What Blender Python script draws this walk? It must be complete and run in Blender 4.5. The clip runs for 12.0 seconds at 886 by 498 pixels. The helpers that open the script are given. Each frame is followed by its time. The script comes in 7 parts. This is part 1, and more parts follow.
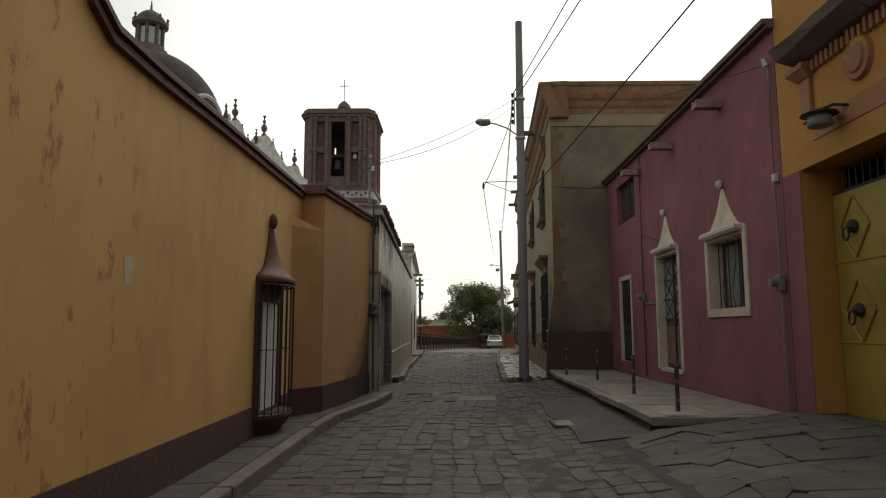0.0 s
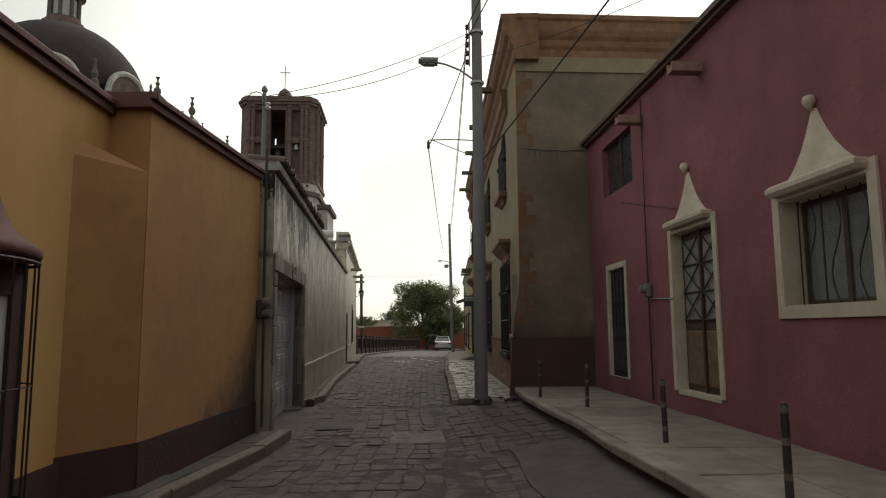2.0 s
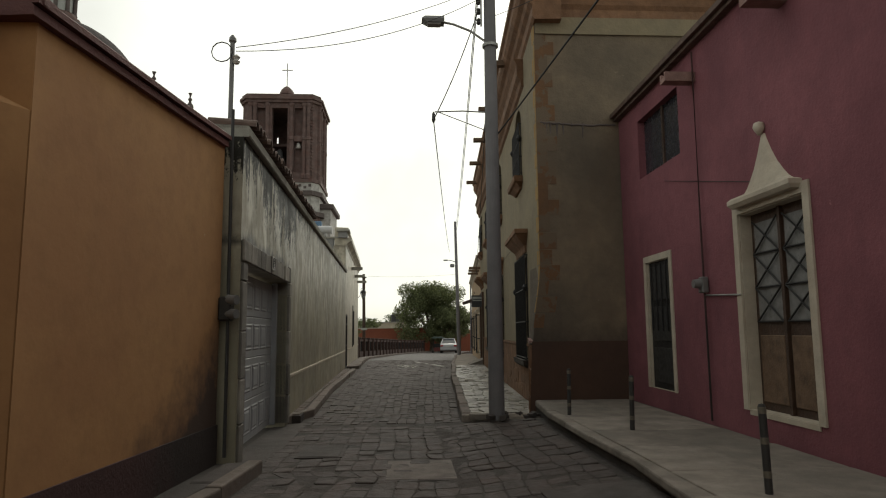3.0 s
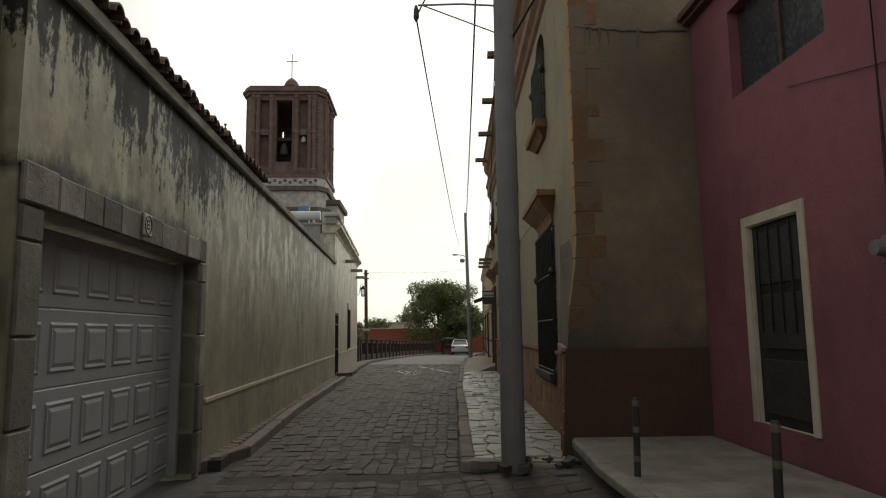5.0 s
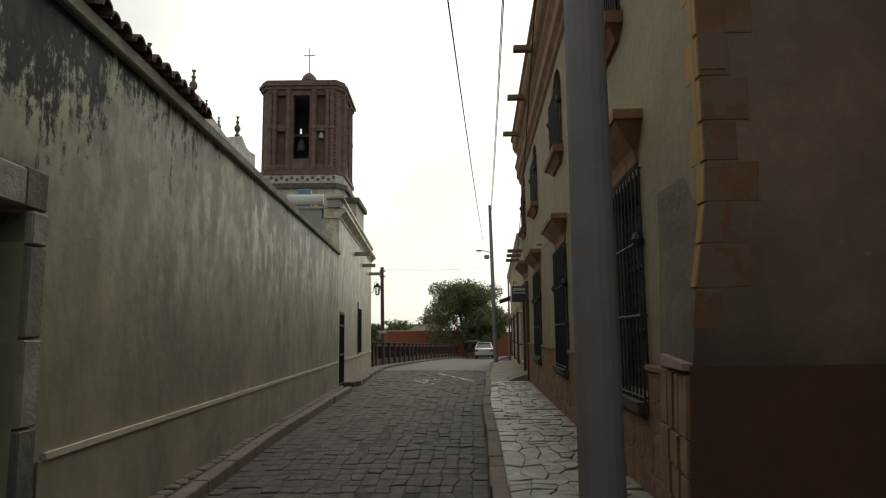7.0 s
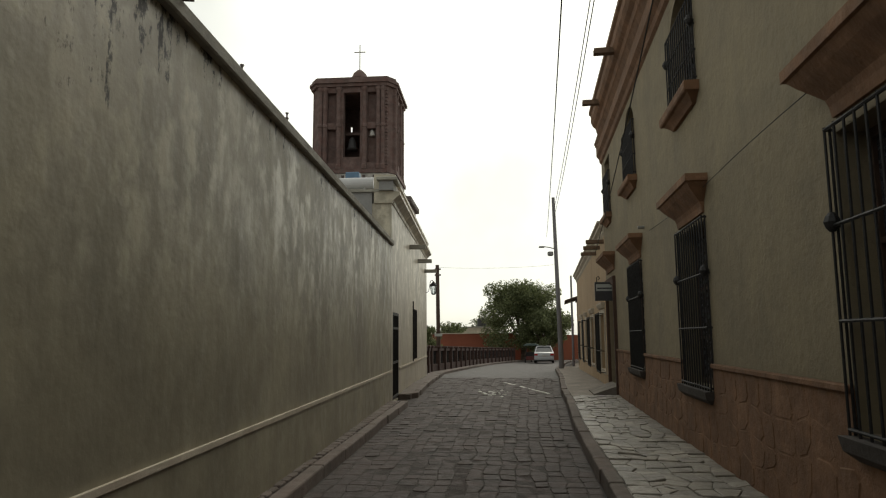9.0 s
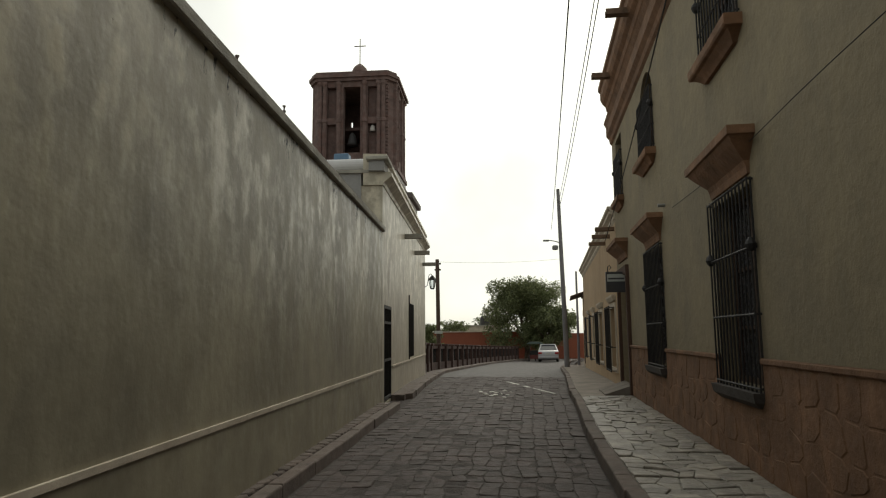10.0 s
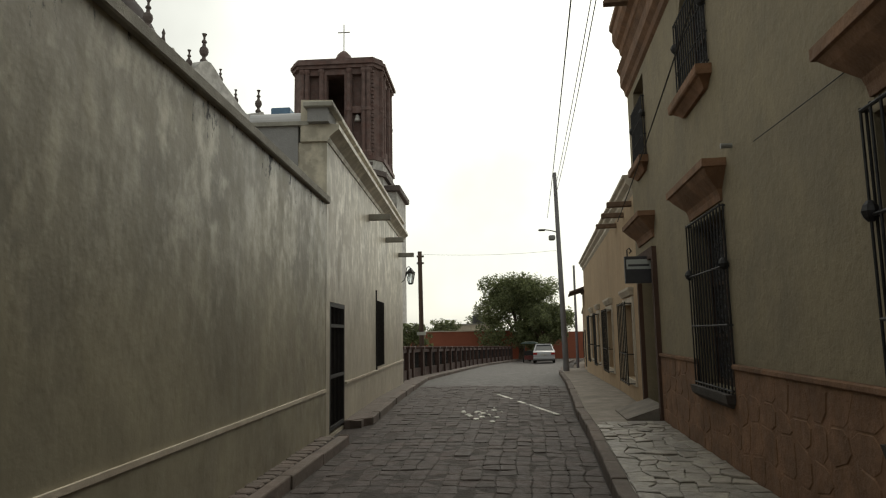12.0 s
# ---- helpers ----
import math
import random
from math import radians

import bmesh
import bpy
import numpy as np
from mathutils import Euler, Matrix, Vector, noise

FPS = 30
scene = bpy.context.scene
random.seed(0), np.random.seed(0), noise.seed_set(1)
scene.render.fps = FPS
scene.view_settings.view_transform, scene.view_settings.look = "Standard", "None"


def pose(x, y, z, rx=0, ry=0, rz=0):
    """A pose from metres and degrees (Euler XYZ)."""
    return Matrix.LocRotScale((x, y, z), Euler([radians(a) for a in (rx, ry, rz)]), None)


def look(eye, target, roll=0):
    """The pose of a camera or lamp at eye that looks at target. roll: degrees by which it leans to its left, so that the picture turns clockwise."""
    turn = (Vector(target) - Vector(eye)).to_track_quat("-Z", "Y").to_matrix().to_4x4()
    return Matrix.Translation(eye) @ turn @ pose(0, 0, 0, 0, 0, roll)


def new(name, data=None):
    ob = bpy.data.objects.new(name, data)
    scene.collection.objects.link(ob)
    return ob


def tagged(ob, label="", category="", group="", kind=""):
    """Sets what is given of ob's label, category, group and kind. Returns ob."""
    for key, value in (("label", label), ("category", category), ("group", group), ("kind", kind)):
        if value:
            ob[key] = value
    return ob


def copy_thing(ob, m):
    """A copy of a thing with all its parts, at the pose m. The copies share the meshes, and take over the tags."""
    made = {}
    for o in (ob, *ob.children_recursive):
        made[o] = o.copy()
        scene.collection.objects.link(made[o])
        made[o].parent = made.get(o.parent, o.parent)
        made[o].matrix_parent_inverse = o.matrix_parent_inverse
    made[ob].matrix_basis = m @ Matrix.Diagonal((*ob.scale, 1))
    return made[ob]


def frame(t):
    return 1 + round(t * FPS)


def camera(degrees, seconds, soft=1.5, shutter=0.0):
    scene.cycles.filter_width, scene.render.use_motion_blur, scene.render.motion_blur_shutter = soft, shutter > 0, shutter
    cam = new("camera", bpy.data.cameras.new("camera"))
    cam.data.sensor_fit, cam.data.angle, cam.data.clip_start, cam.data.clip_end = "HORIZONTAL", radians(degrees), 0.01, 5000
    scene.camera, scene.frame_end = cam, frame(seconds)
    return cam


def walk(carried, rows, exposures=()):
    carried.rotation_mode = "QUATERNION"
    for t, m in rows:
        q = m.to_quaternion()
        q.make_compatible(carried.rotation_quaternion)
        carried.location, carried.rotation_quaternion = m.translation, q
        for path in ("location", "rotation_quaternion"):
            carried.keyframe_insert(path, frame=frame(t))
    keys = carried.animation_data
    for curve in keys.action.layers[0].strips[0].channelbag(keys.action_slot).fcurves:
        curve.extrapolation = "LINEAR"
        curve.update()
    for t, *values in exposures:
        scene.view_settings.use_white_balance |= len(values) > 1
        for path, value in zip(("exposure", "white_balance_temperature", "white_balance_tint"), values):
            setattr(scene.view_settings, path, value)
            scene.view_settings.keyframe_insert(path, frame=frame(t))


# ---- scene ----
cam = camera(67.8, 12.0, soft=1.15)
PATH = [
    (0.0, (0.164, 0.445, 1.451), (0.138, 2.43, 1.693), -0.1),
    (0.5, (0.288, 1.513, 1.473), (0.259, 3.499, 1.712), -0.4),
    (1.0, (0.339, 2.713, 1.497), (0.306, 4.698, 1.735), -0.3),
    (1.5, (0.417, 3.778, 1.529), (0.392, 5.763, 1.768), -0.3),
    (2.0, (0.46, 4.833, 1.558), (0.589, 6.814, 1.799), -0.4),
    (2.5, (0.422, 5.819, 1.542), (0.577, 7.798, 1.784), -0.4),
    (3.0, (0.533, 6.782, 1.59), (0.647, 8.764, 1.836), -0.5),
    (3.5, (0.617, 7.748, 1.618), (0.719, 9.73, 1.864), -0.6),
    (5.5, (1.153, 11.617, 1.611), (1.216, 13.601, 1.859), -0.6),
    (6.0, (1.188, 12.559, 1.614), (1.244, 14.543, 1.864), -0.5),
    (6.5, (1.165, 13.328, 1.623), (1.206, 15.311, 1.877), -0.5),
    (7.0, (1.17, 14.146, 1.61), (1.174, 16.13, 1.865), -0.6),
    (9.0, (0.669, 17.134, 1.669), (0.519, 19.111, 1.932), -0.4),
    (9.5, (0.715, 17.82, 1.606), (0.56, 19.797, 1.871), -0.5),
    (10.0, (0.718, 18.672, 1.567), (0.558, 20.648, 1.828), -0.5),
    (10.5, (0.707, 19.6, 1.58), (0.551, 21.577, 1.838), -0.7),
    (11.0, (0.643, 20.663, 1.603), (0.49, 22.641, 1.857), -0.8),
    (11.5, (0.722, 21.647, 1.656), (0.569, 23.625, 1.912), -0.9),
    (12.0, (0.877, 22.593, 1.71), (0.737, 24.571, 1.966), -1.0),
]
EXPOSURE = 0.05
walk(cam, [(t, look(eye, target, roll)) for t, eye, target, roll in PATH],
     [(0.0, EXPOSURE), (12.0, EXPOSURE)])

# ---- light: a bright hazy sky with a veiled sun ahead of the walk ----
SUN_ELEVATION, SUN_AZIMUTH = 46.0, 18.0     # azimuth from +y towards +x
world = bpy.data.worlds.new("sky")
scene.world = world
world.use_nodes = True
wn, wl = world.node_tree.nodes, world.node_tree.links
wn.clear()
sky = wn.new("ShaderNodeTexSky")
sky.sky_type, sky.sun_disc = "NISHITA", False
sky.sun_elevation, sky.sun_rotation = radians(SUN_ELEVATION), radians(SUN_AZIMUTH)
sky.dust_density, sky.air_density, sky.ozone_density = 2.0, 1.0, 1.0
haze = wn.new("ShaderNodeHueSaturation")
haze.inputs["Saturation"].default_value = 0.15
even = wn.new("ShaderNodeMix")
even.data_type = "RGBA"
even.inputs[0].default_value = 0.25
even.inputs[7].default_value = (7.5, 7.5, 7.5, 1)
coord = wn.new("ShaderNodeTexCoord")
cloud = wn.new("ShaderNodeTexNoise")
cloud.inputs["Scale"].default_value, cloud.inputs["Detail"].default_value = 2.2, 5.0
ramp = wn.new("ShaderNodeMapRange")
for k, v in zip(("From Min", "From Max", "To Min", "To Max"), (0.36, 0.64, 0.78, 1.13)):
    ramp.inputs[k].default_value = v
veil = wn.new("ShaderNodeMix")
veil.data_type, veil.blend_type = "RGBA", "MULTIPLY"
veil.inputs[0].default_value = 1.0
tint = wn.new("ShaderNodeMix")
tint.data_type, tint.blend_type = "RGBA", "MULTIPLY"
tint.inputs[0].default_value = 1.0
tint.inputs[7].default_value = (1.0, 1.0, 0.885, 1)
back = wn.new("ShaderNodeBackground")
back.inputs["Strength"].default_value = 0.15
wo = wn.new("ShaderNodeOutputWorld")
wl.new(sky.outputs[0], haze.inputs["Color"])
wl.new(coord.outputs["Generated"], cloud.inputs["Vector"])
wl.new(cloud.outputs[0], ramp.inputs["Value"])
wl.new(haze.outputs[0], even.inputs[6])
wl.new(even.outputs[2], veil.inputs[6])
wl.new(ramp.outputs[0], veil.inputs[7])
wl.new(veil.outputs[2], tint.inputs[6])
wl.new(tint.outputs[2], back.inputs["Color"])
wl.new(back.outputs[0], wo.inputs[0])
sun_data = bpy.data.lights.new("sun", "SUN")
sun_data.energy, sun_data.angle, sun_data.color = 0.7, radians(30), (1.0, 0.93, 0.8)
sun = new("sun", sun_data)
_az, _el = radians(SUN_AZIMUTH), radians(SUN_ELEVATION)
sun.matrix_world = look((60 * math.sin(_az) * math.cos(_el), 60 * math.cos(_az) * math.cos(_el), 60 * math.sin(_el)), (0, 0, 0))


# ---- materials ----
def nodes_of(name):
    m = bpy.data.materials.new(name)
    m.use_nodes = True
    return m, m.node_tree.nodes, m.node_tree.links, m.node_tree.nodes["Principled BSDF"]


def noise_node(n, l, vec, scale, detail=5.0, rough=0.55):
    t = n.new("ShaderNodeTexNoise")
    t.inputs["Scale"].default_value, t.inputs["Detail"].default_value, t.inputs["Roughness"].default_value = scale, detail, rough
    l.new(vec, t.inputs["Vector"])
    return t.outputs[0]


def ranged(n, l, value, a, b, c=0.0, d=1.0):
    t = n.new("ShaderNodeMapRange")
    for k, v in zip(("From Min", "From Max", "To Min", "To Max"), (a, b, c, d)):
        t.inputs[k].default_value = v
    l.new(value, t.inputs["Value"])
    return t.outputs[0]


def mixed(n, l, fac, a, b, mode="MIX"):
    t = n.new("ShaderNodeMix")
    t.data_type, t.blend_type = "RGBA", mode
    for sock, v in ((t.inputs[0], fac), (t.inputs[6], a), (t.inputs[7], b)):
        if isinstance(v, (int, float)):
            sock.default_value = v
        elif isinstance(v, tuple):
            sock.default_value = (*v, 1)
        else:
            l.new(v, sock)
    return t.outputs[2]


def bumped(n, l, p, height, strength, distance):
    b = n.new("ShaderNodeBump")
    b.inputs["Strength"].default_value, b.inputs["Distance"].default_value = strength, distance
    l.new(height, b.inputs["Height"])
    l.new(b.outputs[0], p.inputs["Normal"])


def stretched(n, l, pos, sx, sy, sz):
    t = n.new("ShaderNodeVectorMath")
    t.operation = "MULTIPLY"
    t.inputs[1].default_value = (sx, sy, sz)
    l.new(pos, t.inputs[0])
    return t.outputs[0]


def plaster(name, col, col2, wear=None, wear_at=0.66, streak=None, streak_at=0.5, rough=0.88, bump=0.35, fine=26.0, blotch=0.55, low_dark=None):
    """Painted or bare render: broad blotches, rain streaks, worn spots, a trowelled surface."""
    m, n, l, p = nodes_of(name)
    pos = n.new("ShaderNodeNewGeometry").outputs["Position"]
    base = mixed(n, l, ranged(n, l, noise_node(n, l, pos, blotch, 7, 0.6), 0.33, 0.67), col, col2)
    base = mixed(n, l, ranged(n, l, noise_node(n, l, pos, 5.5, 6, 0.7), 0.3, 0.75, 0.0, 0.45), base, tuple(c * 0.72 for c in col2))
    if streak:
        s = noise_node(n, l, stretched(n, l, pos, 2.2, 2.2, 0.7), 1.0, 3, 0.5)
        g = noise_node(n, l, pos, 0.8, 3, 0.5)
        both = n.new("ShaderNodeMath")
        both.operation = "MULTIPLY"
        l.new(ranged(n, l, s, streak_at, streak_at + 0.22, 0.0, 0.8), both.inputs[0])
        l.new(ranged(n, l, g, 0.35, 0.65), both.inputs[1])
        base = mixed(n, l, both.outputs[0], base, streak)
    # near black towards the bottom from a given y on, with a noisy upper edge
    if low_dark:
        xyz = n.new("ShaderNodeSeparateXYZ")
        l.new(pos, xyz.inputs[0])
        rise = n.new("ShaderNodeMath")
        rise.operation = "MULTIPLY"
        l.new(ranged(n, l, xyz.outputs["Y"], low_dark[0], low_dark[1], 0.0, 1.0), rise.inputs[0])
        l.new(ranged(n, l, xyz.outputs["Z"], low_dark[2] * 0.3, low_dark[2], 1.0, 0.0), rise.inputs[1])
        ragged = n.new("ShaderNodeMath")
        ragged.operation = "MULTIPLY_ADD"
        ragged.inputs[1].default_value = 0.8
        l.new(noise_node(n, l, stretched(n, l, pos, 2.0, 2.0, 1.3), 1.0, 8, 0.62), ragged.inputs[0])
        l.new(rise.outputs[0], ragged.inputs[2])
        base = mixed(n, l, ranged(n, l, ragged.outputs[0], 0.62, 1.15, 0.0, 0.93), base, (0.022, 0.017, 0.016))
    if wear:
        w = noise_node(n, l, pos, 2.1, 9, 0.66)
        base = mixed(n, l, ranged(n, l, w, wear_at, wear_at + 0.035), base, wear)
    l.new(base, p.inputs["Base Color"])
    p.inputs["Roughness"].default_value = rough
    h = n.new("ShaderNodeMath")
    h.operation = "ADD"
    l.new(noise_node(n, l, pos, fine, 6, 0.65), h.inputs[0])
    l.new(noise_node(n, l, pos, 2.4, 4, 0.55), h.inputs[1])
    bumped(n, l, p, h.outputs[0], bump, 0.03)
    return m


def solid(name, col, rough=0.6, metal=0.0, var=0.25, scale=6.0, bump=0.0, fine=40.0, island=0.0, dirt=None):
    """One stuff with a grain at two scales; island varies piece by piece."""
    m, n, l, p = nodes_of(name)
    pos = n.new("ShaderNodeNewGeometry").outputs["Position"]
    lo, hi = tuple(c * (1 - var) for c in col), tuple(min(1.0, c * (1 + var)) for c in col)
    base = mixed(n, l, ranged(n, l, noise_node(n, l, pos, scale, 7, 0.62), 0.3, 0.7), lo, hi)
    if island:
        info = n.new("ShaderNodeObjectInfo").outputs["Random"]
        isl = n.new("ShaderNodeNewGeometry").outputs["Random Per Island"]
        add = n.new("ShaderNodeMath")
        add.operation = "ADD"
        l.new(info, add.inputs[0])
        l.new(isl, add.inputs[1])
        fr = n.new("ShaderNodeMath")
        fr.operation = "FRACT"
        l.new(add.outputs[0], fr.inputs[0])
        gain = ranged(n, l, fr.outputs[0], 0, 1, 1 - island, 1 + island)
        base = mixed(n, l, 1.0, base, gain, "MULTIPLY")
    if dirt:
        base = mixed(n, l, ranged(n, l, noise_node(n, l, pos, 1.3, 6, 0.6), 0.45, 0.7, 0, 0.8), base, dirt)
    l.new(base, p.inputs["Base Color"])
    p.inputs["Metallic"].default_value = metal
    l.new(ranged(n, l, noise_node(n, l, pos, scale * 2.7, 4), 0.3, 0.7, max(0.02, rough - 0.1), min(1, rough + 0.1)), p.inputs["Roughness"])
    if bump:
        bumped(n, l, p, noise_node(n, l, pos, fine, 7, 0.65), bump, 0.03)
    return m


def glassy(name, col, rough=0.05):
    m, n, l, p = nodes_of(name)
    p.inputs["Base Color"].default_value = (*col, 1)
    p.inputs["Roughness"].default_value = rough
    p.inputs["Transmission Weight"].default_value = 0.85
    p.inputs["IOR"].default_value = 1.45
    return m




def stained_ochre(name, col, col2, rust, peel):
    """Limewash with orange washes, and flaking rust marks on the stretch that stands furthest from the window."""
    m, n, l, p = nodes_of(name)
    pos = n.new("ShaderNodeNewGeometry").outputs["Position"]
    xyz = n.new("ShaderNodeSeparateXYZ")
    l.new(pos, xyz.inputs[0])
    base = mixed(n, l, ranged(n, l, noise_node(n, l, pos, 0.5, 6, 0.6), 0.35, 0.65), col, col2)
    wash = noise_node(n, l, stretched(n, l, pos, 1.6, 1.6, 0.6), 1.0, 6, 0.6)
    base = mixed(n, l, ranged(n, l, wash, 0.5, 0.75, 0.0, 0.7), base, tuple(a * 0.5 + b * 0.5 for a, b in zip(col2, rust)))
    where = ranged(n, l, xyz.outputs["Y"], 4.9, 5.9, 1.0, 0.0)
    spots = noise_node(n, l, stretched(n, l, pos, 4.2, 4.2, 2.1), 1.0, 10, 0.7)
    both = n.new("ShaderNodeMath")
    both.operation = "MULTIPLY"
    l.new(ranged(n, l, spots, 0.575, 0.65), both.inputs[0])
    l.new(where, both.inputs[1])
    base = mixed(n, l, both.outputs[0], base, rust)
    flake = n.new("ShaderNodeMath")
    flake.operation = "MULTIPLY"
    l.new(ranged(n, l, spots, 0.66, 0.672), flake.inputs[0])
    l.new(where, flake.inputs[1])
    base = mixed(n, l, flake.outputs[0], base, peel)
    l.new(base, p.inputs["Base Color"])
    p.inputs["Roughness"].default_value = 0.85
    h = n.new("ShaderNodeMath")
    h.operation = "MULTIPLY_ADD"
    l.new(flake.outputs[0], h.inputs[0])
    h.inputs[1].default_value = -0.8
    l.new(noise_node(n, l, pos, 4.0, 8, 0.6), h.inputs[2])
    bumped(n, l, p, h.outputs[0], 0.2, 0.02)
    return m


OCHRE_WALL = stained_ochre("ochre_limewash", (0.52, 0.318, 0.118), (0.45, 0.255, 0.092), (0.27, 0.105, 0.045), (0.47, 0.39, 0.24))


def darker_low(name, col, col2, low_dark):
    """Orange limewash that turns near black low down, higher up towards the garage corner."""
    m, n, l, p = nodes_of(name)
    pos = n.new("ShaderNodeNewGeometry").outputs["Position"]
    xyz = n.new("ShaderNodeSeparateXYZ")
    l.new(pos, xyz.inputs[0])
    base = mixed(n, l, ranged(n, l, noise_node(n, l, pos, 0.7, 6, 0.6), 0.35, 0.65), col, col2)
    base = mixed(n, l, ranged(n, l, noise_node(n, l, pos, 4.0, 8, 0.7), 0.45, 0.75, 0.0, 0.5), base, tuple(c * 0.7 for c in col2))
    # near black low on the wall, reaching higher as y grows, ragged edge
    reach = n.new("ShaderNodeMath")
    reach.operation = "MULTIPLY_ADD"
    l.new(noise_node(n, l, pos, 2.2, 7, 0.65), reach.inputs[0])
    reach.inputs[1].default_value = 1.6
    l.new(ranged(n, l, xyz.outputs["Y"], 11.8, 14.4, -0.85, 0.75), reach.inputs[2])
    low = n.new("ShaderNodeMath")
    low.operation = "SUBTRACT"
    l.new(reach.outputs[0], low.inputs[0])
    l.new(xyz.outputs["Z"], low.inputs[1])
    base = mixed(n, l, ranged(n, l, low.outputs[0], -0.25, 0.45, 0.0, 0.92), base, low_dark)
    chip = noise_node(n, l, pos, 2.6, 9, 0.66)
    base = mixed(n, l, ranged(n, l, chip, 0.7, 0.72), base, (0.45, 0.3, 0.16))
    l.new(base, p.inputs["Base Color"])
    p.inputs["Roughness"].default_value = 0.85
    bumped(n, l, p, noise_node(n, l, pos, 6.0, 8, 0.62), 0.2, 0.02)
    return m


ORANGE_WALL = darker_low("orange_limewash", (0.425, 0.232, 0.098), (0.355, 0.18, 0.078), (0.034, 0.024, 0.023))
MAROON = plaster("maroon_paint", (0.074, 0.029, 0.029), (0.052, 0.023, 0.024), wear=(0.12, 0.075, 0.06), wear_at=0.72, rough=0.75, low_dark=(12.2, 14.0, 3.0))
MAROON_TRIM = plaster("maroon_trim_paint", (0.135, 0.046, 0.04), (0.09, 0.034, 0.032), wear=(0.17, 0.1, 0.08), wear_at=0.7, rough=0.75)
# lighter mustard for the quoins' street face: its brighter light is in the colour
MUSTARD_LIT = plaster("mustard_lit_side_paint", (0.42, 0.255, 0.075), (0.33, 0.19, 0.06), wear=(0.24, 0.19, 0.12), wear_at=0.63)
PINK_WALL = plaster("raspberry_paint", (0.27, 0.096, 0.117), (0.188, 0.064, 0.081), wear=(0.36, 0.16, 0.175), wear_at=0.72, streak=(0.15, 0.05, 0.066), streak_at=0.47, bump=0.35, blotch=0.8)
AMBER_WALL = plaster("amber_paint", (0.42, 0.215, 0.05), (0.35, 0.165, 0.042), wear=(0.36, 0.12, 0.10), wear_at=0.68)
CREAM_WALL = plaster("straw_plaster", (0.285, 0.235, 0.148), (0.215, 0.18, 0.122), wear=(0.33, 0.275, 0.18), wear_at=0.71, streak=(0.185, 0.155, 0.105), bump=0.6, fine=9.0, blotch=1.1)
CEMENT_WALL = plaster("bare_cement", (0.255, 0.195, 0.132), (0.12, 0.097, 0.073), wear=(0.29, 0.235, 0.17), wear_at=0.68, streak=(0.14, 0.105, 0.073), bump=0.6, fine=14.0, low_dark=(10.0, 12.0, 2.1))
BROWN_PAINT = plaster("brown_dado_paint", (0.092, 0.049, 0.033), (0.068, 0.039, 0.028), wear=(0.11, 0.07, 0.05), wear_at=0.72)
QUOIN_PAINT = plaster("mustard_quoin_paint", (0.2, 0.1, 0.043), (0.14, 0.082, 0.048), wear=(0.15, 0.112, 0.078), wear_at=0.5, blotch=1.8)
TERRACOTTA_STONE = solid("terracotta_stone", (0.195, 0.105, 0.058), 0.88, var=0.35, scale=3.0, bump=0.8, fine=9.0, island=0.09, dirt=(0.14, 0.078, 0.045))


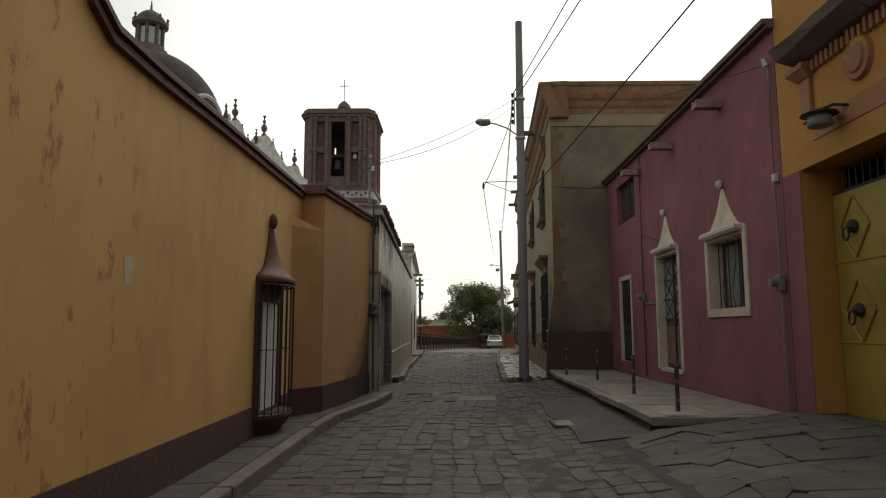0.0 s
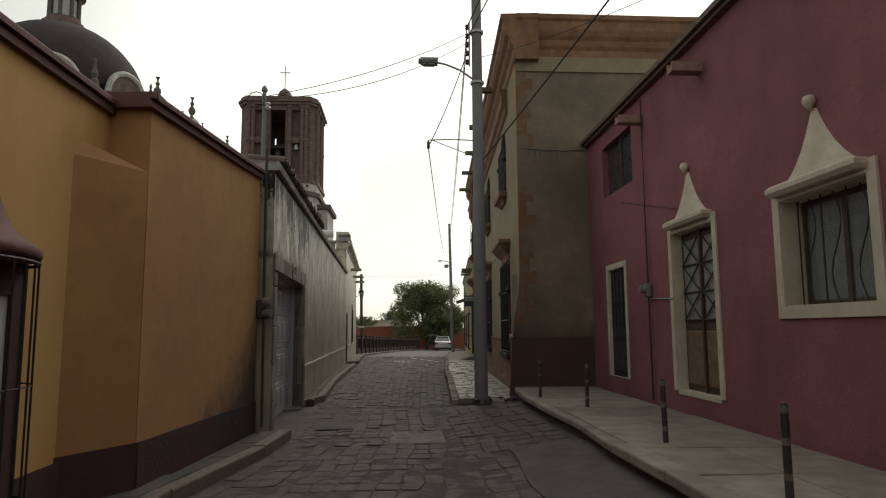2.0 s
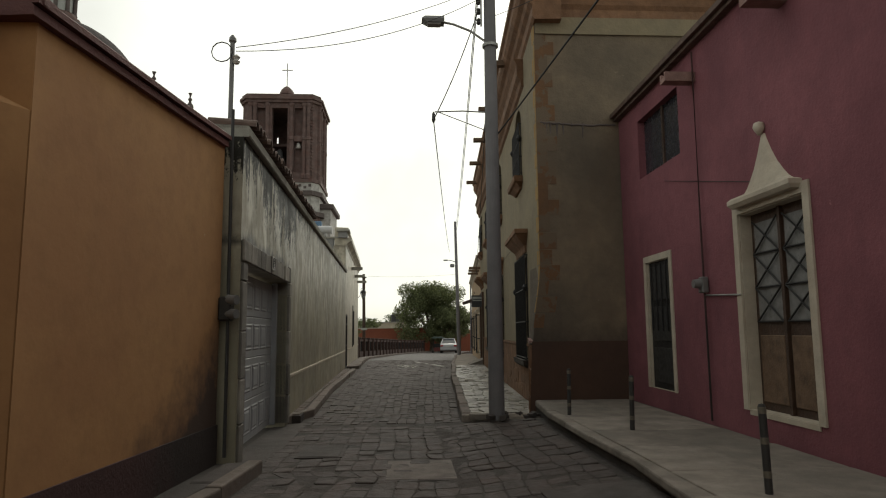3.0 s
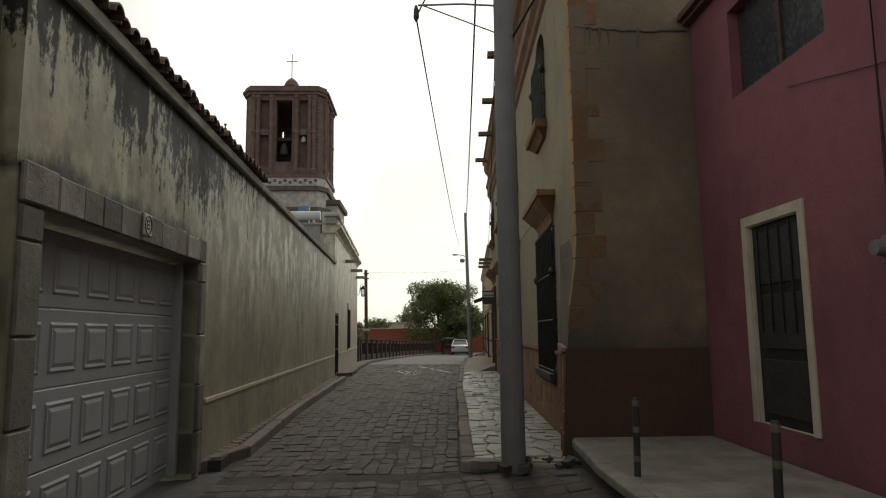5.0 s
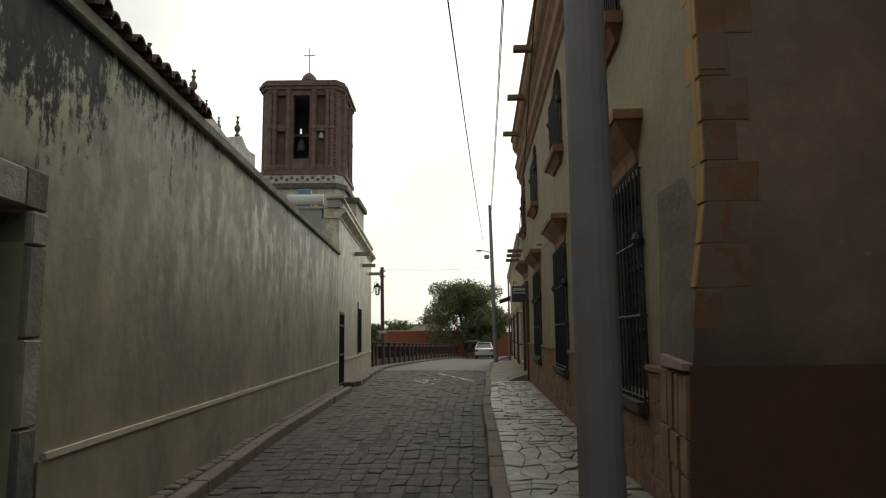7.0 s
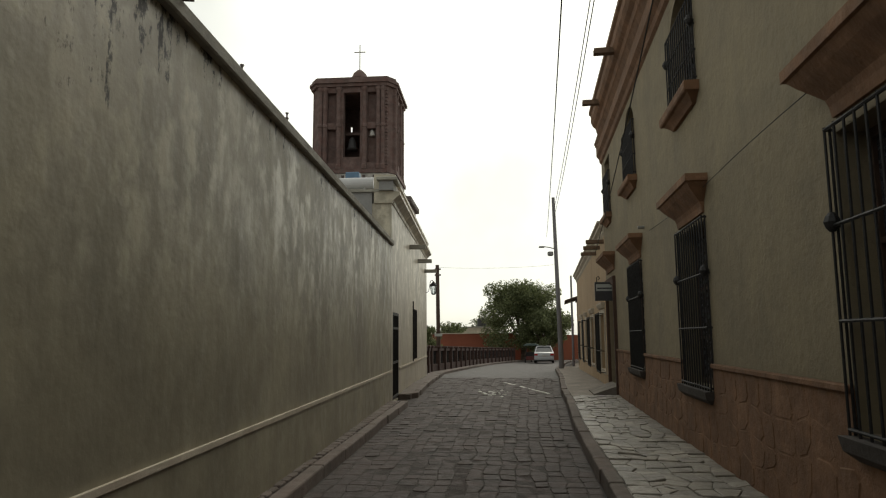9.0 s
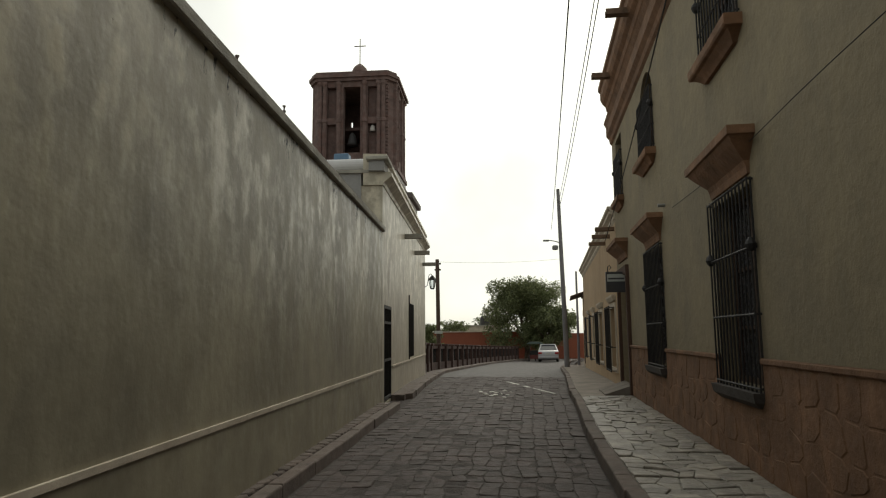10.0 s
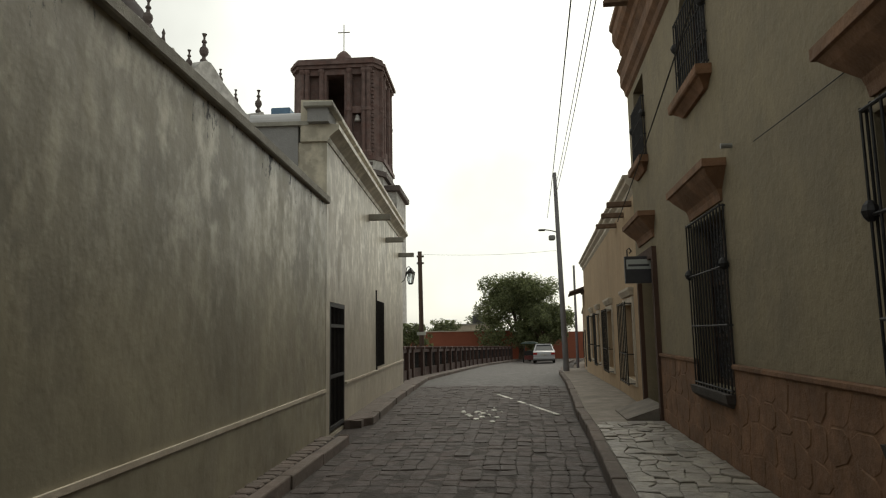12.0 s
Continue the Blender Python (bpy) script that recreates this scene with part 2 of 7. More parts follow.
def mouldy(name, col, col2, stains=True):
    """Lime render with pale efflorescence and black rain stains that run down from the coping, heaviest by the garage."""
    m, n, l, p = nodes_of(name)
    pos = n.new("ShaderNodeNewGeometry").outputs["Position"]
    xyz = n.new("ShaderNodeSeparateXYZ")
    l.new(pos, xyz.inputs[0])
    base = mixed(n, l, ranged(n, l, noise_node(n, l, pos, 0.6, 9, 0.66), 0.36, 0.64), col, col2)
    runs = noise_node(n, l, stretched(n, l, pos, 1.8, 1.8, 0.55), 1.0, 7, 0.62)
    base = mixed(n, l, ranged(n, l, runs, 0.5, 0.7, 0.0, 0.35), base, tuple(c * 0.6 for c in col2))

    def maths(op, a, b, c=None):
        t = n.new("ShaderNodeMath")
        t.operation = op
        for sock, v in zip(t.inputs, (a, b, c)):
            if v is None:
                continue
            if isinstance(v, (int, float)):
                sock.default_value = v
            else:
                l.new(v, sock)
        return t.outputs[0]
    high, far = xyz.outputs["Z"], xyz.outputs["Y"]
    pale = noise_node(n, l, stretched(n, l, pos, 3.6, 3.6, 1.5), 1.0, 3, 0.55)
    pale = maths("MULTIPLY_ADD", noise_node(n, l, pos, 5.0, 6, 0.6), 0.45, maths("MULTIPLY", pale, 0.6))
    drips = maths("MULTIPLY", ranged(n, l, pale, 0.5, 0.64, 0.0, 0.9), ranged(n, l, high, 1.3, 3.3, 0.12, 1.0))
    drips = maths("MULTIPLY", drips, ranged(n, l, noise_node(n, l, pos, 0.4, 4, 0.6), 0.38, 0.55, 0.3, 1.0))
    base = mixed(n, l, drips, base, tuple(min(1, c * 1.5) for c in col))
    if stains:
        lime = noise_node(n, l, stretched(n, l, pos, 2.2, 2.2, 1.2), 1.0, 8, 0.68)
        lime = maths("MULTIPLY", ranged(n, l, lime, 0.42, 0.62, 0.0, 0.8), ranged(n, l, far, 18.5, 23.0, 1.0, 0.0))
        base = mixed(n, l, maths("MULTIPLY", lime, ranged(n, l, high, 2.2, 3.0, 0.0, 1.0)), base, (0.42, 0.385, 0.305))
        near = maths("ADD", ranged(n, l, far, 15.2, 17.8, 0.06, 0.2), ranged(n, l, far, 18.6, 22.0, 0.0, -0.4))
        broad = noise_node(n, l, stretched(n, l, pos, 1.7, 1.7, 0.75), 1.0, 5, 0.6)
        streaks = noise_node(n, l, stretched(n, l, pos, 8.0, 8.0, 0.7), 1.0, 4, 0.6)
        grain = noise_node(n, l, stretched(n, l, pos, 13.0, 13.0, 8.0), 1.0, 6, 0.75)
        reach = maths("MULTIPLY_ADD", broad, 0.75, maths("MULTIPLY", streaks, 0.75))
        reach = maths("MULTIPLY_ADD", grain, 1.0, reach)
        reach = maths("ADD", reach, maths("MULTIPLY_ADD", high, 0.4, -1.68))
        black = maths("ADD", reach, near)
        base = mixed(n, l, ranged(n, l, black, 1.01, 1.11, 0.0, 0.95), base, (0.016, 0.015, 0.014))
        ledge = maths("MULTIPLY", ranged(n, l, high, 2.68, 3.0, 1.0, 0.0), ranged(n, l, far, 18.2, 18.7, 1.0, 0.0))
        ledge = maths("MULTIPLY_ADD", ledge, 0.5, maths("MULTIPLY_ADD", grain, 0.4, maths("MULTIPLY", broad, 0.8)))
        base = mixed(n, l, maths("MULTIPLY", ranged(n, l, ledge, 0.88, 1.08, 0.0, 0.9), ranged(n, l, high, 2.6, 2.66, 0.0, 1.0)), base, (0.02, 0.018, 0.017))
    l.new(base, p.inputs["Base Color"])
    l.new(ranged(n, l, pale, 0.38, 0.66, 0.58, 0.34), p.inputs["Roughness"])
    if stains:
        l.new(ranged(n, l, black, 1.03, 1.15, 0.5, 0.08), p.inputs["Specular IOR Level"])
    dents = noise_node(n, l, stretched(n, l, pos, 3.0, 3.0, 2.0), 1.0, 2, 0.5)
    height = maths("MULTIPLY_ADD", noise_node(n, l, pos, 8.0, 5, 0.55), 0.4, maths("MULTIPLY_ADD", dents, 0.8, maths("MULTIPLY", pale, 0.9)))
    bumped(n, l, p, height, 0.26, 0.035)
    return m


STAINED_WALL = mouldy("stained_lime_render", (0.325, 0.298, 0.215), (0.2, 0.182, 0.134))
PALE_WALL = mouldy("pale_cream_render", (0.47, 0.43, 0.34), (0.37, 0.335, 0.265), stains=False)
FADED_PINK = plaster("faded_pink_paint", (0.33, 0.16, 0.085), (0.26, 0.12, 0.075), wear=(0.40, 0.21, 0.06), wear_at=0.56)
PATCH_GREY = plaster("bare_grey_plaster", (0.5, 0.45, 0.35), (0.43, 0.37, 0.27))
GREY_WALL = plaster("grey_render", (0.33, 0.33, 0.33), (0.28, 0.28, 0.28), streak=(0.22, 0.22, 0.22))
RED_WALL = plaster("brick_red_paint", (0.31, 0.1, 0.055), (0.25, 0.08, 0.048))
CORAL_WALL = plaster("coral_paint", (0.45, 0.17, 0.12), (0.36, 0.13, 0.1))
PEACH_WALL = plaster("peach_paint", (0.5, 0.36, 0.225), (0.41, 0.3, 0.19), streak=(0.32, 0.21, 0.13))
CHURCH_STONE = solid("pink_church_stone", (0.138, 0.096, 0.088), 0.9, var=0.35, scale=1.2, bump=0.8, fine=3.0, dirt=(0.13, 0.07, 0.06))
CHURCH_WHITE = solid("weathered_white_stone", (0.46, 0.45, 0.43), 0.9, var=0.25, scale=1.5, bump=0.4, dirt=(0.25, 0.24, 0.22))
CHURCH_DARK = solid("dark_weathered_stone", (0.11, 0.09, 0.085), 0.9, var=0.3, scale=2.0, bump=0.4)
DOME_TILE = solid("dark_dome_tile", (0.032, 0.024, 0.024), 1.0, var=0.3, scale=1.0, bump=0.5, fine=4.0)
CREAM_TRIM = solid("cream_trim_paint", (0.51, 0.455, 0.37), 0.75, var=0.15, scale=4.0, bump=0.25, fine=20.0, dirt=(0.4, 0.33, 0.26))
COBBLE = solid("dark_basalt_cobble", (0.044, 0.03, 0.0255), 0.76, var=0.4, scale=3.0, bump=0.7, fine=14.0, island=0.2, dirt=(0.036, 0.026, 0.024))
JOINT = solid("gritty_earth_joint", (0.037, 0.027, 0.0235), 0.9, var=0.35, scale=3.0, bump=0.7, fine=26.0, dirt=(0.032, 0.0275, 0.0265))
ASPHALT = solid("worn_asphalt", (0.042, 0.034, 0.031), 0.7, var=0.35, scale=1.6, bump=0.7, fine=20.0, dirt=(0.03, 0.025, 0.023))
GROUND = solid("dusty_ground", (0.17, 0.14, 0.11), 0.95, var=0.3, scale=0.8, bump=0.3)
SLAB = solid("trodden_patch_concrete", (0.125, 0.102, 0.09), 0.85, var=0.3, scale=3.0, bump=0.5, fine=20.0, dirt=(0.085, 0.07, 0.062))
CONCRETE = solid("pale_worn_concrete", (0.225, 0.196, 0.168), 0.9, var=0.3, scale=3.2, bump=0.5, fine=26.0, island=0.14, dirt=(0.16, 0.145, 0.125))
CONCRETE_DARK = solid("dark_worn_concrete", (0.062, 0.052, 0.048), 0.9, var=0.3, scale=2.2, bump=0.5, fine=22.0, dirt=(0.05, 0.045, 0.042))
KERB = solid("pinkish_kerb_stone", (0.125, 0.097, 0.083), 0.85, var=0.28, scale=4.0, bump=0.5, fine=16.0, island=0.2, dirt=(0.12, 0.104, 0.088))
FLAG = solid("grey_flagstone", (0.24, 0.215, 0.18), 0.42, var=0.4, scale=5.0, bump=0.9, fine=12.0, island=0.28, dirt=(0.17, 0.16, 0.14))
FLAG_DARK = solid("dark_flagstone", (0.07, 0.06, 0.055), 0.85, var=0.4, scale=2.2, bump=0.9, fine=9.0, island=0.1, dirt=(0.05, 0.044, 0.04))
LINTEL = solid("weathered_grey_lintel_stone", (0.19, 0.176, 0.155), 0.85, var=0.35, scale=3.0, bump=0.5, fine=14.0, island=0.55, dirt=(0.16, 0.15, 0.13))
TERRACOTTA_PALE = solid("worn_pinkish_stone", (0.3, 0.19, 0.165), 0.85, var=0.3, scale=5.0, bump=0.5, dirt=(0.2, 0.11, 0.1))
COPING = solid("grey_concrete_coping", (0.34, 0.33, 0.29), 0.85, var=0.25, scale=3.0, bump=0.3, dirt=(0.22, 0.21, 0.18))
ROOF_TILE = solid("dark_clay_roof_tile", (0.115, 0.075, 0.06), 0.85, var=0.35, scale=7.0, bump=0.4, island=0.3)
IRON = solid("black_wrought_iron", (0.028, 0.027, 0.028), 0.6, metal=0.4, var=0.4, scale=20.0)
STEEL = solid("galvanised_steel", (0.33, 0.33, 0.32), 0.5, metal=0.7, var=0.2, scale=12.0)
POLE_GREY = solid("grey_concrete_pole", (0.165, 0.16, 0.168), 0.8, var=0.15, scale=2.0, bump=0.2)
WOOD = solid("weathered_brown_wood", (0.15, 0.095, 0.06), 0.75, var=0.35, scale=8.0, bump=0.35)
WOOD_DARK = solid("dark_stained_wood", (0.06, 0.034, 0.022), 0.6, var=0.35, scale=9.0, bump=0.3)
SHUTTER = solid("pale_grey_shutter_paint", (0.50, 0.50, 0.51), 0.6, var=0.1, scale=2.0)
GARAGE_GREY = solid("grey_garage_paint", (0.31, 0.32, 0.34), 0.5, var=0.08, scale=2.0, dirt=(0.27, 0.275, 0.28))
GATE_YELLOW = solid("mustard_sheet_steel", (0.29, 0.215, 0.042), 0.5, var=0.14, scale=2.5, dirt=(0.2, 0.14, 0.035))
BLACK = solid("black_paint", (0.03, 0.029, 0.029), 0.6, var=0.3)
BOLLARD_YELLOW = solid("faded_bollard_band", (0.13, 0.115, 0.09), 0.7, var=0.3, scale=30.0)
ROAD_WHITE = solid("worn_road_paint", (0.55, 0.54, 0.5), 0.8, var=0.3, scale=9.0, dirt=(0.16, 0.15, 0.14))
GLASS = glassy("window_glass", (0.75, 0.8, 0.8))
DARK_PANE = solid("dark_window_glass", (0.035, 0.037, 0.046), 0.25, var=0.2)
CURTAIN = solid("grey_curtain_cloth", (0.28, 0.27, 0.26), 0.9, var=0.2, scale=14.0)
CURTAIN_DARK = solid("dusky_curtain_cloth", (0.10, 0.10, 0.11), 0.8, var=0.25, scale=14.0)
DOOR_GLASS = solid("dusty_door_glass", (0.2, 0.2, 0.2), 0.35, var=0.3, scale=9.0)
CERAMIC = solid("white_ceramic", (0.45, 0.44, 0.41), 0.3, var=0.1)
CABLE = solid("black_cable", (0.02, 0.02, 0.02), 0.7, var=0.2)
BARK = solid("tree_bark", (0.10, 0.075, 0.055), 0.9, var=0.4, scale=7.0, bump=0.6)


def leafy(name, col):
    """Leaves: dull green that lets some of the sky's light through."""
    m, n, l, p = nodes_of(name)
    geo = n.new("ShaderNodeNewGeometry")
    gain = ranged(n, l, geo.outputs["Random Per Island"], 0, 1, 0.5, 1.6)
    base = mixed(n, l, 1.0, mixed(n, l, ranged(n, l, noise_node(n, l, geo.outputs["Position"], 0.7), 0.35, 0.65), col, tuple(c * 0.7 for c in col)), gain, "MULTIPLY")
    l.new(base, p.inputs["Base Color"])
    p.inputs["Roughness"].default_value = 0.6
    t = n.new("ShaderNodeBsdfTranslucent")
    l.new(base, t.inputs["Color"])
    mx = n.new("ShaderNodeMixShader")
    mx.inputs[0].default_value = 0.4
    l.new(p.outputs[0], mx.inputs[1])
    l.new(t.outputs[0], mx.inputs[2])
    l.new(mx.outputs[0], n["Material Output"].inputs["Surface"])
    return m


LEAF = leafy("dark_green_leaf", (0.165, 0.19, 0.085))
CAR_WHITE = solid("white_car_paint", (0.38, 0.39, 0.41), 0.25, var=0.04)
CAR_GLASS = solid("tinted_car_glass", (0.03, 0.035, 0.04), 0.08, var=0.1)
RUBBER = solid("black_rubber", (0.02, 0.02, 0.02), 0.85, var=0.2)
TAIL_RED = solid("red_lamp_lens", (0.35, 0.02, 0.02), 0.2, var=0.1)
CANVAS_GREEN = solid("faded_green_canvas", (0.075, 0.105, 0.095), 0.8, var=0.15)
TAXI_RED = solid("red_taxi_paint", (0.14, 0.03, 0.025), 0.4, var=0.15)
TANK_BLUE = solid("blue_plastic_tank", (0.09, 0.17, 0.27), 0.5, var=0.15)
LAMP_GREY = solid("grey_lamp_housing", (0.16, 0.16, 0.16), 0.5, var=0.15)
SIGN_GREY = solid("dark_sign_face", (0.045, 0.045, 0.05), 0.4, var=0.15)
SIGN_WHITE = solid("pale_sign_band", (0.4, 0.42, 0.4), 0.4, var=0.1)


# ---- mesh helpers ----
def thing(name, label, category, at=None, group="", kind=""):
    ob = new(name)
    ob.empty_display_size = 0.2
    if at is not None:
        ob.matrix_world = at
    return tagged(ob, label, category, group, kind)


def part(name, bm, material, parent=None, label="", smooth=False, keep_normals=False):
    if not keep_normals:
        bmesh.ops.recalc_face_normals(bm, faces=bm.faces)
    me = bpy.data.meshes.new(name)
    bm.to_mesh(me)
    bm.free()
    me.materials.append(material)
    if smooth:
        me.shade_smooth()
    ob = new(name, me)
    if parent is not None:
        ob.parent = parent
    if label:
        ob["label"] = label
    return ob


def shared(name, me, parent, m):
    ob = new(name, me)
    ob.parent = parent
    ob.matrix_basis = m
    return ob


def box(bm, x0, x1, y0, y1, z0, z1, bevel=0.0):
    x0, x1 = sorted((x0, x1)); y0, y1 = sorted((y0, y1)); z0, z1 = sorted((z0, z1))
    v = [bm.verts.new((x, y, z)) for z in (z0, z1) for x, y in ((x0, y0), (x1, y0), (x1, y1), (x0, y1))]
    fs = [bm.faces.new([v[i] for i in q]) for q in ((3, 2, 1, 0), (4, 5, 6, 7), (0, 1, 5, 4), (1, 2, 6, 5), (2, 3, 7, 6), (3, 0, 4, 7))]
    if bevel:
        es = list({e for f in fs for e in f.edges})
        bmesh.ops.bevel(bm, geom=es, offset=bevel, segments=1, affect="EDGES", profile=0.5)
    return bm


def boxed(*a, bevel=0.0):
    return box(bmesh.new(), *a, bevel=bevel)


def rod(bm, a, b, r, r2=None, n=8):
    """A round bar from a to b."""
    a, b = Vector(a), Vector(b)
    q = (b - a).to_track_quat("Z", "Y").to_matrix()
    r2 = r if r2 is None else r2
    rings = [[bm.verts.new(p + q @ Vector((rr * math.cos(2 * math.pi * k / n), rr * math.sin(2 * math.pi * k / n), 0))) for k in range(n)] for p, rr in ((a, r), (b, r2))]
    for k in range(n):
        bm.faces.new((rings[0][k], rings[0][(k + 1) % n], rings[1][(k + 1) % n], rings[1][k]))
    bm.faces.new(rings[0][::-1])
    bm.faces.new(rings[1])
    return bm


def tube(bm, pts, r, n=6):
    """A bent round bar through pts."""
    pts = [Vector(p) for p in pts]
    rings = []
    for i, p in enumerate(pts):
        d = pts[min(i + 1, len(pts) - 1)] - pts[max(i - 1, 0)]
        q = d.to_track_quat("Z", "Y").to_matrix()
        rings.append([bm.verts.new(p + q @ Vector((r * math.cos(2 * math.pi * k / n), r * math.sin(2 * math.pi * k / n), 0))) for k in range(n)])
    for a, b in zip(rings, rings[1:]):
        for k in range(n):
            bm.faces.new((a[k], a[(k + 1) % n], b[(k + 1) % n], b[k]))
    bm.faces.new(rings[0][::-1])
    bm.faces.new(rings[-1])
    return bm


def lathe(bm, profile, c=(0, 0, 0), n=12):
    """Turned shape: profile of (radius, z), upwards."""
    rings = []
    for r, z in profile:
        rings.append([bm.verts.new((c[0] + max(r, 1e-3) * math.cos(2 * math.pi * k / n), c[1] + max(r, 1e-3) * math.sin(2 * math.pi * k / n), c[2] + z)) for k in range(n)])
    for a, b in zip(rings, rings[1:]):
        for k in range(n):
            bm.faces.new((a[k], a[(k + 1) % n], b[(k + 1) % n], b[k]))
    bm.faces.new(rings[0][::-1])
    bm.faces.new(rings[-1])
    return bm


def prism(bm, poly, z0, z1):
    """An upright prism over a plan outline; z0 and z1 may be functions of x and y."""
    f = lambda z, x, y: z(x, y) if callable(z) else z
    lo = [bm.verts.new((x, y, f(z0, x, y))) for x, y in poly]
    hi = [bm.verts.new((x, y, f(z1, x, y))) for x, y in poly]
    n = len(poly)
    for k in range(n):
        bm.faces.new((lo[k], lo[(k + 1) % n], hi[(k + 1) % n], hi[k]))
    bm.faces.new(lo[::-1])
    bm.faces.new(hi)
    return bm


def extrude_y(bm, outline, y0, y1):
    """A moulding: an outline of (x, z) drawn along y."""
    a = [bm.verts.new((x, y0, z)) for x, z in outline]
    b = [bm.verts.new((x, y1, z)) for x, z in outline]
    n = len(outline)
    for k in range(n):
        bm.faces.new((a[k], a[(k + 1) % n], b[(k + 1) % n], b[k]))
    bm.faces.new(a[::-1])
    bm.faces.new(b)
    return bm


def extrude_x(bm, outline, x0, x1):
    """A moulding: an outline of (y, z) drawn along x."""
    a = [bm.verts.new((x0, y, z)) for y, z in outline]
    b = [bm.verts.new((x1, y, z)) for y, z in outline]
    n = len(outline)
    for k in range(n):
        bm.faces.new((a[k], a[(k + 1) % n], b[(k + 1) % n], b[k]))
    bm.faces.new(a[::-1])
    bm.faces.new(b)
    return bm


def pierced(y0, y1, z0, z1, x0, x1, holes=(), top=None, cuts=(), foot=None):
    """An upright wall slab along y, from x0 to x1 thick, with openings (ya, yb, za, zb); top(y) and foot(y) shape its edges."""
    bm = bmesh.new()
    ys = sorted({y0, y1, *[min(max(v, y0), y1) for h in holes for v in h[:2]], *cuts})
    zs = sorted({z0, z1, *[min(max(v, z0), z1) for h in holes for v in h[2:]]})
    cache = {}

    def vert(x, y, z):
        if (x, y, z) not in cache:
            zz = top(y) if top and z == z1 else foot(y) if foot and z == z0 else z
            cache[x, y, z] = bm.verts.new((x, y, zz))
        return cache[x, y, z]
    full = {}
    for i in range(len(ys) - 1):
        for j in range(len(zs) - 1):
            ym, zm = (ys[i] + ys[i + 1]) / 2, (zs[j] + zs[j + 1]) / 2
            full[i, j] = not any(h[0] < ym < h[1] and h[2] < zm < h[3] for h in holes)
    for (i, j), ok in full.items():
        if not ok:
            continue
        ya, yb, za, zb = ys[i], ys[i + 1], zs[j], zs[j + 1]
        for x in (x0, x1):
            bm.faces.new([vert(x, *q) for q in ((ya, za), (yb, za), (yb, zb), (ya, zb))])
        for di, dj, (p, q) in ((-1, 0, ((ya, za), (ya, zb))), (1, 0, ((yb, za), (yb, zb))), (0, -1, ((ya, za), (yb, za))), (0, 1, ((ya, zb), (yb, zb)))):
            if not full.get((i + di, j + dj), False):
                bm.faces.new([vert(x0, *p), vert(x0, *q), vert(x1, *q), vert(x1, *p)])
    return bm


def along(x0, y0, x1, y1, z=0.0):
    """A wall's own frame: its y runs from the first plan point to the second."""
    return pose(x0, y0, z, 0, 0, math.degrees(-math.atan2(x1 - x0, y1 - y0)))


def lerp(table, y):
    if y <= table[0][0]:
        return table[0][1]
    for (a, u), (b, v) in zip(table, table[1:]):
        if y <= b:
            return u + (v - u) * (y - a) / (b - a)
    return table[-1][1]


def half_spire(bm, rings, s, n=8):
    """A hood that leans on a wall: rings of (z, half width, depth), each half an ellipse, upwards."""
    loops = []
    for z, w, d in rings:
        loops.append([bm.verts.new((s * d * math.sin(math.pi * k / n), -w * math.cos(math.pi * k / n), z)) for k in range(n + 1)])
    for a, b in zip(loops, loops[1:]):
        for k in range(n):
            bm.faces.new((a[k], a[k + 1], b[k + 1], b[k]))
        bm.faces.new((a[0], b[0], b[n], a[n]))
    bm.faces.new(loops[0][::-1])
    bm.faces.new(loops[-1])
    return bm


def flat_hood(bm, rings, s):
    """A moulded hood on a wall: rings of (z, y0, y1, depth), each a rectangle from the wall."""
    loops = [[bm.verts.new(p) for p in ((0, a, z), (s * d, a, z), (s * d, b, z), (0, b, z))] for z, a, b, d in rings]
    for a, b in zip(loops, loops[1:]):
        for k in range(4):
            bm.faces.new((a[k], a[(k + 1) % 4], b[(k + 1) % 4], b[k]))
    bm.faces.new(loops[0][::-1])
    bm.faces.new(loops[-1])
    return bm


# ---- levels and lines of the street ----
def level(y):
    return 0.0 if y < 40 else -0.021 * (min(y, 92) - 40)


def road_z(x, y):
    rise = 0.2 * min(1.0, max(0.0, (x - 1.0) / 1.6)) * min(1.0, max(0.0, (19.5 - y) / 2.0))
    return level(y) + 0.02 * math.cos(0.9 * x) + rise


KERB_RIGHT = [(18.3, 1.5), (19.8, 1.57), (23.9, 1.8), (28.7, 2.02), (33.9, 2.42), (37.0, 2.6), (46.0, 3.4), (55.5, 4.1), (76.0, 6.75), (92.0, 9.7)]
KERB_LEFT = [(-8.0, -1.66), (9.6, -1.68), (11.0, -1.6), (12.6, -1.3), (14.3, -1.06), (18.9, -1.16), (24.0, -1.38), (33.0, -1.43), (36.0, -1.45), (45.0, -1.7), (51.0, -1.85), (56.0, -1.35), (71.0, 0.3), (86.0, 2.9), (92.0, 4.2)]
FENCE = [(47.0, -2.6), (51.0, -2.65), (56.0, -2.1), (71.0, -0.5), (86.0, 2.1), (90.0, 2.9)]
CANARY = [(18.5, 2.95), (36.6, 3.946), (54.6, 5.35), (61.0, 6.2)]

# ---- ground and road ----
bm = bmesh.new()
rows = []
for y in (-600, -60, -10, 0, 20, 40, 66, 92, 110, 200, 700):
    rows.append([bm.verts.new((x, y, level(y) - 0.12)) for x in (-700, -60, -8, 0, 8, 60, 700)])
for a, b in zip(rows, rows[1:]):
    for k in range(len(a) - 1):
        bm.faces.new((a[k], a[k + 1], b[k + 1], b[k]))
tagged(part("ground", bm, GROUND), "dusty bare earth reaching to the horizon", "ground", kind="structure")

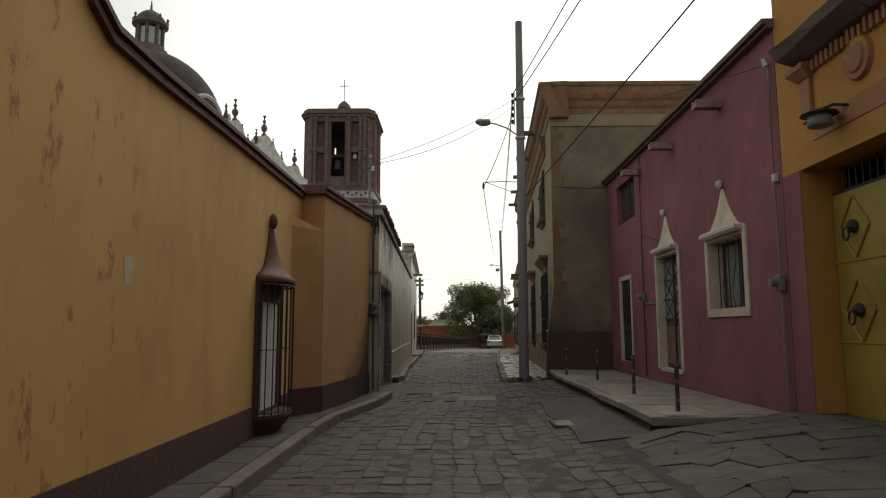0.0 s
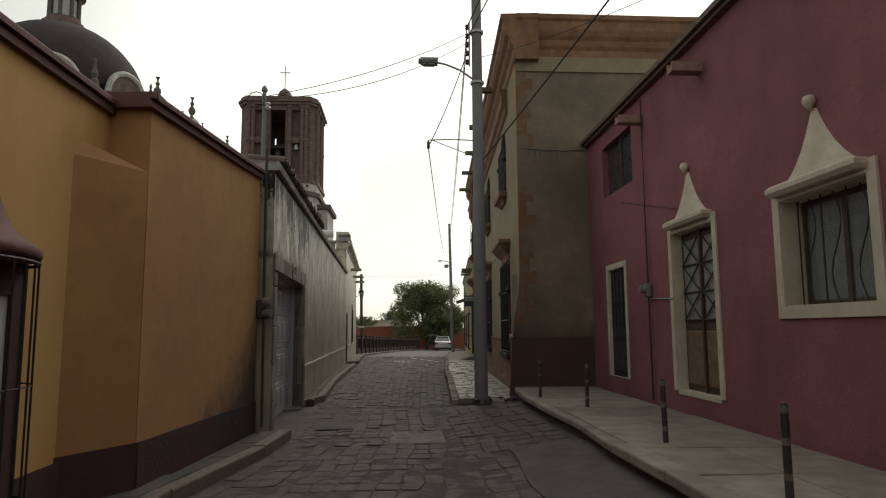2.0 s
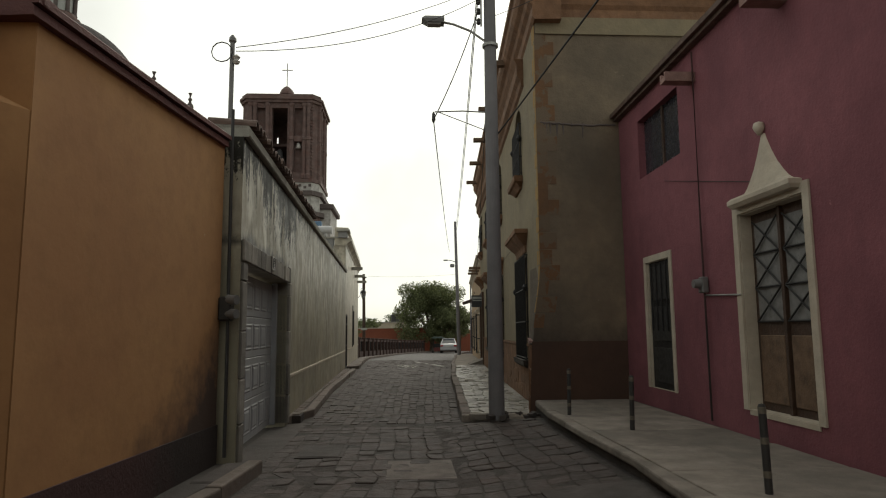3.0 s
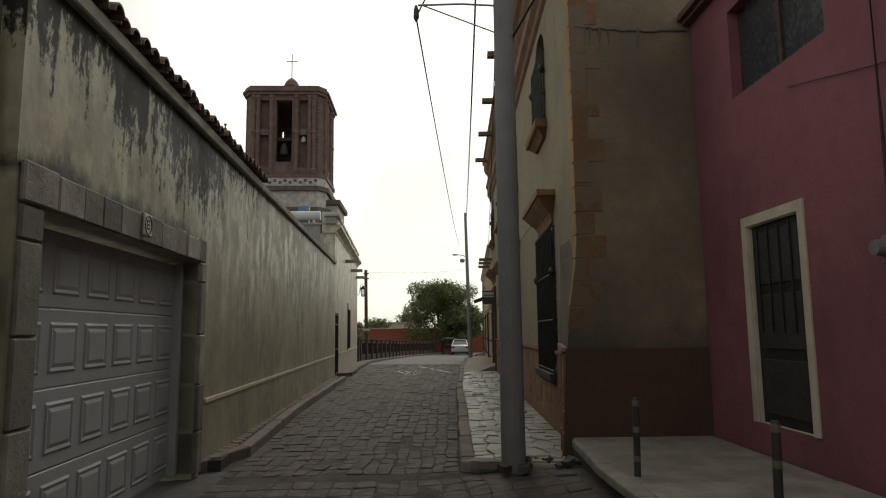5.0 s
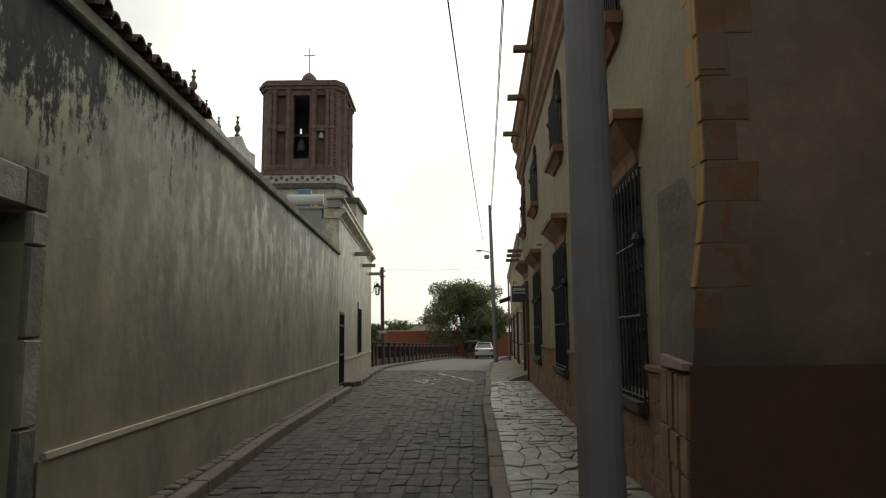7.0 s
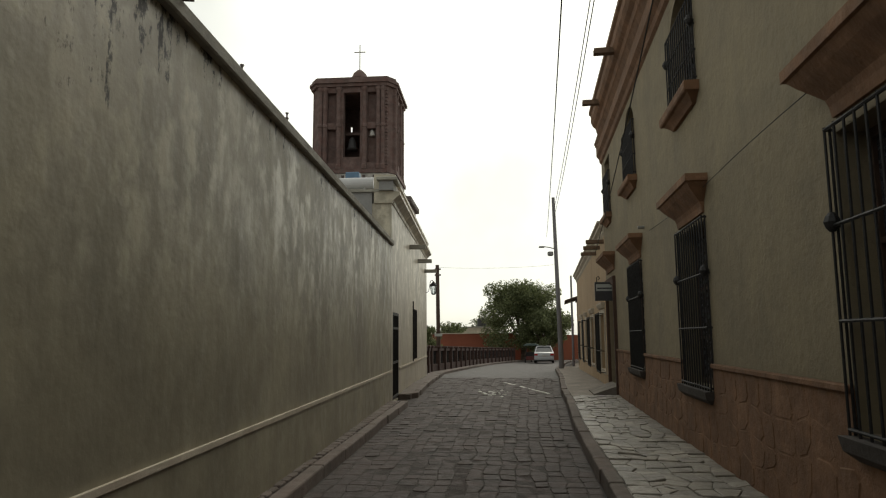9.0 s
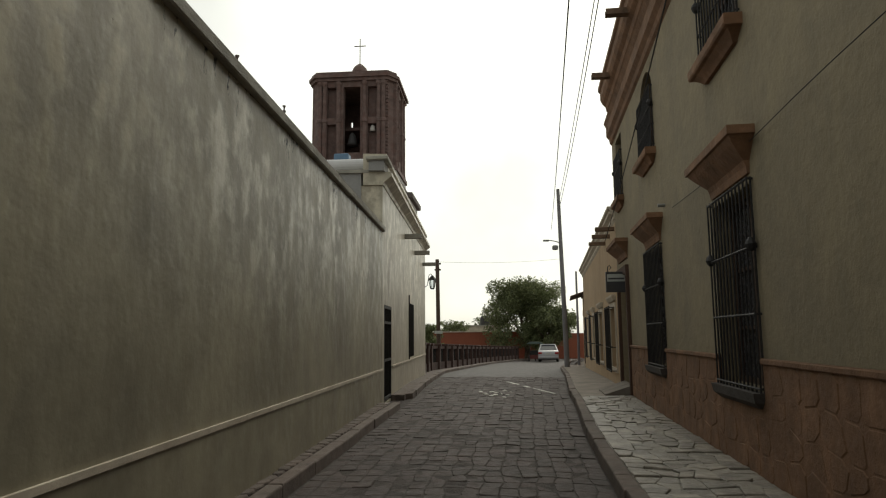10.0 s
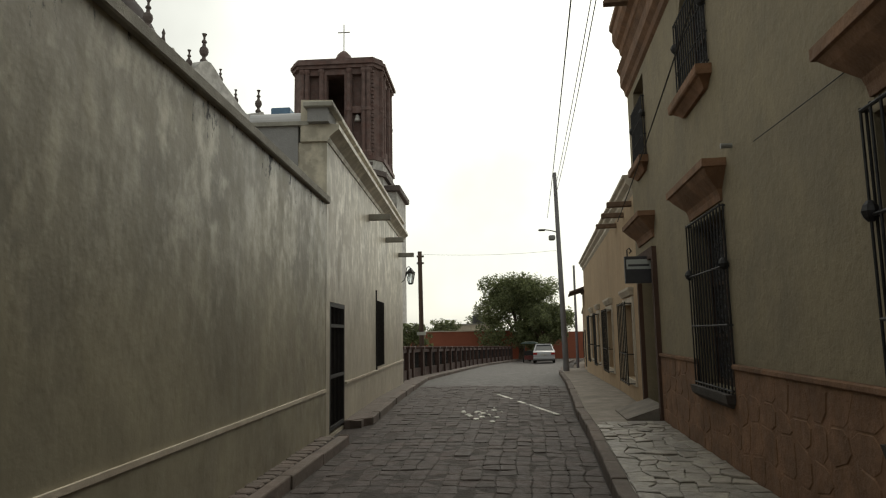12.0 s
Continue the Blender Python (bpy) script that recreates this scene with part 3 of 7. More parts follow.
bm = bmesh.new()
rows = []
y = -10.0
while y <= 93:
    xl = min(-2.3, lerp(KERB_LEFT, y)) if y < 46 else lerp(KERB_LEFT, y) - 0.4
    xr = 5.0 if y < 46 else lerp(KERB_RIGHT, y) + 0.6
    rows.append([bm.verts.new((xl + (xr - xl) * k / 16, y, road_z(xl + (xr - xl) * k / 16, y) - 0.006)) for k in range(17)])
    y += 0.5
for a, b in zip(rows, rows[1:]):
    for k in range(16):
        bm.faces.new((a[k], a[k + 1], b[k + 1], b[k]))
road = tagged(part("road", bm, JOINT, smooth=True), "narrow street paved with dark worn stone cobbles", "road", kind="structure")

# smoother far stretch of the carriageway
bm = bmesh.new()
rows = []
y = 46.0
while y <= 92.5:
    xl, xr = lerp(KERB_LEFT, y) - 0.05, lerp(KERB_RIGHT, y) + 0.05
    rows.append([bm.verts.new((xl + (xr - xl) * k / 8, y, road_z(xl + (xr - xl) * k / 8, y) + 0.004)) for k in range(9)])
    y += 0.5
for a, b in zip(rows, rows[1:]):
    for k in range(8):
        bm.faces.new((a[k], a[k + 1], b[k + 1], b[k]))
part("road_surface", bm, ASPHALT, road, "dark worn asphalt surface", smooth=True)


# ---- kerbs and pavements ----
def kerb_run(name, label, line, top, deep=0.3, width=0.16, length=0.75, seed=1, material=KERB):
    """A row of kerb stones along plan points; the stones lie to the left of the line."""
    rnd = random.Random(seed)
    run = thing(name, label, "kerb", kind="structure")
    pts = [Vector((x, y)) for x, y in line]
    d = [0.0]
    for a, b in zip(pts, pts[1:]):
        d.append(d[-1] + (b - a).length)

    def at(s):
        s = max(0.0, min(d[-1], s))
        for i in range(len(pts) - 1):
            if s <= d[i + 1] + 1e-9:
                u = (s - d[i]) / (d[i + 1] - d[i])
                return pts[i].lerp(pts[i + 1], u), (pts[i + 1] - pts[i]).normalized()
        return pts[-1], (pts[-1] - pts[-2]).normalized()
    s = 0.0
    while s < d[-1] - 0.05:
        e = min(d[-1], s + length * rnd.uniform(0.75, 1.3))
        (p, t), (q, u) = at(s + 0.003), at(e - 0.003)
        nrm = Vector((-t.y, t.x)); nrm2 = Vector((-u.y, u.x))
        j = rnd.uniform(-0.012, 0.012)
        quad = [p - nrm * j, q - nrm2 * j, q + nrm2 * width, p + nrm * width]
        bm = bmesh.new()
        dz = rnd.uniform(-0.012, 0.012)
        prism(bm, [(v.x, v.y) for v in quad], lambda x, y: top(x, y) - deep, lambda x, y: top(x, y) + dz)
        es = [e2 for e2 in bm.edges if abs(e2.verts[0].co.z - e2.verts[1].co.z) < 0.1 and min(v.co.z for v in e2.verts) > top(e2.verts[0].co.x, e2.verts[0].co.y) - 0.1]
        bmesh.ops.bevel(bm, geom=es, offset=0.022, segments=2, affect="EDGES", profile=0.5)
        part("kerb_stone", bm, material, run)
        s = e
    return run


def left_top(x, y):
    return level(y) + 0.15


def right_top(x, y):
    return level(y) + 0.16


def pink_top(x, y):
    return 0.375


# the line is walked so that the pavement is on its left hand
left_near = [(-1.1, 14.62), (-1.06, 14.3), (-1.22, 13.2), (-1.42, 12.2), (-1.6, 11.1), (-1.68, 9.6), (-1.66, -8.0)]
kerb_run("kerb_yellow_wall", "rounded pinkish kerb stones beside the ochre wall", left_near[::-1], left_top, seed=2, length=1.7)
left_far = [(-1.5, 18.62), (-1.26, 18.7), (-1.17, 19.05), (-1.38, 24.0), (-1.43, 33.25)]
kerb_run("kerb_stained_wall", "worn stone kerb beside the stained wall", left_far, left_top, seed=3, length=1.4)
left_house = [(-1.9, 35.0), (-1.5, 35.05), (-1.43, 35.4), (-1.7, 45.0), (-1.85, 51.0), (-1.35, 56.0), (0.3, 71.0), (2.9, 86.0), (4.2, 92.0)]
kerb_run("kerb_pale_house", "stone kerb beside the pale house and fence", left_house, left_top, seed=4, length=1.0)
island = [(1.5, 18.32)] + [(x, y) for y, x in KERB_RIGHT[1:]]
kerb_run("kerb_canary_house", "stone kerb of the flagged pavement", island[::-1], right_top, seed=5, width=0.17)
kerb_run("kerb_island_end", "stone kerb at the end of the flagged pavement", [(2.85, 18.0), (1.95, 18.02), (1.66, 18.1), (1.5, 18.32)][::-1], right_top, width=0.26, seed=6, material=CONCRETE)
pink_edge = [(4.42, 8.95), (2.6, 8.72), (2.55, 9.3), (2.66, 10.6), (2.6, 12.2), (2.72, 12.35), (2.66, 14.5), (2.66, 17.2), (2.76, 18.3)]
kerb_run("kerb_pink_house", "broken pale concrete kerb of the raised pavement", pink_edge[::-1], pink_top, deep=0.1, width=0.24, length=1.5, seed=7, material=CONCRETE)


def sheet(name, label, near, far, y0, y1, top, material, step=0.5, drop=0.02, category="pavement"):
    """A pavement bed between two lines x = near(y), far(y)."""
    bm = bmesh.new()
    n = max(2, int((y1 - y0) / step))
    rows = []
    for i in range(n + 1):
        y = y0 + (y1 - y0) * i / n
        a, b = near(y), far(y)
        rows.append([bm.verts.new((x, y, top(x, y) - drop)) for x in (a, a * 0.5 + b * 0.5, b)] + [bm.verts.new((x, y, top(x, y) - 0.42)) for x in (b, a)])
    for p, q in zip(rows, rows[1:]):
        for k in range(5):
            bm.faces.new((p[k], p[(k + 1) % 5], q[(k + 1) % 5], q[k]))
    bm.faces.new(rows[0]); bm.faces.new(rows[-1][::-1])
    return tagged(part(name, bm, material), label, category, kind="structure")


def pieces(owner, name, near, far, y0, y1, size, top, material, seed, gap=0.012, jitter=0.22, thick=0.05, arris=0.012, limit=300, near_first=None, relief=0.006, long=1.0, rounded=0.25, sink=0.0):
    """Uneven paving stones between two lines, each with its own outline, and the rest of them as one mesh."""
    rnd = random.Random(seed)
    ny = max(1, int((y1 - y0) / (size * long)))
    grid = []
    for i in range(ny + 1):
        y = y0 + (y1 - y0) * i / ny
        a, b = near(y), far(y)
        nx = max(1, round(abs(far((y0 + y1) / 2) - near((y0 + y1) / 2)) / size))
        row = []
        for k in range(nx + 1):
            jx = 0 if k in (0, nx) else rnd.uniform(-jitter, jitter) * size
            jy = 0 if i in (0, ny) else rnd.uniform(-jitter, jitter) * size * long
            row.append(Vector((a + (b - a) * k / nx + jx, y + jy)))
        grid.append(row)
    rest = bmesh.new()
    made = 0
    for i in range(ny):
        for k in range(len(grid[0]) - 1):
            q = [grid[i][k], grid[i][k + 1], grid[i + 1][k + 1], grid[i + 1][k]]
            c = sum(q, Vector((0, 0))) / 4
            outline = []
            for j in range(4):
                p, o, e = q[j], q[j - 1], q[(j + 1) % 4]
                r = rounded * rnd.uniform(0.5, 1.2)
                for w in (p.lerp(o, r), p.lerp(e, r)):
                    outline.append(c + (w - c) * (1 - gap / size * 2))
            lift, tilt, tilt2 = rnd.uniform(-relief, relief) + sink * (noise.noise((c.x * 0.9, c.y * 0.45, 3.3)) - 0.12), rnd.uniform(-relief, relief) / size, rnd.uniform(-relief, relief) / size
            f = lambda x, y: top(x, y) + lift + tilt * (x - c.x) + tilt2 * (y - c.y)
            single = made < limit and (near_first is None or near_first[0] <= c.y <= near_first[1])
            bm = bmesh.new() if single else rest
            edge = [bm.verts.new((p.x, p.y, f(p.x, p.y) - arris)) for p in outline]
            crown = [bm.verts.new((p.x, p.y, f(p.x, p.y))) for p in (c + (w - c) * (1 - 1.2 * arris / size * 2) for w in outline)]
            foot = [bm.verts.new((p.x, p.y, f(p.x, p.y) - thick)) for p in outline]
            n = len(outline)
            for j in range(n):
                bm.faces.new((foot[j], foot[(j + 1) % n], edge[(j + 1) % n], edge[j]))
                bm.faces.new((edge[j], edge[(j + 1) % n], crown[(j + 1) % n], crown[j]))
            bm.faces.new(crown)
            if single:
                made += 1
                part(name, bm, material, owner, keep_normals=True)
    if len(rest.verts):
        tagged(part(name + "_rest", rest, material, owner, keep_normals=True), kind="stuff")
    else:
        rest.free()


pave_left = sheet("pavement_yellow_wall", "narrow pavement of worn dark slabs", lambda y: lerp([(-8, -2.6), (11, -2.6), (11.2, -2.1), (14.6, -1.6)], y), lambda y: lerp(KERB_LEFT, y) - 0.15, -8, 14.55, left_top, CONCRETE_DARK)
pave_wall = sheet("pavement_stained_wall", "narrow pavement of small worn flagstones", lambda y: -2.05, lambda y: lerp(KERB_LEFT, y) - 0.15, 18.75, 33.2, left_top, JOINT)
pave_house = sheet("pavement_pale_house", "pavement of worn stone slabs", lambda y: lerp(FENCE, y) - 0.2 if y > 47 else -2.45, lambda y: lerp(KERB_LEFT, y) - 0.15, 35.1, 91, left_top, KERB)
pave_canary = sheet("pavement_canary_house", "pavement of uneven grey flagstones", lambda y: lerp(KERB_RIGHT, y) + 0.15, lambda y: lerp(CANARY, y) + 0.3, 18.15, 60, right_top, FLAG)
pave_pink = sheet("pavement_pink_house", "raised pavement of pale cracked concrete slabs", lambda y: lerp([(8.95, 2.64), (10.6, 2.73), (12.2, 2.67), (12.4, 2.78), (14.5, 2.73), (17.2, 2.73), (18.3, 2.82)], y), lambda y: 4.7, 8.95, 18.6, pink_top, CONCRETE_DARK)


def drive_top(x, y):
    return road_z(x, y) + 0.30 * min(1.0, max(0.0, (x - 2.0) / 2.2)) - 0.03


driveway = sheet("driveway_amber_house", "sloping driveway of rough broken dark stone", lambda y: 2.0, lambda y: 5.2, -8, 8.7, drive_top, FLAG_DARK, drop=0.012)
sheet("pavement_garage", "stained concrete apron before the garage", lambda y: -1.7, lambda y: -1.15, 14.6, 18.7, lambda x, y: road_z(x, y) + 0.02, CONCRETE_DARK)
sheet("pavement_far", "smooth pale pavement by the far houses", lambda y: lerp(KERB_RIGHT, y) + 0.17, lambda y: lerp(CANARY, y) + 0.25, 34.2, 60, lambda x, y: right_top(x, y) + 0.012, CONCRETE)


# ---- left side: the ochre boundary wall ----
A0, A1 = (-2.05, -8.0), (-2.3, 11.16)
ochre = thing("boundary_wall", "ochre limewashed boundary wall with maroon coping", "wall", along(*A0, *A1), kind="structure")
LEN_A = math.dist(A0, A1)
TOP_A = [(-10, 6.4), (3.75, 6.3), (4.03, 5.9), (4.2, 5.0), (4.3, 4.3), (4.4, 3.85), (4.54, 3.62), (4.8, 3.5), (5.6, 3.5), (7.0, 3.55), (9.0, 3.6), (11.3, 3.66)]


def top_a(v):
    return lerp(TOP_A, v - 8.0)


hole = (8.0 + 8.78, 8.0 + 9.58, 0.5, 1.8)
cuts_a = [8.0 + y for y, _ in TOP_A if -8 < y < 11.1]
part("wall", pierced(0, LEN_A, -0.2, 3.4, -0.5, 0.0, [hole], top=top_a, cuts=cuts_a), OCHRE_WALL, ochre)


def coping_strip(parent, path, s=1.0, label="maroon moulded coping"):
    """A moulded coping that follows (y, z) points: a flat cap over a roll."""
    for nm, lo, hi, out in (("coping_cap", 0.02, 0.085, 0.08), ("coping_roll", -0.06, 0.02, 0.05)):
        bm = bmesh.new()
        loops = []
        for i, (y, z) in enumerate(path):
            a, b = path[max(i - 1, 0)], path[min(i + 1, len(path) - 1)]
            t = Vector((b[0] - a[0], b[1] - a[1])).normalized()
            nrm = Vector((-t.y, t.x))
            loops.append([bm.verts.new((x, y + nrm.x * h, z + nrm.y * h)) for x, h in ((-0.55 * s, lo), (out * s, lo), (out * s, hi - 0.02), ((out - 0.02) * s, hi), (-0.55 * s, hi))])
        for p, q in zip(loops, loops[1:]):
            for k in range(5):
                bm.faces.new((p[k], p[(k + 1) % 5], q[(k + 1) % 5], q[k]))
        bm.faces.new(loops[0]); bm.faces.new(loops[-1][::-1])
        part(nm, bm, MAROON_TRIM, parent, label)


coping_strip(ochre, [(y + 8.0, z) for y, z in TOP_A[:-1]] + [(LEN_A, 3.66)])
part("dado", pierced(0, LEN_A, 0.0, 0.52, 0.001, 0.02, [(hole[0] - 0.02, hole[1] + 0.02, 0.36, 0.6)]), MAROON, ochre, "dark maroon painted dado")

# the window cage with its maroon ogee hood
bay = along(*A0, *A1) @ pose(0, 8.0 + 9.18, 0)
cage = thing("caged_window", "tall barred window with maroon ogee hood and grey shutters", "window", bay, kind="structure")
part("frame", pierced(-0.6, 0.6, 0.36, 2.06, 0.0, 0.05, [(-0.41, 0.41, 0.44, 1.81)]), MAROON, cage, "maroon plaster frame")
for y0, y1 in ((-0.41, -0.004), (0.004, 0.41)):
    leaf = part("shutter", boxed(0.002, 0.03, y0, y1, 0.44, 1.81, bevel=0.004), SHUTTER, cage, "pale grey wooden shutter")
    part("panel", boxed(0.03, 0.034, y0 + 0.06, y1 - 0.06, 0.54, 1.06, bevel=0.002), SHUTTER, leaf)
    part("panel", boxed(0.03, 0.034, y0 + 0.06, y1 - 0.06, 1.16, 1.72, bevel=0.002), SHUTTER, leaf)
part("sill", half_spire(bmesh.new(), [(0.12, 0.4, 0.16), (0.3, 0.54, 0.29), (0.36, 0.58, 0.33), (0.4, 0.58, 0.33)], 1, 14), MAROON, cage, "maroon rounded sill")
prof = [(2.04, 0.57, 0.31), (2.06, 0.6, 0.335), (2.11, 0.6, 0.335), (2.15, 0.54, 0.29), (2.2, 0.4, 0.235), (2.28, 0.28, 0.18), (2.4, 0.2, 0.14), (2.53, 0.135, 0.1), (2.68, 0.08, 0.075), (2.78, 0.045, 0.055), (2.83, 0.03, 0.045)]
part("hood", half_spire(bmesh.new(), prof, 1, 14), MAROON_TRIM, cage, "concave maroon hood", smooth=True)
part("finial", lathe(bmesh.new(), [(0.03, 2.8), (0.05, 2.83), (0.062, 2.88), (0.058, 2.93), (0.035, 2.98), (0.0, 3.01)], (0.04, 0, 0)), MAROON_TRIM, cage, "maroon ball", smooth=True)
for k in range(12):
    a = math.pi * (k + 0.75) / 12.5
    part("bar", rod(bmesh.new(), (0.32 * math.sin(a), -0.58 * math.cos(a), 0.38), (0.32 * math.sin(a), -0.58 * math.cos(a), 2.05), 0.008, n=6), IRON, cage)
for z, thick in ((0.43, 0.008), (1.2, 0.006), (2.02, 0.012)):
    part("rail", tube(bmesh.new(), [(0.32 * math.sin(math.pi * k / 18), -0.58 * math.cos(math.pi * k / 18), z) for k in range(19)], thick), IRON, cage)

rnd = random.Random(5)
bm = bmesh.new()
rim = [1 + 0.4 * noise.noise((1.4 * math.cos(a * 0.21), 1.4 * math.sin(a * 0.21), 7.7)) + rnd.uniform(-0.08, 0.08) for a in range(30)]
prism(bm, [(0.12 * q * math.cos(a * 0.2094), 0.075 * q * math.sin(a * 0.2094)) for a, q in enumerate(rim)], 0.0, 0.0025)
patch = part("bare_patch", bm, PATCH_GREY, ochre, "bare grey patch of fallen paint")
patch.matrix_basis = pose(0.0, 8.0 + 5.26, 1.9, 0, 90, 0)

# the thicker stretch with its sloping ledge, and the orange return
ret = thing("garden_wall", "orange limewashed wall with buttress and maroon coping", "wall", along(-1.92, 11.12, -1.6, 14.52), kind="structure")
LEN_B = math.dist((-1.92, 11.12), (-1.6, 14.52))
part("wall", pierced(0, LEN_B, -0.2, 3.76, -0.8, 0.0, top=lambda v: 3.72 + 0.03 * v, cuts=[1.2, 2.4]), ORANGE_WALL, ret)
coping_strip(ret, [(-0.12, 3.72), (1.2, 3.756), (2.4, 3.79), (LEN_B, 3.83)])
part("dado", pierced(0, LEN_B, 0.0, 0.56, 0.001, 0.02), MAROON, ret, "dark maroon painted dado")
butt = thing("buttress", "low plaster buttress with sloping weathered ledge", "buttress", kind="structure")
bm = bmesh.new()
prism(bm, [(-2.5, 10.3), (-2.37, 10.3), (-1.925, 11.11), (-2.5, 11.11)], -0.2, lambda x, y: 3.05 if x > -2.4 else 3.3)
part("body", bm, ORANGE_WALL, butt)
bm = bmesh.new()
prism(bm, [(-2.362, 10.29), (-1.91, 11.11), (-1.935, 11.13), (-2.39, 10.3)], 0.0, 0.56)
part("dado", bm, MAROON, butt)
ret2 = thing("return_wall", "orange wall return under a maroon coping", "wall", kind="structure")
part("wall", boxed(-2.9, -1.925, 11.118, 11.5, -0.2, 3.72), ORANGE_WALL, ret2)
bm = bmesh.new()
box(bm, -2.5, -1.84, 11.03, 11.6, 3.74, 3.82, bevel=0.01)
part("coping_cap", bm, MAROON_TRIM, ret2)
part("coping_roll", boxed(-2.45, -1.88, 11.07, 11.6, 3.66, 3.74, bevel=0.01), MAROON_TRIM, ret2)

# ---- left side: the garage and the long stained wall ----
C0, C1 = (-1.42, 14.68), (-1.88, 33.5)
FC = along(*C0, *C1)
LEN_C = math.dist(C0, C1)
garage = thing("garage_wall", "long lime rendered wall with black mould streaks", "wall", FC, kind="structure")
GATE = (0.3, 3.66, 0.0, 2.44)
part("wall", pierced(0, LEN_C, -0.2, 3.95, -0.55, 0.0, [(GATE[0], GATE[1], -0.2, GATE[3])]), STAINED_WALL, garage, "grey green render with black rain stains")
part("stripe", pierced(4.02, LEN_C - 0.05, 0.80, 0.845, 0.001, 0.03, top=lambda v: 0.845), CREAM_TRIM, garage, "thin pale raised band")
part("plinth", pierced(3.95, LEN_C, 0.05, 0.80, 0.001, 0.016), STAINED_WALL, garage)
part("coping", extrude_y(bmesh.new(), [(-0.6, 3.95), (0.055, 3.95), (0.07, 3.965), (0.075, 4.06), (0.05, 4.085), (-0.6, 4.12)], 0.0, LEN_C), COPING, garage, "pale concrete drip coping")


def clay_tile():
    bm = bmesh.new()
    n = 7
    outer = [(0.1 * math.cos(math.pi * k / n), 0.1 * math.sin(math.pi * k / n)) for k in range(n + 1)]
    inner = [(0.08 * math.cos(math.pi * k / n), 0.08 * math.sin(math.pi * k / n)) for k in range(n + 1)]
    loop = outer + inner[::-1]
    front = [bm.verts.new((0.14, y, z)) for y, z in loop]
    rear = [bm.verts.new((-0.45, y * 0.85, z * 0.85 + 0.05)) for y, z in loop]
    m = len(loop)
    for k in range(m):
        bm.faces.new((front[k], front[(k + 1) % m], rear[(k + 1) % m], rear[k]))
    for k in range(n):
        bm.faces.new((front[k], front[k + 1], front[m - 2 - k], front[m - 1 - k]))
    bmesh.ops.recalc_face_normals(bm, faces=bm.faces)
    me = bpy.data.meshes.new("roof_tile")
    bm.to_mesh(me)
    bm.free()
    me.materials.append(ROOF_TILE)
    return me


tile_mesh = clay_tile()
rnd = random.Random(11)
for k in range(33):
    shared("roof_tile", tile_mesh, garage, pose(rnd.uniform(-0.02, 0.02), 0.12 + 0.206 * k, 4.085 + rnd.uniform(-0.008, 0.012), rnd.uniform(-3, 3), 0, rnd.uniform(-3, 3)))
part("tile_bed", boxed(-0.6, 0.03, 0.0, 6.85, 4.06, 4.12), ROOF_TILE, garage)

# stone surround of the garage opening
y = 0.02
k = 0
while y < 3.75:
    w = rnd.uniform(0.32, 0.5)
    b = min(y + w, 3.84)
    part("lintel_block", boxed(0.004, 0.035 + rnd.uniform(-0.008, 0.01), y + 0.006, b - 0.006, 2.44, 2.70 + rnd.uniform(-0.015, 0.015), bevel=0.012), LINTEL, garage)
    y = b
z = 0.05
while z < 2.4:
    b = min(z + rnd.uniform(0.4, 0.62), 2.43)
    part("jamb_block", boxed(-0.42, 0.045 + rnd.uniform(-0.008, 0.008), 3.66, 3.84 + rnd.uniform(-0.015, 0.015), z + 0.005, b - 0.005, bevel=0.012), LINTEL, garage)
    part("jamb_block", boxed(-0.42, 0.03, 0.04, 0.3, z + 0.005, b - 0.005, bevel=0.012), LINTEL, garage)
    z = b
part("number_tile", boxed(0.036, 0.055, 1.88, 2.06, 2.5, 2.7, bevel=0.006), CERAMIC, garage, "white ceramic number tile")
for a in (2.565, 2.6, 2.635):
    part("number_bar", boxed(0.055, 0.058, 1.94, 2.005, a - 0.008, a + 0.008), BLACK, garage)
part("number_bar", boxed(0.055, 0.058, 1.935, 1.95, 2.557, 2.643), BLACK, garage)
part("number_ring", tube(bmesh.new(), [(0.057, 1.97 + 0.075 * math.cos(2 * math.pi * q / 18), 2.6 + 0.085 * math.sin(2 * math.pi * q / 18)) for q in range(19)], 0.006, 5), SIGN_GREY, garage, "dark ring round the letter")

door = thing("garage_door", "grey sectional garage door with raised panels", "garage door", FC, kind="structure")
for r in range(4):
    z0 = 0.06 + 0.585 * r
    sec = part("section", boxed(-0.29, -0.24, GATE[0] + 0.02, GATE[1] - 0.02, z0, z0 + 0.578, bevel=0.008), GARAGE_GREY, door)
    for c in range(6):
        y0 = GATE[0] + 0.12 + 0.54 * c
        bm = bmesh.new()
        a, b, lo, hi = y0, y0 + 0.42, z0 + 0.1, z0 + 0.48
        ring = [[bm.verts.new((x, q, w)) for q, w in ((a + i, lo + i), (b - i, lo + i), (b - i, hi - i), (a + i, hi - i))] for x, i in ((-0.24, 0.0), (-0.228, 0.02), (-0.236, 0.045), (-0.226, 0.075))]
        for u, v in zip(ring, ring[1:]):
            for j in range(4):
                bm.faces.new((u[j], u[(j + 1) % 4], v[(j + 1) % 4], v[j]))
        bm.faces.new(ring[-1])
        part("panel", bm, GARAGE_GREY, sec)
part("post", boxed(-0.25, -0.16, GATE[1] - 0.1, GATE[1] - 0.002, 0.05, 2.42, bevel=0.01), GARAGE_GREY, door, "grey door guide post")

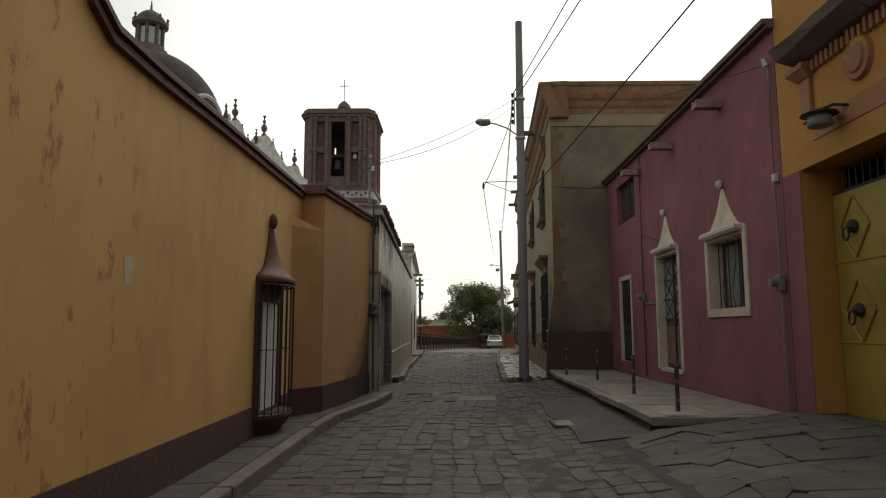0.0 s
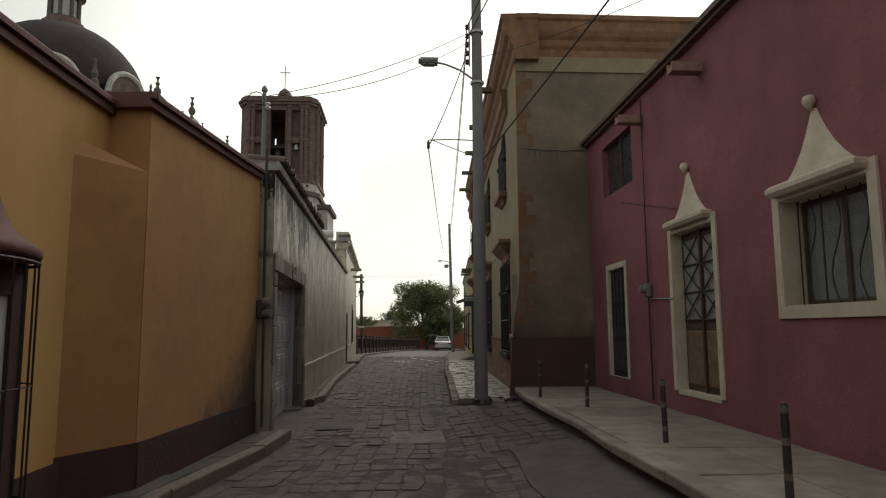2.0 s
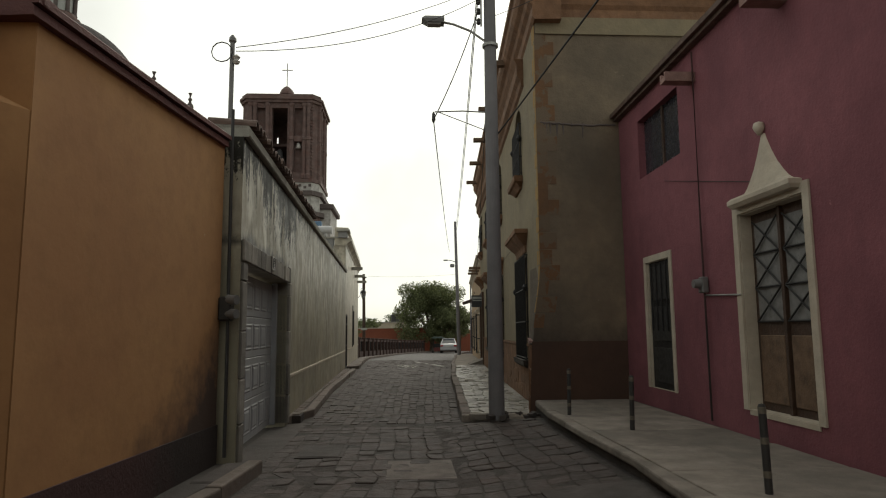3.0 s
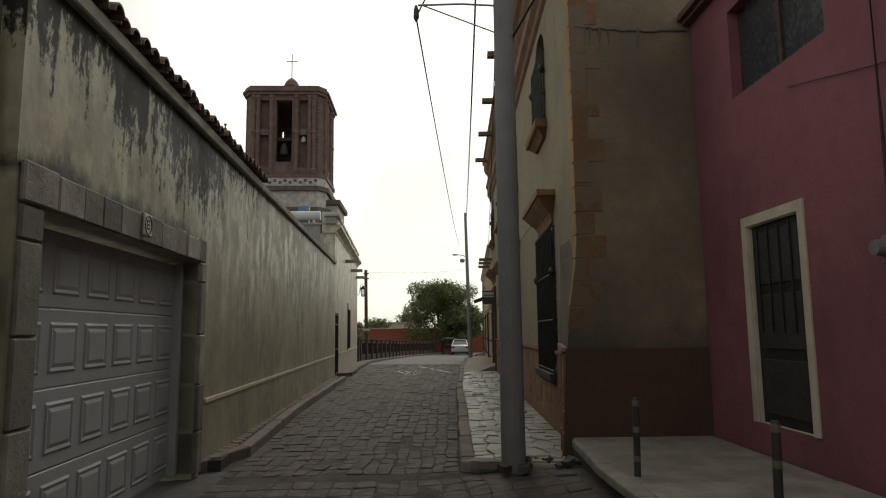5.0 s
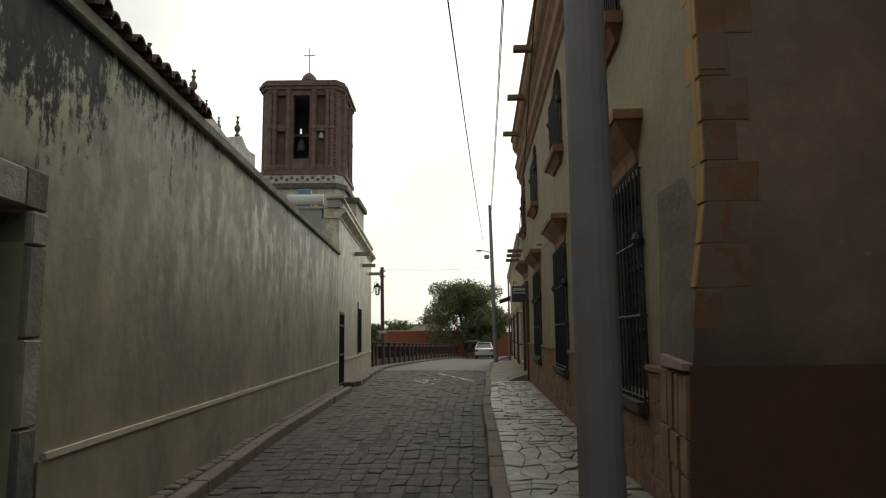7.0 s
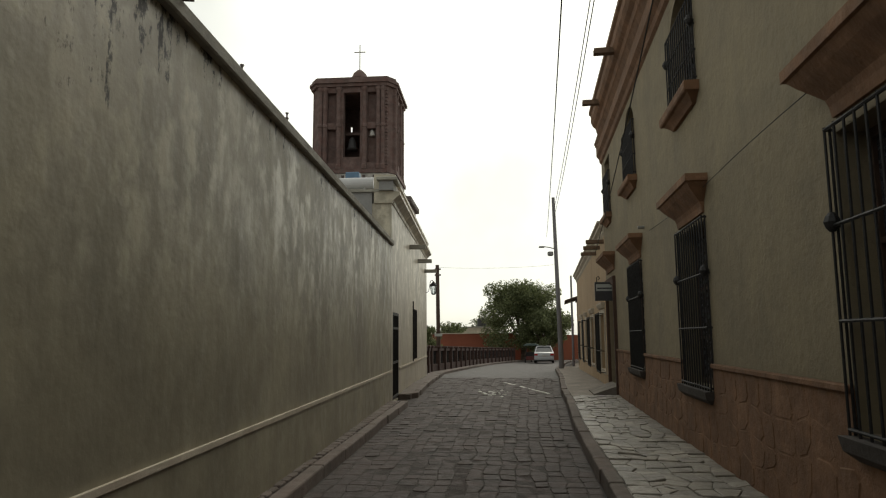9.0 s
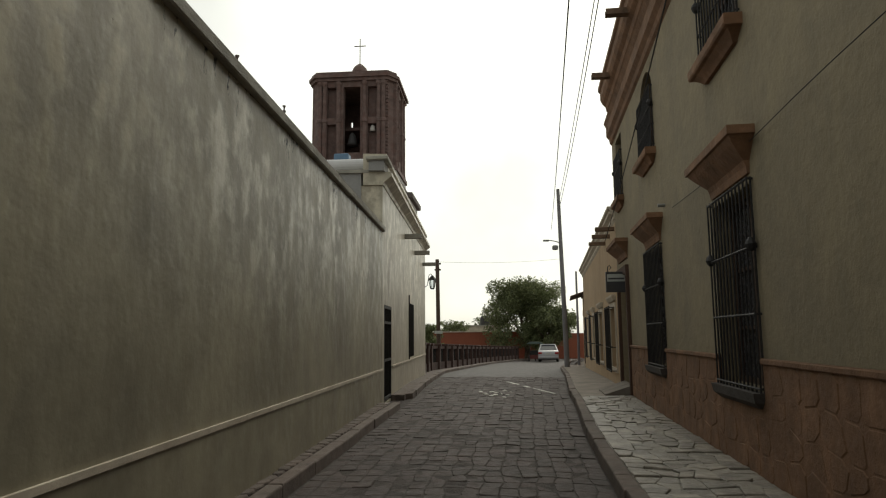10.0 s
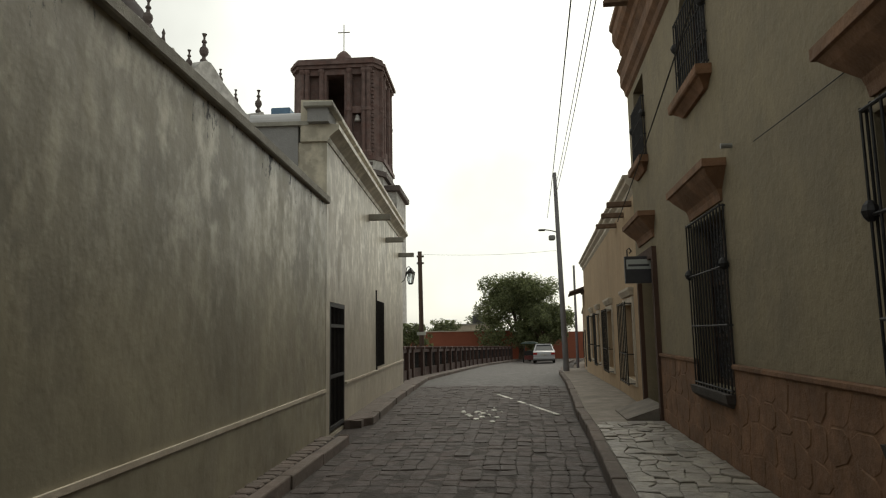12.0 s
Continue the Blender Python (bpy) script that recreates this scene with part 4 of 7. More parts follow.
# meter and service mast at the corner
meter = thing("electricity_meter", "two round grey electricity meters on a dark conduit", "meter")
part("conduit", tube(bmesh.new(), [(-1.5, 14.53, 0.2), (-1.51, 14.55, 1.5), (-1.52, 14.56, 2.2), (-1.53, 14.57, 4.25)], 0.02, 8), BLACK, meter)
part("housing", boxed(-1.6, -1.46, 14.44, 14.62, 1.72, 2.0, bevel=0.02), BLACK, meter, "black meter box")
for z in (1.8, 1.96):
    bm = bmesh.new()
    rod(bm, (-1.5, 14.5, z), (-1.39, 14.45, z), 0.065, 0.055, 14)
    part("dial_cover", bm, LAMP_GREY, meter, "round glass meter cover")
mast = thing("service_mast", "galvanised service mast with a coil of cable", "mast")
part("pipe", rod(bmesh.new(), (-1.67, 14.97, 3.9), (-1.67, 14.97, 5.3), 0.03, n=10), LAMP_GREY, mast)
part("weather_head", lathe(bmesh.new(), [(0.034, 5.27), (0.05, 5.29), (0.045, 5.33), (0.02, 5.37), (0.0, 5.38)], (-1.67, 14.97, 0), 10), LAMP_GREY, mast)
part("cable_coil", tube(bmesh.new(), [(-1.79 + 0.13 * math.cos(a / 12 * 2 * math.pi), 14.93, 5.13 + 0.13 * math.sin(a / 12 * 2 * math.pi)) for a in range(13)], 0.008), CABLE, mast)
part("insulator", lathe(bmesh.new(), [(0.03, 0), (0.05, 0.03), (0.03, 0.06), (0.05, 0.09), (0.02, 0.12)], (-1.61, 14.95, 4.98), 8), CERAMIC, mast)

# ---- left side: the pale house ----
D0, D1 = (-1.88, 33.52), (-2.27, 46.1)
FD = along(*D0, *D1)
LEN_D = math.dist(D0, D1)
pale = thing("pale_house", "pale cream rendered house with plain cornice", "house", FD)
GATE_D = (0.3, 1.65, 0.05, 2.3)
WIN_D = (5.95, 7.3, 0.97, 2.5)
part("wall", pierced(0, LEN_D, -0.5, 5.05, -0.5, 0.0, [GATE_D, WIN_D]), PALE_WALL, pale)
part("side_wall", boxed(-9.0, -0.5, -0.02, 0.4, 0.0, 5.34), GREY_WALL, pale, "grey side wall")
part("end_wall", boxed(-9.0, -0.5, LEN_D - 0.4, LEN_D, -0.6, 5.05), PALE_WALL, pale)
part("rear_wall", boxed(-9.4, -9.0, 0, LEN_D, -0.6, 5.05), PALE_WALL, pale)
part("roof", boxed(-9.0, -0.4, 0.4, LEN_D - 0.4, 4.8, 5.0), COPING, pale)
part("cornice", extrude_y(bmesh.new(), [(-0.45, 5.05), (0.02, 5.05), (0.05, 5.12), (0.14, 5.2), (0.22, 5.26), (0.22, 5.34), (0.03, 5.36), (0.03, 5.66), (0.1, 5.7), (0.1, 5.78), (-0.45, 5.8)], -0.06, LEN_D), PALE_WALL, pale, "moulded cornice and parapet")
part("corner_block", boxed(-0.3, 0.06, -0.2, 0.5, 5.36, 5.6), GREY_WALL, pale)
part("corner_cap", boxed(-0.36, 0.16, -0.28, 0.58, 5.6, 5.69, bevel=0.015), COPING, pale)
part("side_coping", boxed(-9.0, -0.3, -0.08, 0.45, 5.34, 5.41), COPING, pale)
part("stripe", pierced(1.7, LEN_D, 0.80, 0.845, 0.001, 0.03), CREAM_TRIM, pale, "thin pale raised band")
gate = part("gate", pierced(GATE_D[0] + 0.01, GATE_D[1] - 0.01, 0.1, 2.29, -0.06, 0.0, [(GATE_D[0] + 0.08, GATE_D[1] - 0.08, 0.17, 0.98), (GATE_D[0] + 0.08, GATE_D[1] - 0.08, 1.04, 1.86), (GATE_D[0] + 0.08, GATE_D[1] - 0.08, 1.92, 2.22)]), IRON, pale, "black barred iron gate")
for k in range(10):
    y = GATE_D[0] + 0.12 + 1.1 * k / 9
    part("bar", rod(bmesh.new(), (-0.03, y, 0.12), (-0.03, y, 2.36), 0.012, n=6), IRON, gate)
part("gate_panel", boxed(-0.3, -0.27, GATE_D[0] - 0.1, GATE_D[1] + 0.1, 0.0, 2.4), WOOD_DARK, pale)
win = part("window", pierced(WIN_D[0], WIN_D[1], WIN_D[2], WIN_D[3], -0.22, -0.16, [(WIN_D[0] + 0.07, 6.6, WIN_D[2] + 0.07, WIN_D[3] - 0.07), (6.66, WIN_D[1] - 0.07, WIN_D[2] + 0.07, WIN_D[3] - 0.07)]), WOOD_DARK, pale, "dark framed window")
part("pane", boxed(-0.2, -0.19, WIN_D[0] + 0.05, WIN_D[1] - 0.05, WIN_D[2] + 0.05, WIN_D[3] - 0.05), DARK_PANE, win)
for k in range(9):
    y = WIN_D[0] + 0.05 + 1.25 * k / 8
    part("bar", rod(bmesh.new(), (0.02, y, WIN_D[2] - 0.05), (0.02, y, WIN_D[3] + 0.1), 0.012, n=6), IRON, win)
part("downpipe", rod(bmesh.new(), (0.03, 5.75, 0.85), (0.03, 5.75, 2.85), 0.02, n=6), IRON, pale)
for y, z in ((4.8, 4.5), (8.0, 4.4), (11.4, 4.36)):
    sp = part("water_spout", extrude_x(bmesh.new(), [(y - 0.1, z), (y + 0.1, z), (y + 0.1, z + 0.13), (y + 0.07, z + 0.13), (y + 0.07, z + 0.04), (y - 0.07, z + 0.04), (y - 0.07, z + 0.13), (y - 0.1, z + 0.13)], -0.1, 0.52), COPING, pale, "stone rainwater spout")
lantern = thing("wall_lantern", "black iron wall lantern with glass panes", "lantern", FD @ pose(0, 12.2, 3.45))
part("bracket", tube(bmesh.new(), [(0, 0, 0.1), (0.12, 0, 0.18), (0.2, 0, 0.62), (0.28, 0, 0.66), (0.33, 0, 0.6)], 0.015), IRON, lantern)
part("cage", lathe(bmesh.new(), [(0.06, 0.02), (0.09, 0.05), (0.09, 0.07)], (0.33, 0, 0), 6), IRON, lantern)
part("glass", lathe(bmesh.new(), [(0.08, 0.07), (0.145, 0.42)], (0.33, 0, 0), 6), GLASS, lantern, "clear lantern glass")
for k in range(6):
    q = 2 * math.pi * k / 6
    part("corner_bar", rod(bmesh.new(), (0.33 + 0.085 * math.cos(q), 0.085 * math.sin(q), 0.06), (0.33 + 0.15 * math.cos(q), 0.15 * math.sin(q), 0.43), 0.012, n=5), IRON, lantern)
part("roof", lathe(bmesh.new(), [(0.17, 0.42), (0.16, 0.45), (0.08, 0.54), (0.03, 0.6)], (0.33, 0, 0), 6), IRON, lantern)

tank = thing("water_tank", "blue plastic water tank standing on the roof", "tank")
part("body", boxed(-3.5, -3.1, 35.3, 35.6, 5.0, 6.36, bevel=0.02), TANK_BLUE, tank)
heater = thing("solar_heater", "pale round roof cylinder", "heater")
part("cylinder", rod(bmesh.new(), (-3.75, 34.95, 5.92), (-2.6, 34.95, 5.92), 0.17, n=18), SHUTTER, heater)
for x in (-3.5, -2.85):
    part("stand", boxed(x - 0.03, x + 0.03, 34.85, 35.05, 4.99, 5.78), STEEL, heater)


# ---- right side: the amber house with its yellow gate ----
amber = thing("amber_house", "amber painted house with carved plaster and wide gate", "house", pose(4.45, 0, 0))
GATE_A = (2.0, 8.42, 0.0, 3.38)
part("wall", pierced(-8, 8.86, -0.2, 6.6, 0.0, 0.55, [(GATE_A[0], GATE_A[1], -0.2, GATE_A[3])]), AMBER_WALL, amber)
part("pier", boxed(-0.012, 0.3, 8.425, 8.84, 0.2, 3.38), PINK_WALL, amber, "dark raspberry gate pier")
part("rear_wall", boxed(7.0, 7.3, -8, 8.86, 0, 6.6), AMBER_WALL, amber)
part("end_wall", boxed(0.55, 7.0, -8, -7.7, 0, 6.6), AMBER_WALL, amber)
part("roof", boxed(0.55, 7.0, -7.7, 8.86, 6.0, 6.2), COPING, amber)
rnd = random.Random(21)
for k in range(9):
    y = 3.6 + 0.52 * k
    bm = bmesh.new()
    flat_hood(bm, [(4.62 + 0.0, y, y + 0.5, 0.12), (4.72, y - 0.02, y + 0.53, 0.3 + rnd.uniform(-0.03, 0.03)), (4.86 + rnd.uniform(-0.02, 0.02), y - 0.02, y + 0.53, 0.36), (4.95, y, y + 0.5, 0.1)], -1)
    for v in bm.verts:
        v.co += 0.05 * noise.noise_vector(v.co * 5.0)
    part("ledge_block", bm, CHURCH_DARK, amber, "dark weathered carved ledge block")
for k in range(44):
    y = 3.7 + 0.1 * k
    part("dentil", boxed(-0.06, 0.0, y, y + 0.05, 4.46, 4.6 + 0.02 * (k % 3), bevel=0.008), FADED_PINK, amber)
part("pilaster", boxed(-0.05, 0.0, 8.02, 8.24, 3.9, 4.42, bevel=0.01), FADED_PINK, amber, "faded pink pilaster")
part("capital", flat_hood(bmesh.new(), [(4.42, 8.0, 8.26, 0.06), (4.52, 7.95, 8.34, 0.16), (4.58, 7.95, 8.34, 0.16)], -1), FADED_PINK, amber)
bm = bmesh.new()
rod(bm, (0.0, 7.12, 4.27), (-0.05, 7.12, 4.27), 0.24, 0.22, 20)
part("medallion", bm, FADED_PINK, amber, "round faded pink medallion")
bm = bmesh.new()
rod(bm, (-0.05, 7.12, 4.27), (-0.075, 7.12, 4.27), 0.16, 0.14, 18)
part("medallion_boss", bm, FADED_PINK, amber)
part("frieze", boxed(-0.012, 0.0, 3.0, 8.1, 3.66, 3.9), FADED_PINK, amber, "faded pink frieze band")

wl_lamp = thing("wall_lamp", "grey enamel wall lamp on a bent bracket", "lamp", pose(4.45, 7.55, 3.72))
part("bracket", tube(bmesh.new(), [(0.0, -0.2, 0.12), (-0.12, -0.1, 0.16), (-0.22, 0, 0.13)], 0.018), IRON, wl_lamp)
part("shade", lathe(bmesh.new(), [(0.11, -0.06), (0.13, -0.05), (0.12, 0.06), (0.06, 0.1), (0.03, 0.13)], (-0.22, 0, 0), 12), LAMP_GREY, wl_lamp, "grey bell shade", smooth=True)
part("hat", lathe(bmesh.new(), [(0.2, 0.075), (0.19, 0.09), (0.05, 0.14)], (-0.22, 0, 0), 12), IRON, wl_lamp, smooth=True)

yg = thing("yellow_gate", "mustard yellow sheet steel gate with lion knockers", "gate", pose(4.80, 0, 0), kind="structure")
for y0, y1 in ((2.05, 5.2), (5.23, 8.40)):
    leaf = part("leaf", boxed(0.0, 0.05, y0, y1, 0.38, 3.05, bevel=0.008), GATE_YELLOW, yg)
    for z in (1.28, 2.22):
        part("seam", boxed(-0.012, 0.0, y0, y1, z, z + 0.025, bevel=0.003), GATE_YELLOW, leaf)


def knocker(y, z):
    k = part("knocker", lathe(bmesh.new(), [(0.08, 0), (0.085, 0.02), (0.065, 0.05), (0.045, 0.07), (0.015, 0.085)], (0, 0, 0), 10), IRON, yg, "black iron knocker")
    k.matrix_basis = pose(-0.01, y, z, 0, -90, 0)
    ring = part("ring", tube(bmesh.new(), [(-0.09 + 0.075 * math.cos(a / 12 * 2 * math.pi), 0.06 * math.sin(a / 12 * 2 * math.pi), 0.1) for a in range(13)], 0.012), IRON, k)
    for a, b in (((y, z + 0.36), (y + 0.28, z)), ((y + 0.0, z - 0.36), (y - 0.28, z)), ((y, z + 0.36), (y - 0.28, z)), ((y, z - 0.36), (y + 0.28, z))):
        part("diamond_strip", rod(bmesh.new(), (-0.012, *a), (-0.012, *b), 0.014, n=5), GATE_YELLOW, yg)


for y in (4.2, 6.2, 8.0):
    for z in (2.62, 1.66):
        knocker(y, z)
for k in range(48):
    y = 2.1 + 0.13 * k
    part("spike", rod(bmesh.new(), (0.03, y, 3.04), (0.03, y, 3.37), 0.012, n=5), IRON, yg)
part("top_rail", boxed(0.01, 0.05, 2.05, 8.4, 3.05, 3.09), IRON, yg)

# ---- right side: the pink house ----
P0, P1 = (4.45, 8.88), (4.5, 18.48)
FP = along(*P0, *P1)
LP = math.dist(P0, P1)
pink = thing("pink_house", "raspberry painted single storey house with cream trim", "house", FP)
o = P0[1]
W1 = (10.1 - o, 11.44 - o, 1.76, 2.86)
DR = (12.98 - o, 14.28 - o, 0.66, 2.92)
SD = (16.42 - o, 17.37 - o, 0.66, 2.66)
UW = (15.83 - o, 17.5 - o, 4.1, 5.1)
part("wall", pierced(0, LP, -0.2, 5.42, 0.0, 0.5, [W1, DR, SD, UW]), PINK_WALL, pink)
part("rear_wall", boxed(7.0, 7.3, 0, LP, 0, 5.4), PINK_WALL, pink)
part("roof", boxed(0.5, 7.0, 0, LP, 5.0, 5.2), COPING, pink)
bm = bmesh.new()
box(bm, -0.1, 0.6, -0.05, LP, 5.42, 5.47)
box(bm, -0.16, 0.6, -0.05, LP, 5.474, 5.55)
part("eave", bm, ROOF_TILE, pink, "dark tiled eave")


def surround(parent, h, w, s, material, sill=True, depth=0.05, d_in=0.0):
    """A flat plaster frame round an opening h, w wide, street on side s."""
    ya, yb, za, zb = h
    lo = za - (w if sill else 0.0)
    return part("surround", pierced(ya - w, yb + w, lo, zb + w, s * depth, s * 0.002, [(ya, yb, za if sill else lo, zb)]), material, parent, "cream painted surround")


def ogee(parent, y, w, z0, z1, material, depth=0.3):
    part("hood", flat_hood(bmesh.new(), [(z0, y - w * 0.96, y + w * 0.96, depth * 0.75), (z0 + 0.04, y - w, y + w, depth), (z0 + 0.085, y - w, y + w, depth), (z0 + 0.11, y - w * 0.9, y + w * 0.9, depth * 0.9)], -1), material, parent, "cream hood moulding")
    h = z1 - z0 - 0.14
    rings = [(z0 + 0.1 + h * u, w * v, depth * 0.85 * q) for u, v, q in ((0, 0.86, 0.95), (0.1, 0.68, 0.8), (0.22, 0.54, 0.66), (0.4, 0.37, 0.5), (0.6, 0.23, 0.36), (0.8, 0.115, 0.24), (0.93, 0.055, 0.15))]
    sp = bmesh.new()
    half_spire(sp, [(z, a, b) for z, a, b in rings], -1, 4)
    bmesh.ops.translate(sp, verts=sp.verts, vec=(0, y, 0))
    part("spire", sp, material, parent, "cream concave spire")
    part("ball", lathe(bmesh.new(), [(0.02, z1 - 0.1), (0.05, z1 - 0.05), (0.065, z1 - 0.01), (0.05, z1 + 0.035), (0.0, z1 + 0.055)], (-0.045, y, 0), 12), material, parent, smooth=True)


surround(pink, W1, 0.12, -1, CREAM_TRIM, depth=0.03)
surround(pink, DR, 0.11, -1, CREAM_TRIM, sill=False, depth=0.025)
surround(pink, SD, 0.1, -1, CREAM_TRIM, sill=False, depth=0.02)
part("reveal", pierced(W1[0] - 0.0, W1[1], W1[2], W1[3], -0.0, 0.3, [(W1[0] + 0.012, W1[1] - 0.012, W1[2] + 0.012, W1[3] - 0.012)]), CREAM_TRIM, pink)
part("reveal", pierced(DR[0], DR[1], DR[2], DR[3], -0.0, 0.3, [(DR[0] + 0.012, DR[1] - 0.012, DR[2] + 0.012, DR[3] - 0.012)]), CREAM_TRIM, pink)
part("reveal", pierced(SD[0], SD[1], SD[2], SD[3], 0.0, 0.17, [(SD[0] + 0.012, SD[1] - 0.012, SD[2] + 0.006, SD[3] - 0.012)]), CREAM_TRIM, pink)
ogee(pink, (W1[0] + W1[1]) / 2, 0.7, 2.9, 3.74, CREAM_TRIM, 0.15)
ogee(pink, 13.63 - o, 0.64, 2.98, 3.8, CREAM_TRIM, 0.14)


def scroll(bm, y, z0, z1, a=0.1):
    """One wavy iron strip of a grille."""
    n = 10
    tube(bm, [(0.0, y + a * math.sin(2 * math.pi * k / n), z0 + (z1 - z0) * k / n) for k in range(n + 1)], 0.008, 5)


w = part("window", pierced(W1[0], W1[1], W1[2], W1[3], 0.22, 0.27, [(W1[0] + 0.06, (W1[0] + W1[1]) / 2 - 0.03, W1[2] + 0.06, W1[3] - 0.06), ((W1[0] + W1[1]) / 2 + 0.03, W1[1] - 0.06, W1[2] + 0.06, W1[3] - 0.06)]), WOOD_DARK, pink, "dark window with curved iron grille")
part("pane", boxed(0.24, 0.25, W1[0] + 0.05, W1[1] - 0.05, W1[2] + 0.05, W1[3] - 0.05), GLASS, w)
bm = bmesh.new()
n = 40
v0 = [bm.verts.new((0.31 + 0.02 * math.sin(k * 1.3), W1[0] + 0.02 + (W1[1] - W1[0] - 0.04) * k / n, W1[2])) for k in range(n + 1)]
v1 = [bm.verts.new((v.co.x, v.co.y, W1[3])) for v in v0]
for k in range(n):
    bm.faces.new((v0[k], v0[k + 1], v1[k + 1], v1[k]))
part("curtain", bm, CURTAIN_DARK, w, "dusky folded curtain", smooth=True)
for k in range(7):
    y = W1[0] + 0.1 + (W1[1] - W1[0] - 0.2) * k / 6
    bm = bmesh.new()
    if k % 2:
        scroll(bm, 0, W1[2] + 0.02, W1[3] - 0.02, 0.09)
    else:
        rod(bm, (0, 0, W1[2]), (0, 0, W1[3]), 0.009, n=6)
    part("bar", bm, IRON, w).matrix_basis = pose(0.12, y, 0)
d = part("door", boxed(0.24, 0.29, DR[0], DR[1], DR[2], DR[3], bevel=0.005), WOOD_DARK, pink, "brown double door with iron scrollwork over glass")
for k, (a, b) in enumerate(((DR[0] + 0.05, DR[0] + 0.63), (DR[0] + 0.67, DR[1] - 0.05))):
    part("lower_panel", boxed(0.215, 0.24, a + 0.04, b - 0.04, DR[2] + 0.1, DR[2] + 0.85, bevel=0.01), WOOD, d)
    part("glass_panel", boxed(0.232, 0.24, a + 0.03, b - 0.03, DR[2] + 1.0, DR[3] - 0.12), DOOR_GLASS, d, "dusty grey door glass")
    part("stile", boxed(0.2, 0.24, a - 0.04, a + 0.01, DR[2], DR[3]), WOOD_DARK, d)
    for j in range(3):
        z0 = DR[2] + 1.0 + 0.39 * j
        bm = bmesh.new()
        rod(bm, (0.21, a + 0.03, z0), (0.21, b - 0.03, z0 + 0.38), 0.011, n=5)
        rod(bm, (0.21, b - 0.03, z0), (0.21, a + 0.03, z0 + 0.38), 0.011, n=5)
        rod(bm, (0.21, a + 0.03, z0), (0.21, b - 0.03, z0), 0.012, n=5)
        part("scrollwork", bm, IRON, d)
d.matrix_basis = pose(-0.1, 0, 0)
part("threshold", boxed(-0.012, 0.24, DR[0], DR[1], DR[2] - 0.05, DR[2] + 0.004), CREAM_TRIM, pink)
d2 = part("side_door", boxed(0.16, 0.2, SD[0], SD[1], SD[2], SD[3], bevel=0.005), IRON, pink, "dark iron side door")
d2.matrix_basis = pose(-0.12, 0, 0)
for k in range(3):
    part("door_panel", boxed(0.145, 0.16, SD[0] + 0.1, SD[1] - 0.1, SD[2] + 0.1 + 0.64 * k, SD[2] + 0.64 + 0.64 * k, bevel=0.008), BLACK, d2)
for k in range(4):
    part("bar", rod(bmesh.new(), (0.13, SD[0] + 0.2 + 0.2 * k, SD[2] + 0.9), (0.13, SD[0] + 0.2 + 0.2 * k, SD[3] - 0.05), 0.01, n=5), IRON, d2)
uw = part("upper_window", boxed(0.12, 0.17, UW[0], UW[1], UW[2], UW[3]), DARK_PANE, pink, "small dark upper window")
part("mullion", boxed(0.09, 0.12, (UW[0] + UW[1]) / 2 - 0.03, (UW[0] + UW[1]) / 2 + 0.03, UW[2], UW[3]), WOOD_DARK, uw)
for y in (10.68 - o, 13.09 - o, 15.3 - o):
    bm = bmesh.new()
    extrude_x(bm, [(y - 0.09, 4.94), (y + 0.09, 4.94), (y + 0.09, 5.07), (y + 0.06, 5.07), (y + 0.05, 5.0), (y - 0.05, 5.0), (y - 0.06, 5.07), (y - 0.09, 5.07)], -0.42, 0.1)
    part("water_spout", bm, TERRACOTTA_PALE, pink, "worn pinkish stone rainwater spout")


def conduit(y, z0, z1, zm, label, with_head=False):
    c = thing("electricity_meter", label, "meter", FP @ pose(0, y - o, 0))
    part("conduit", tube(bmesh.new(), [(-0.04, 0, z0), (-0.045, 0.005, (z0 + z1) / 2), (-0.04, 0, z1)], 0.014, 8), LAMP_GREY if with_head else MAROON, c)
    part("meter_base", boxed(-0.1, -0.01, -0.065, 0.065, zm - 0.1, zm + 0.11, bevel=0.015), LAMP_GREY, c)
    part("meter_glass", rod(bmesh.new(), (-0.1, 0, zm + 0.02), (-0.19, 0, zm + 0.02), 0.066, 0.056, 14), LAMP_GREY, c, "round grey meter dome")
    if with_head:
        part("junction_box", boxed(-0.07, 0, -0.04, 0.04, 3.36, 3.47, bevel=0.01), CERAMIC, c)
        part("weather_head", rod(bmesh.new(), (-0.06, 0, z1), (-0.1, 0, z1 + 0.1), 0.05, 0.03, 10), STEEL, c)
    return c


conduit(8.98, 0.4, 4.95, 2.03, "grey electricity meter on a steel conduit up the wall", True)
conduit(15.2, 0.42, 5.35, 2.15, "grey electricity meter on a painted conduit")
part("wall_wire", tube(bmesh.new(), [(-0.02 - 0.01 * (k % 2), 16.4 - o - 3.3 * k / 8, 3.82 - 0.77 * k / 8) for k in range(9)], 0.005, 5), CABLE, pink, "thin black wire across the wall")
part("pipe_to_door", rod(bmesh.new(), (-0.03, 15.2 - o, 2.02), (-0.03, 14.3 - o, 1.98), 0.012, n=6), STEEL, pink)

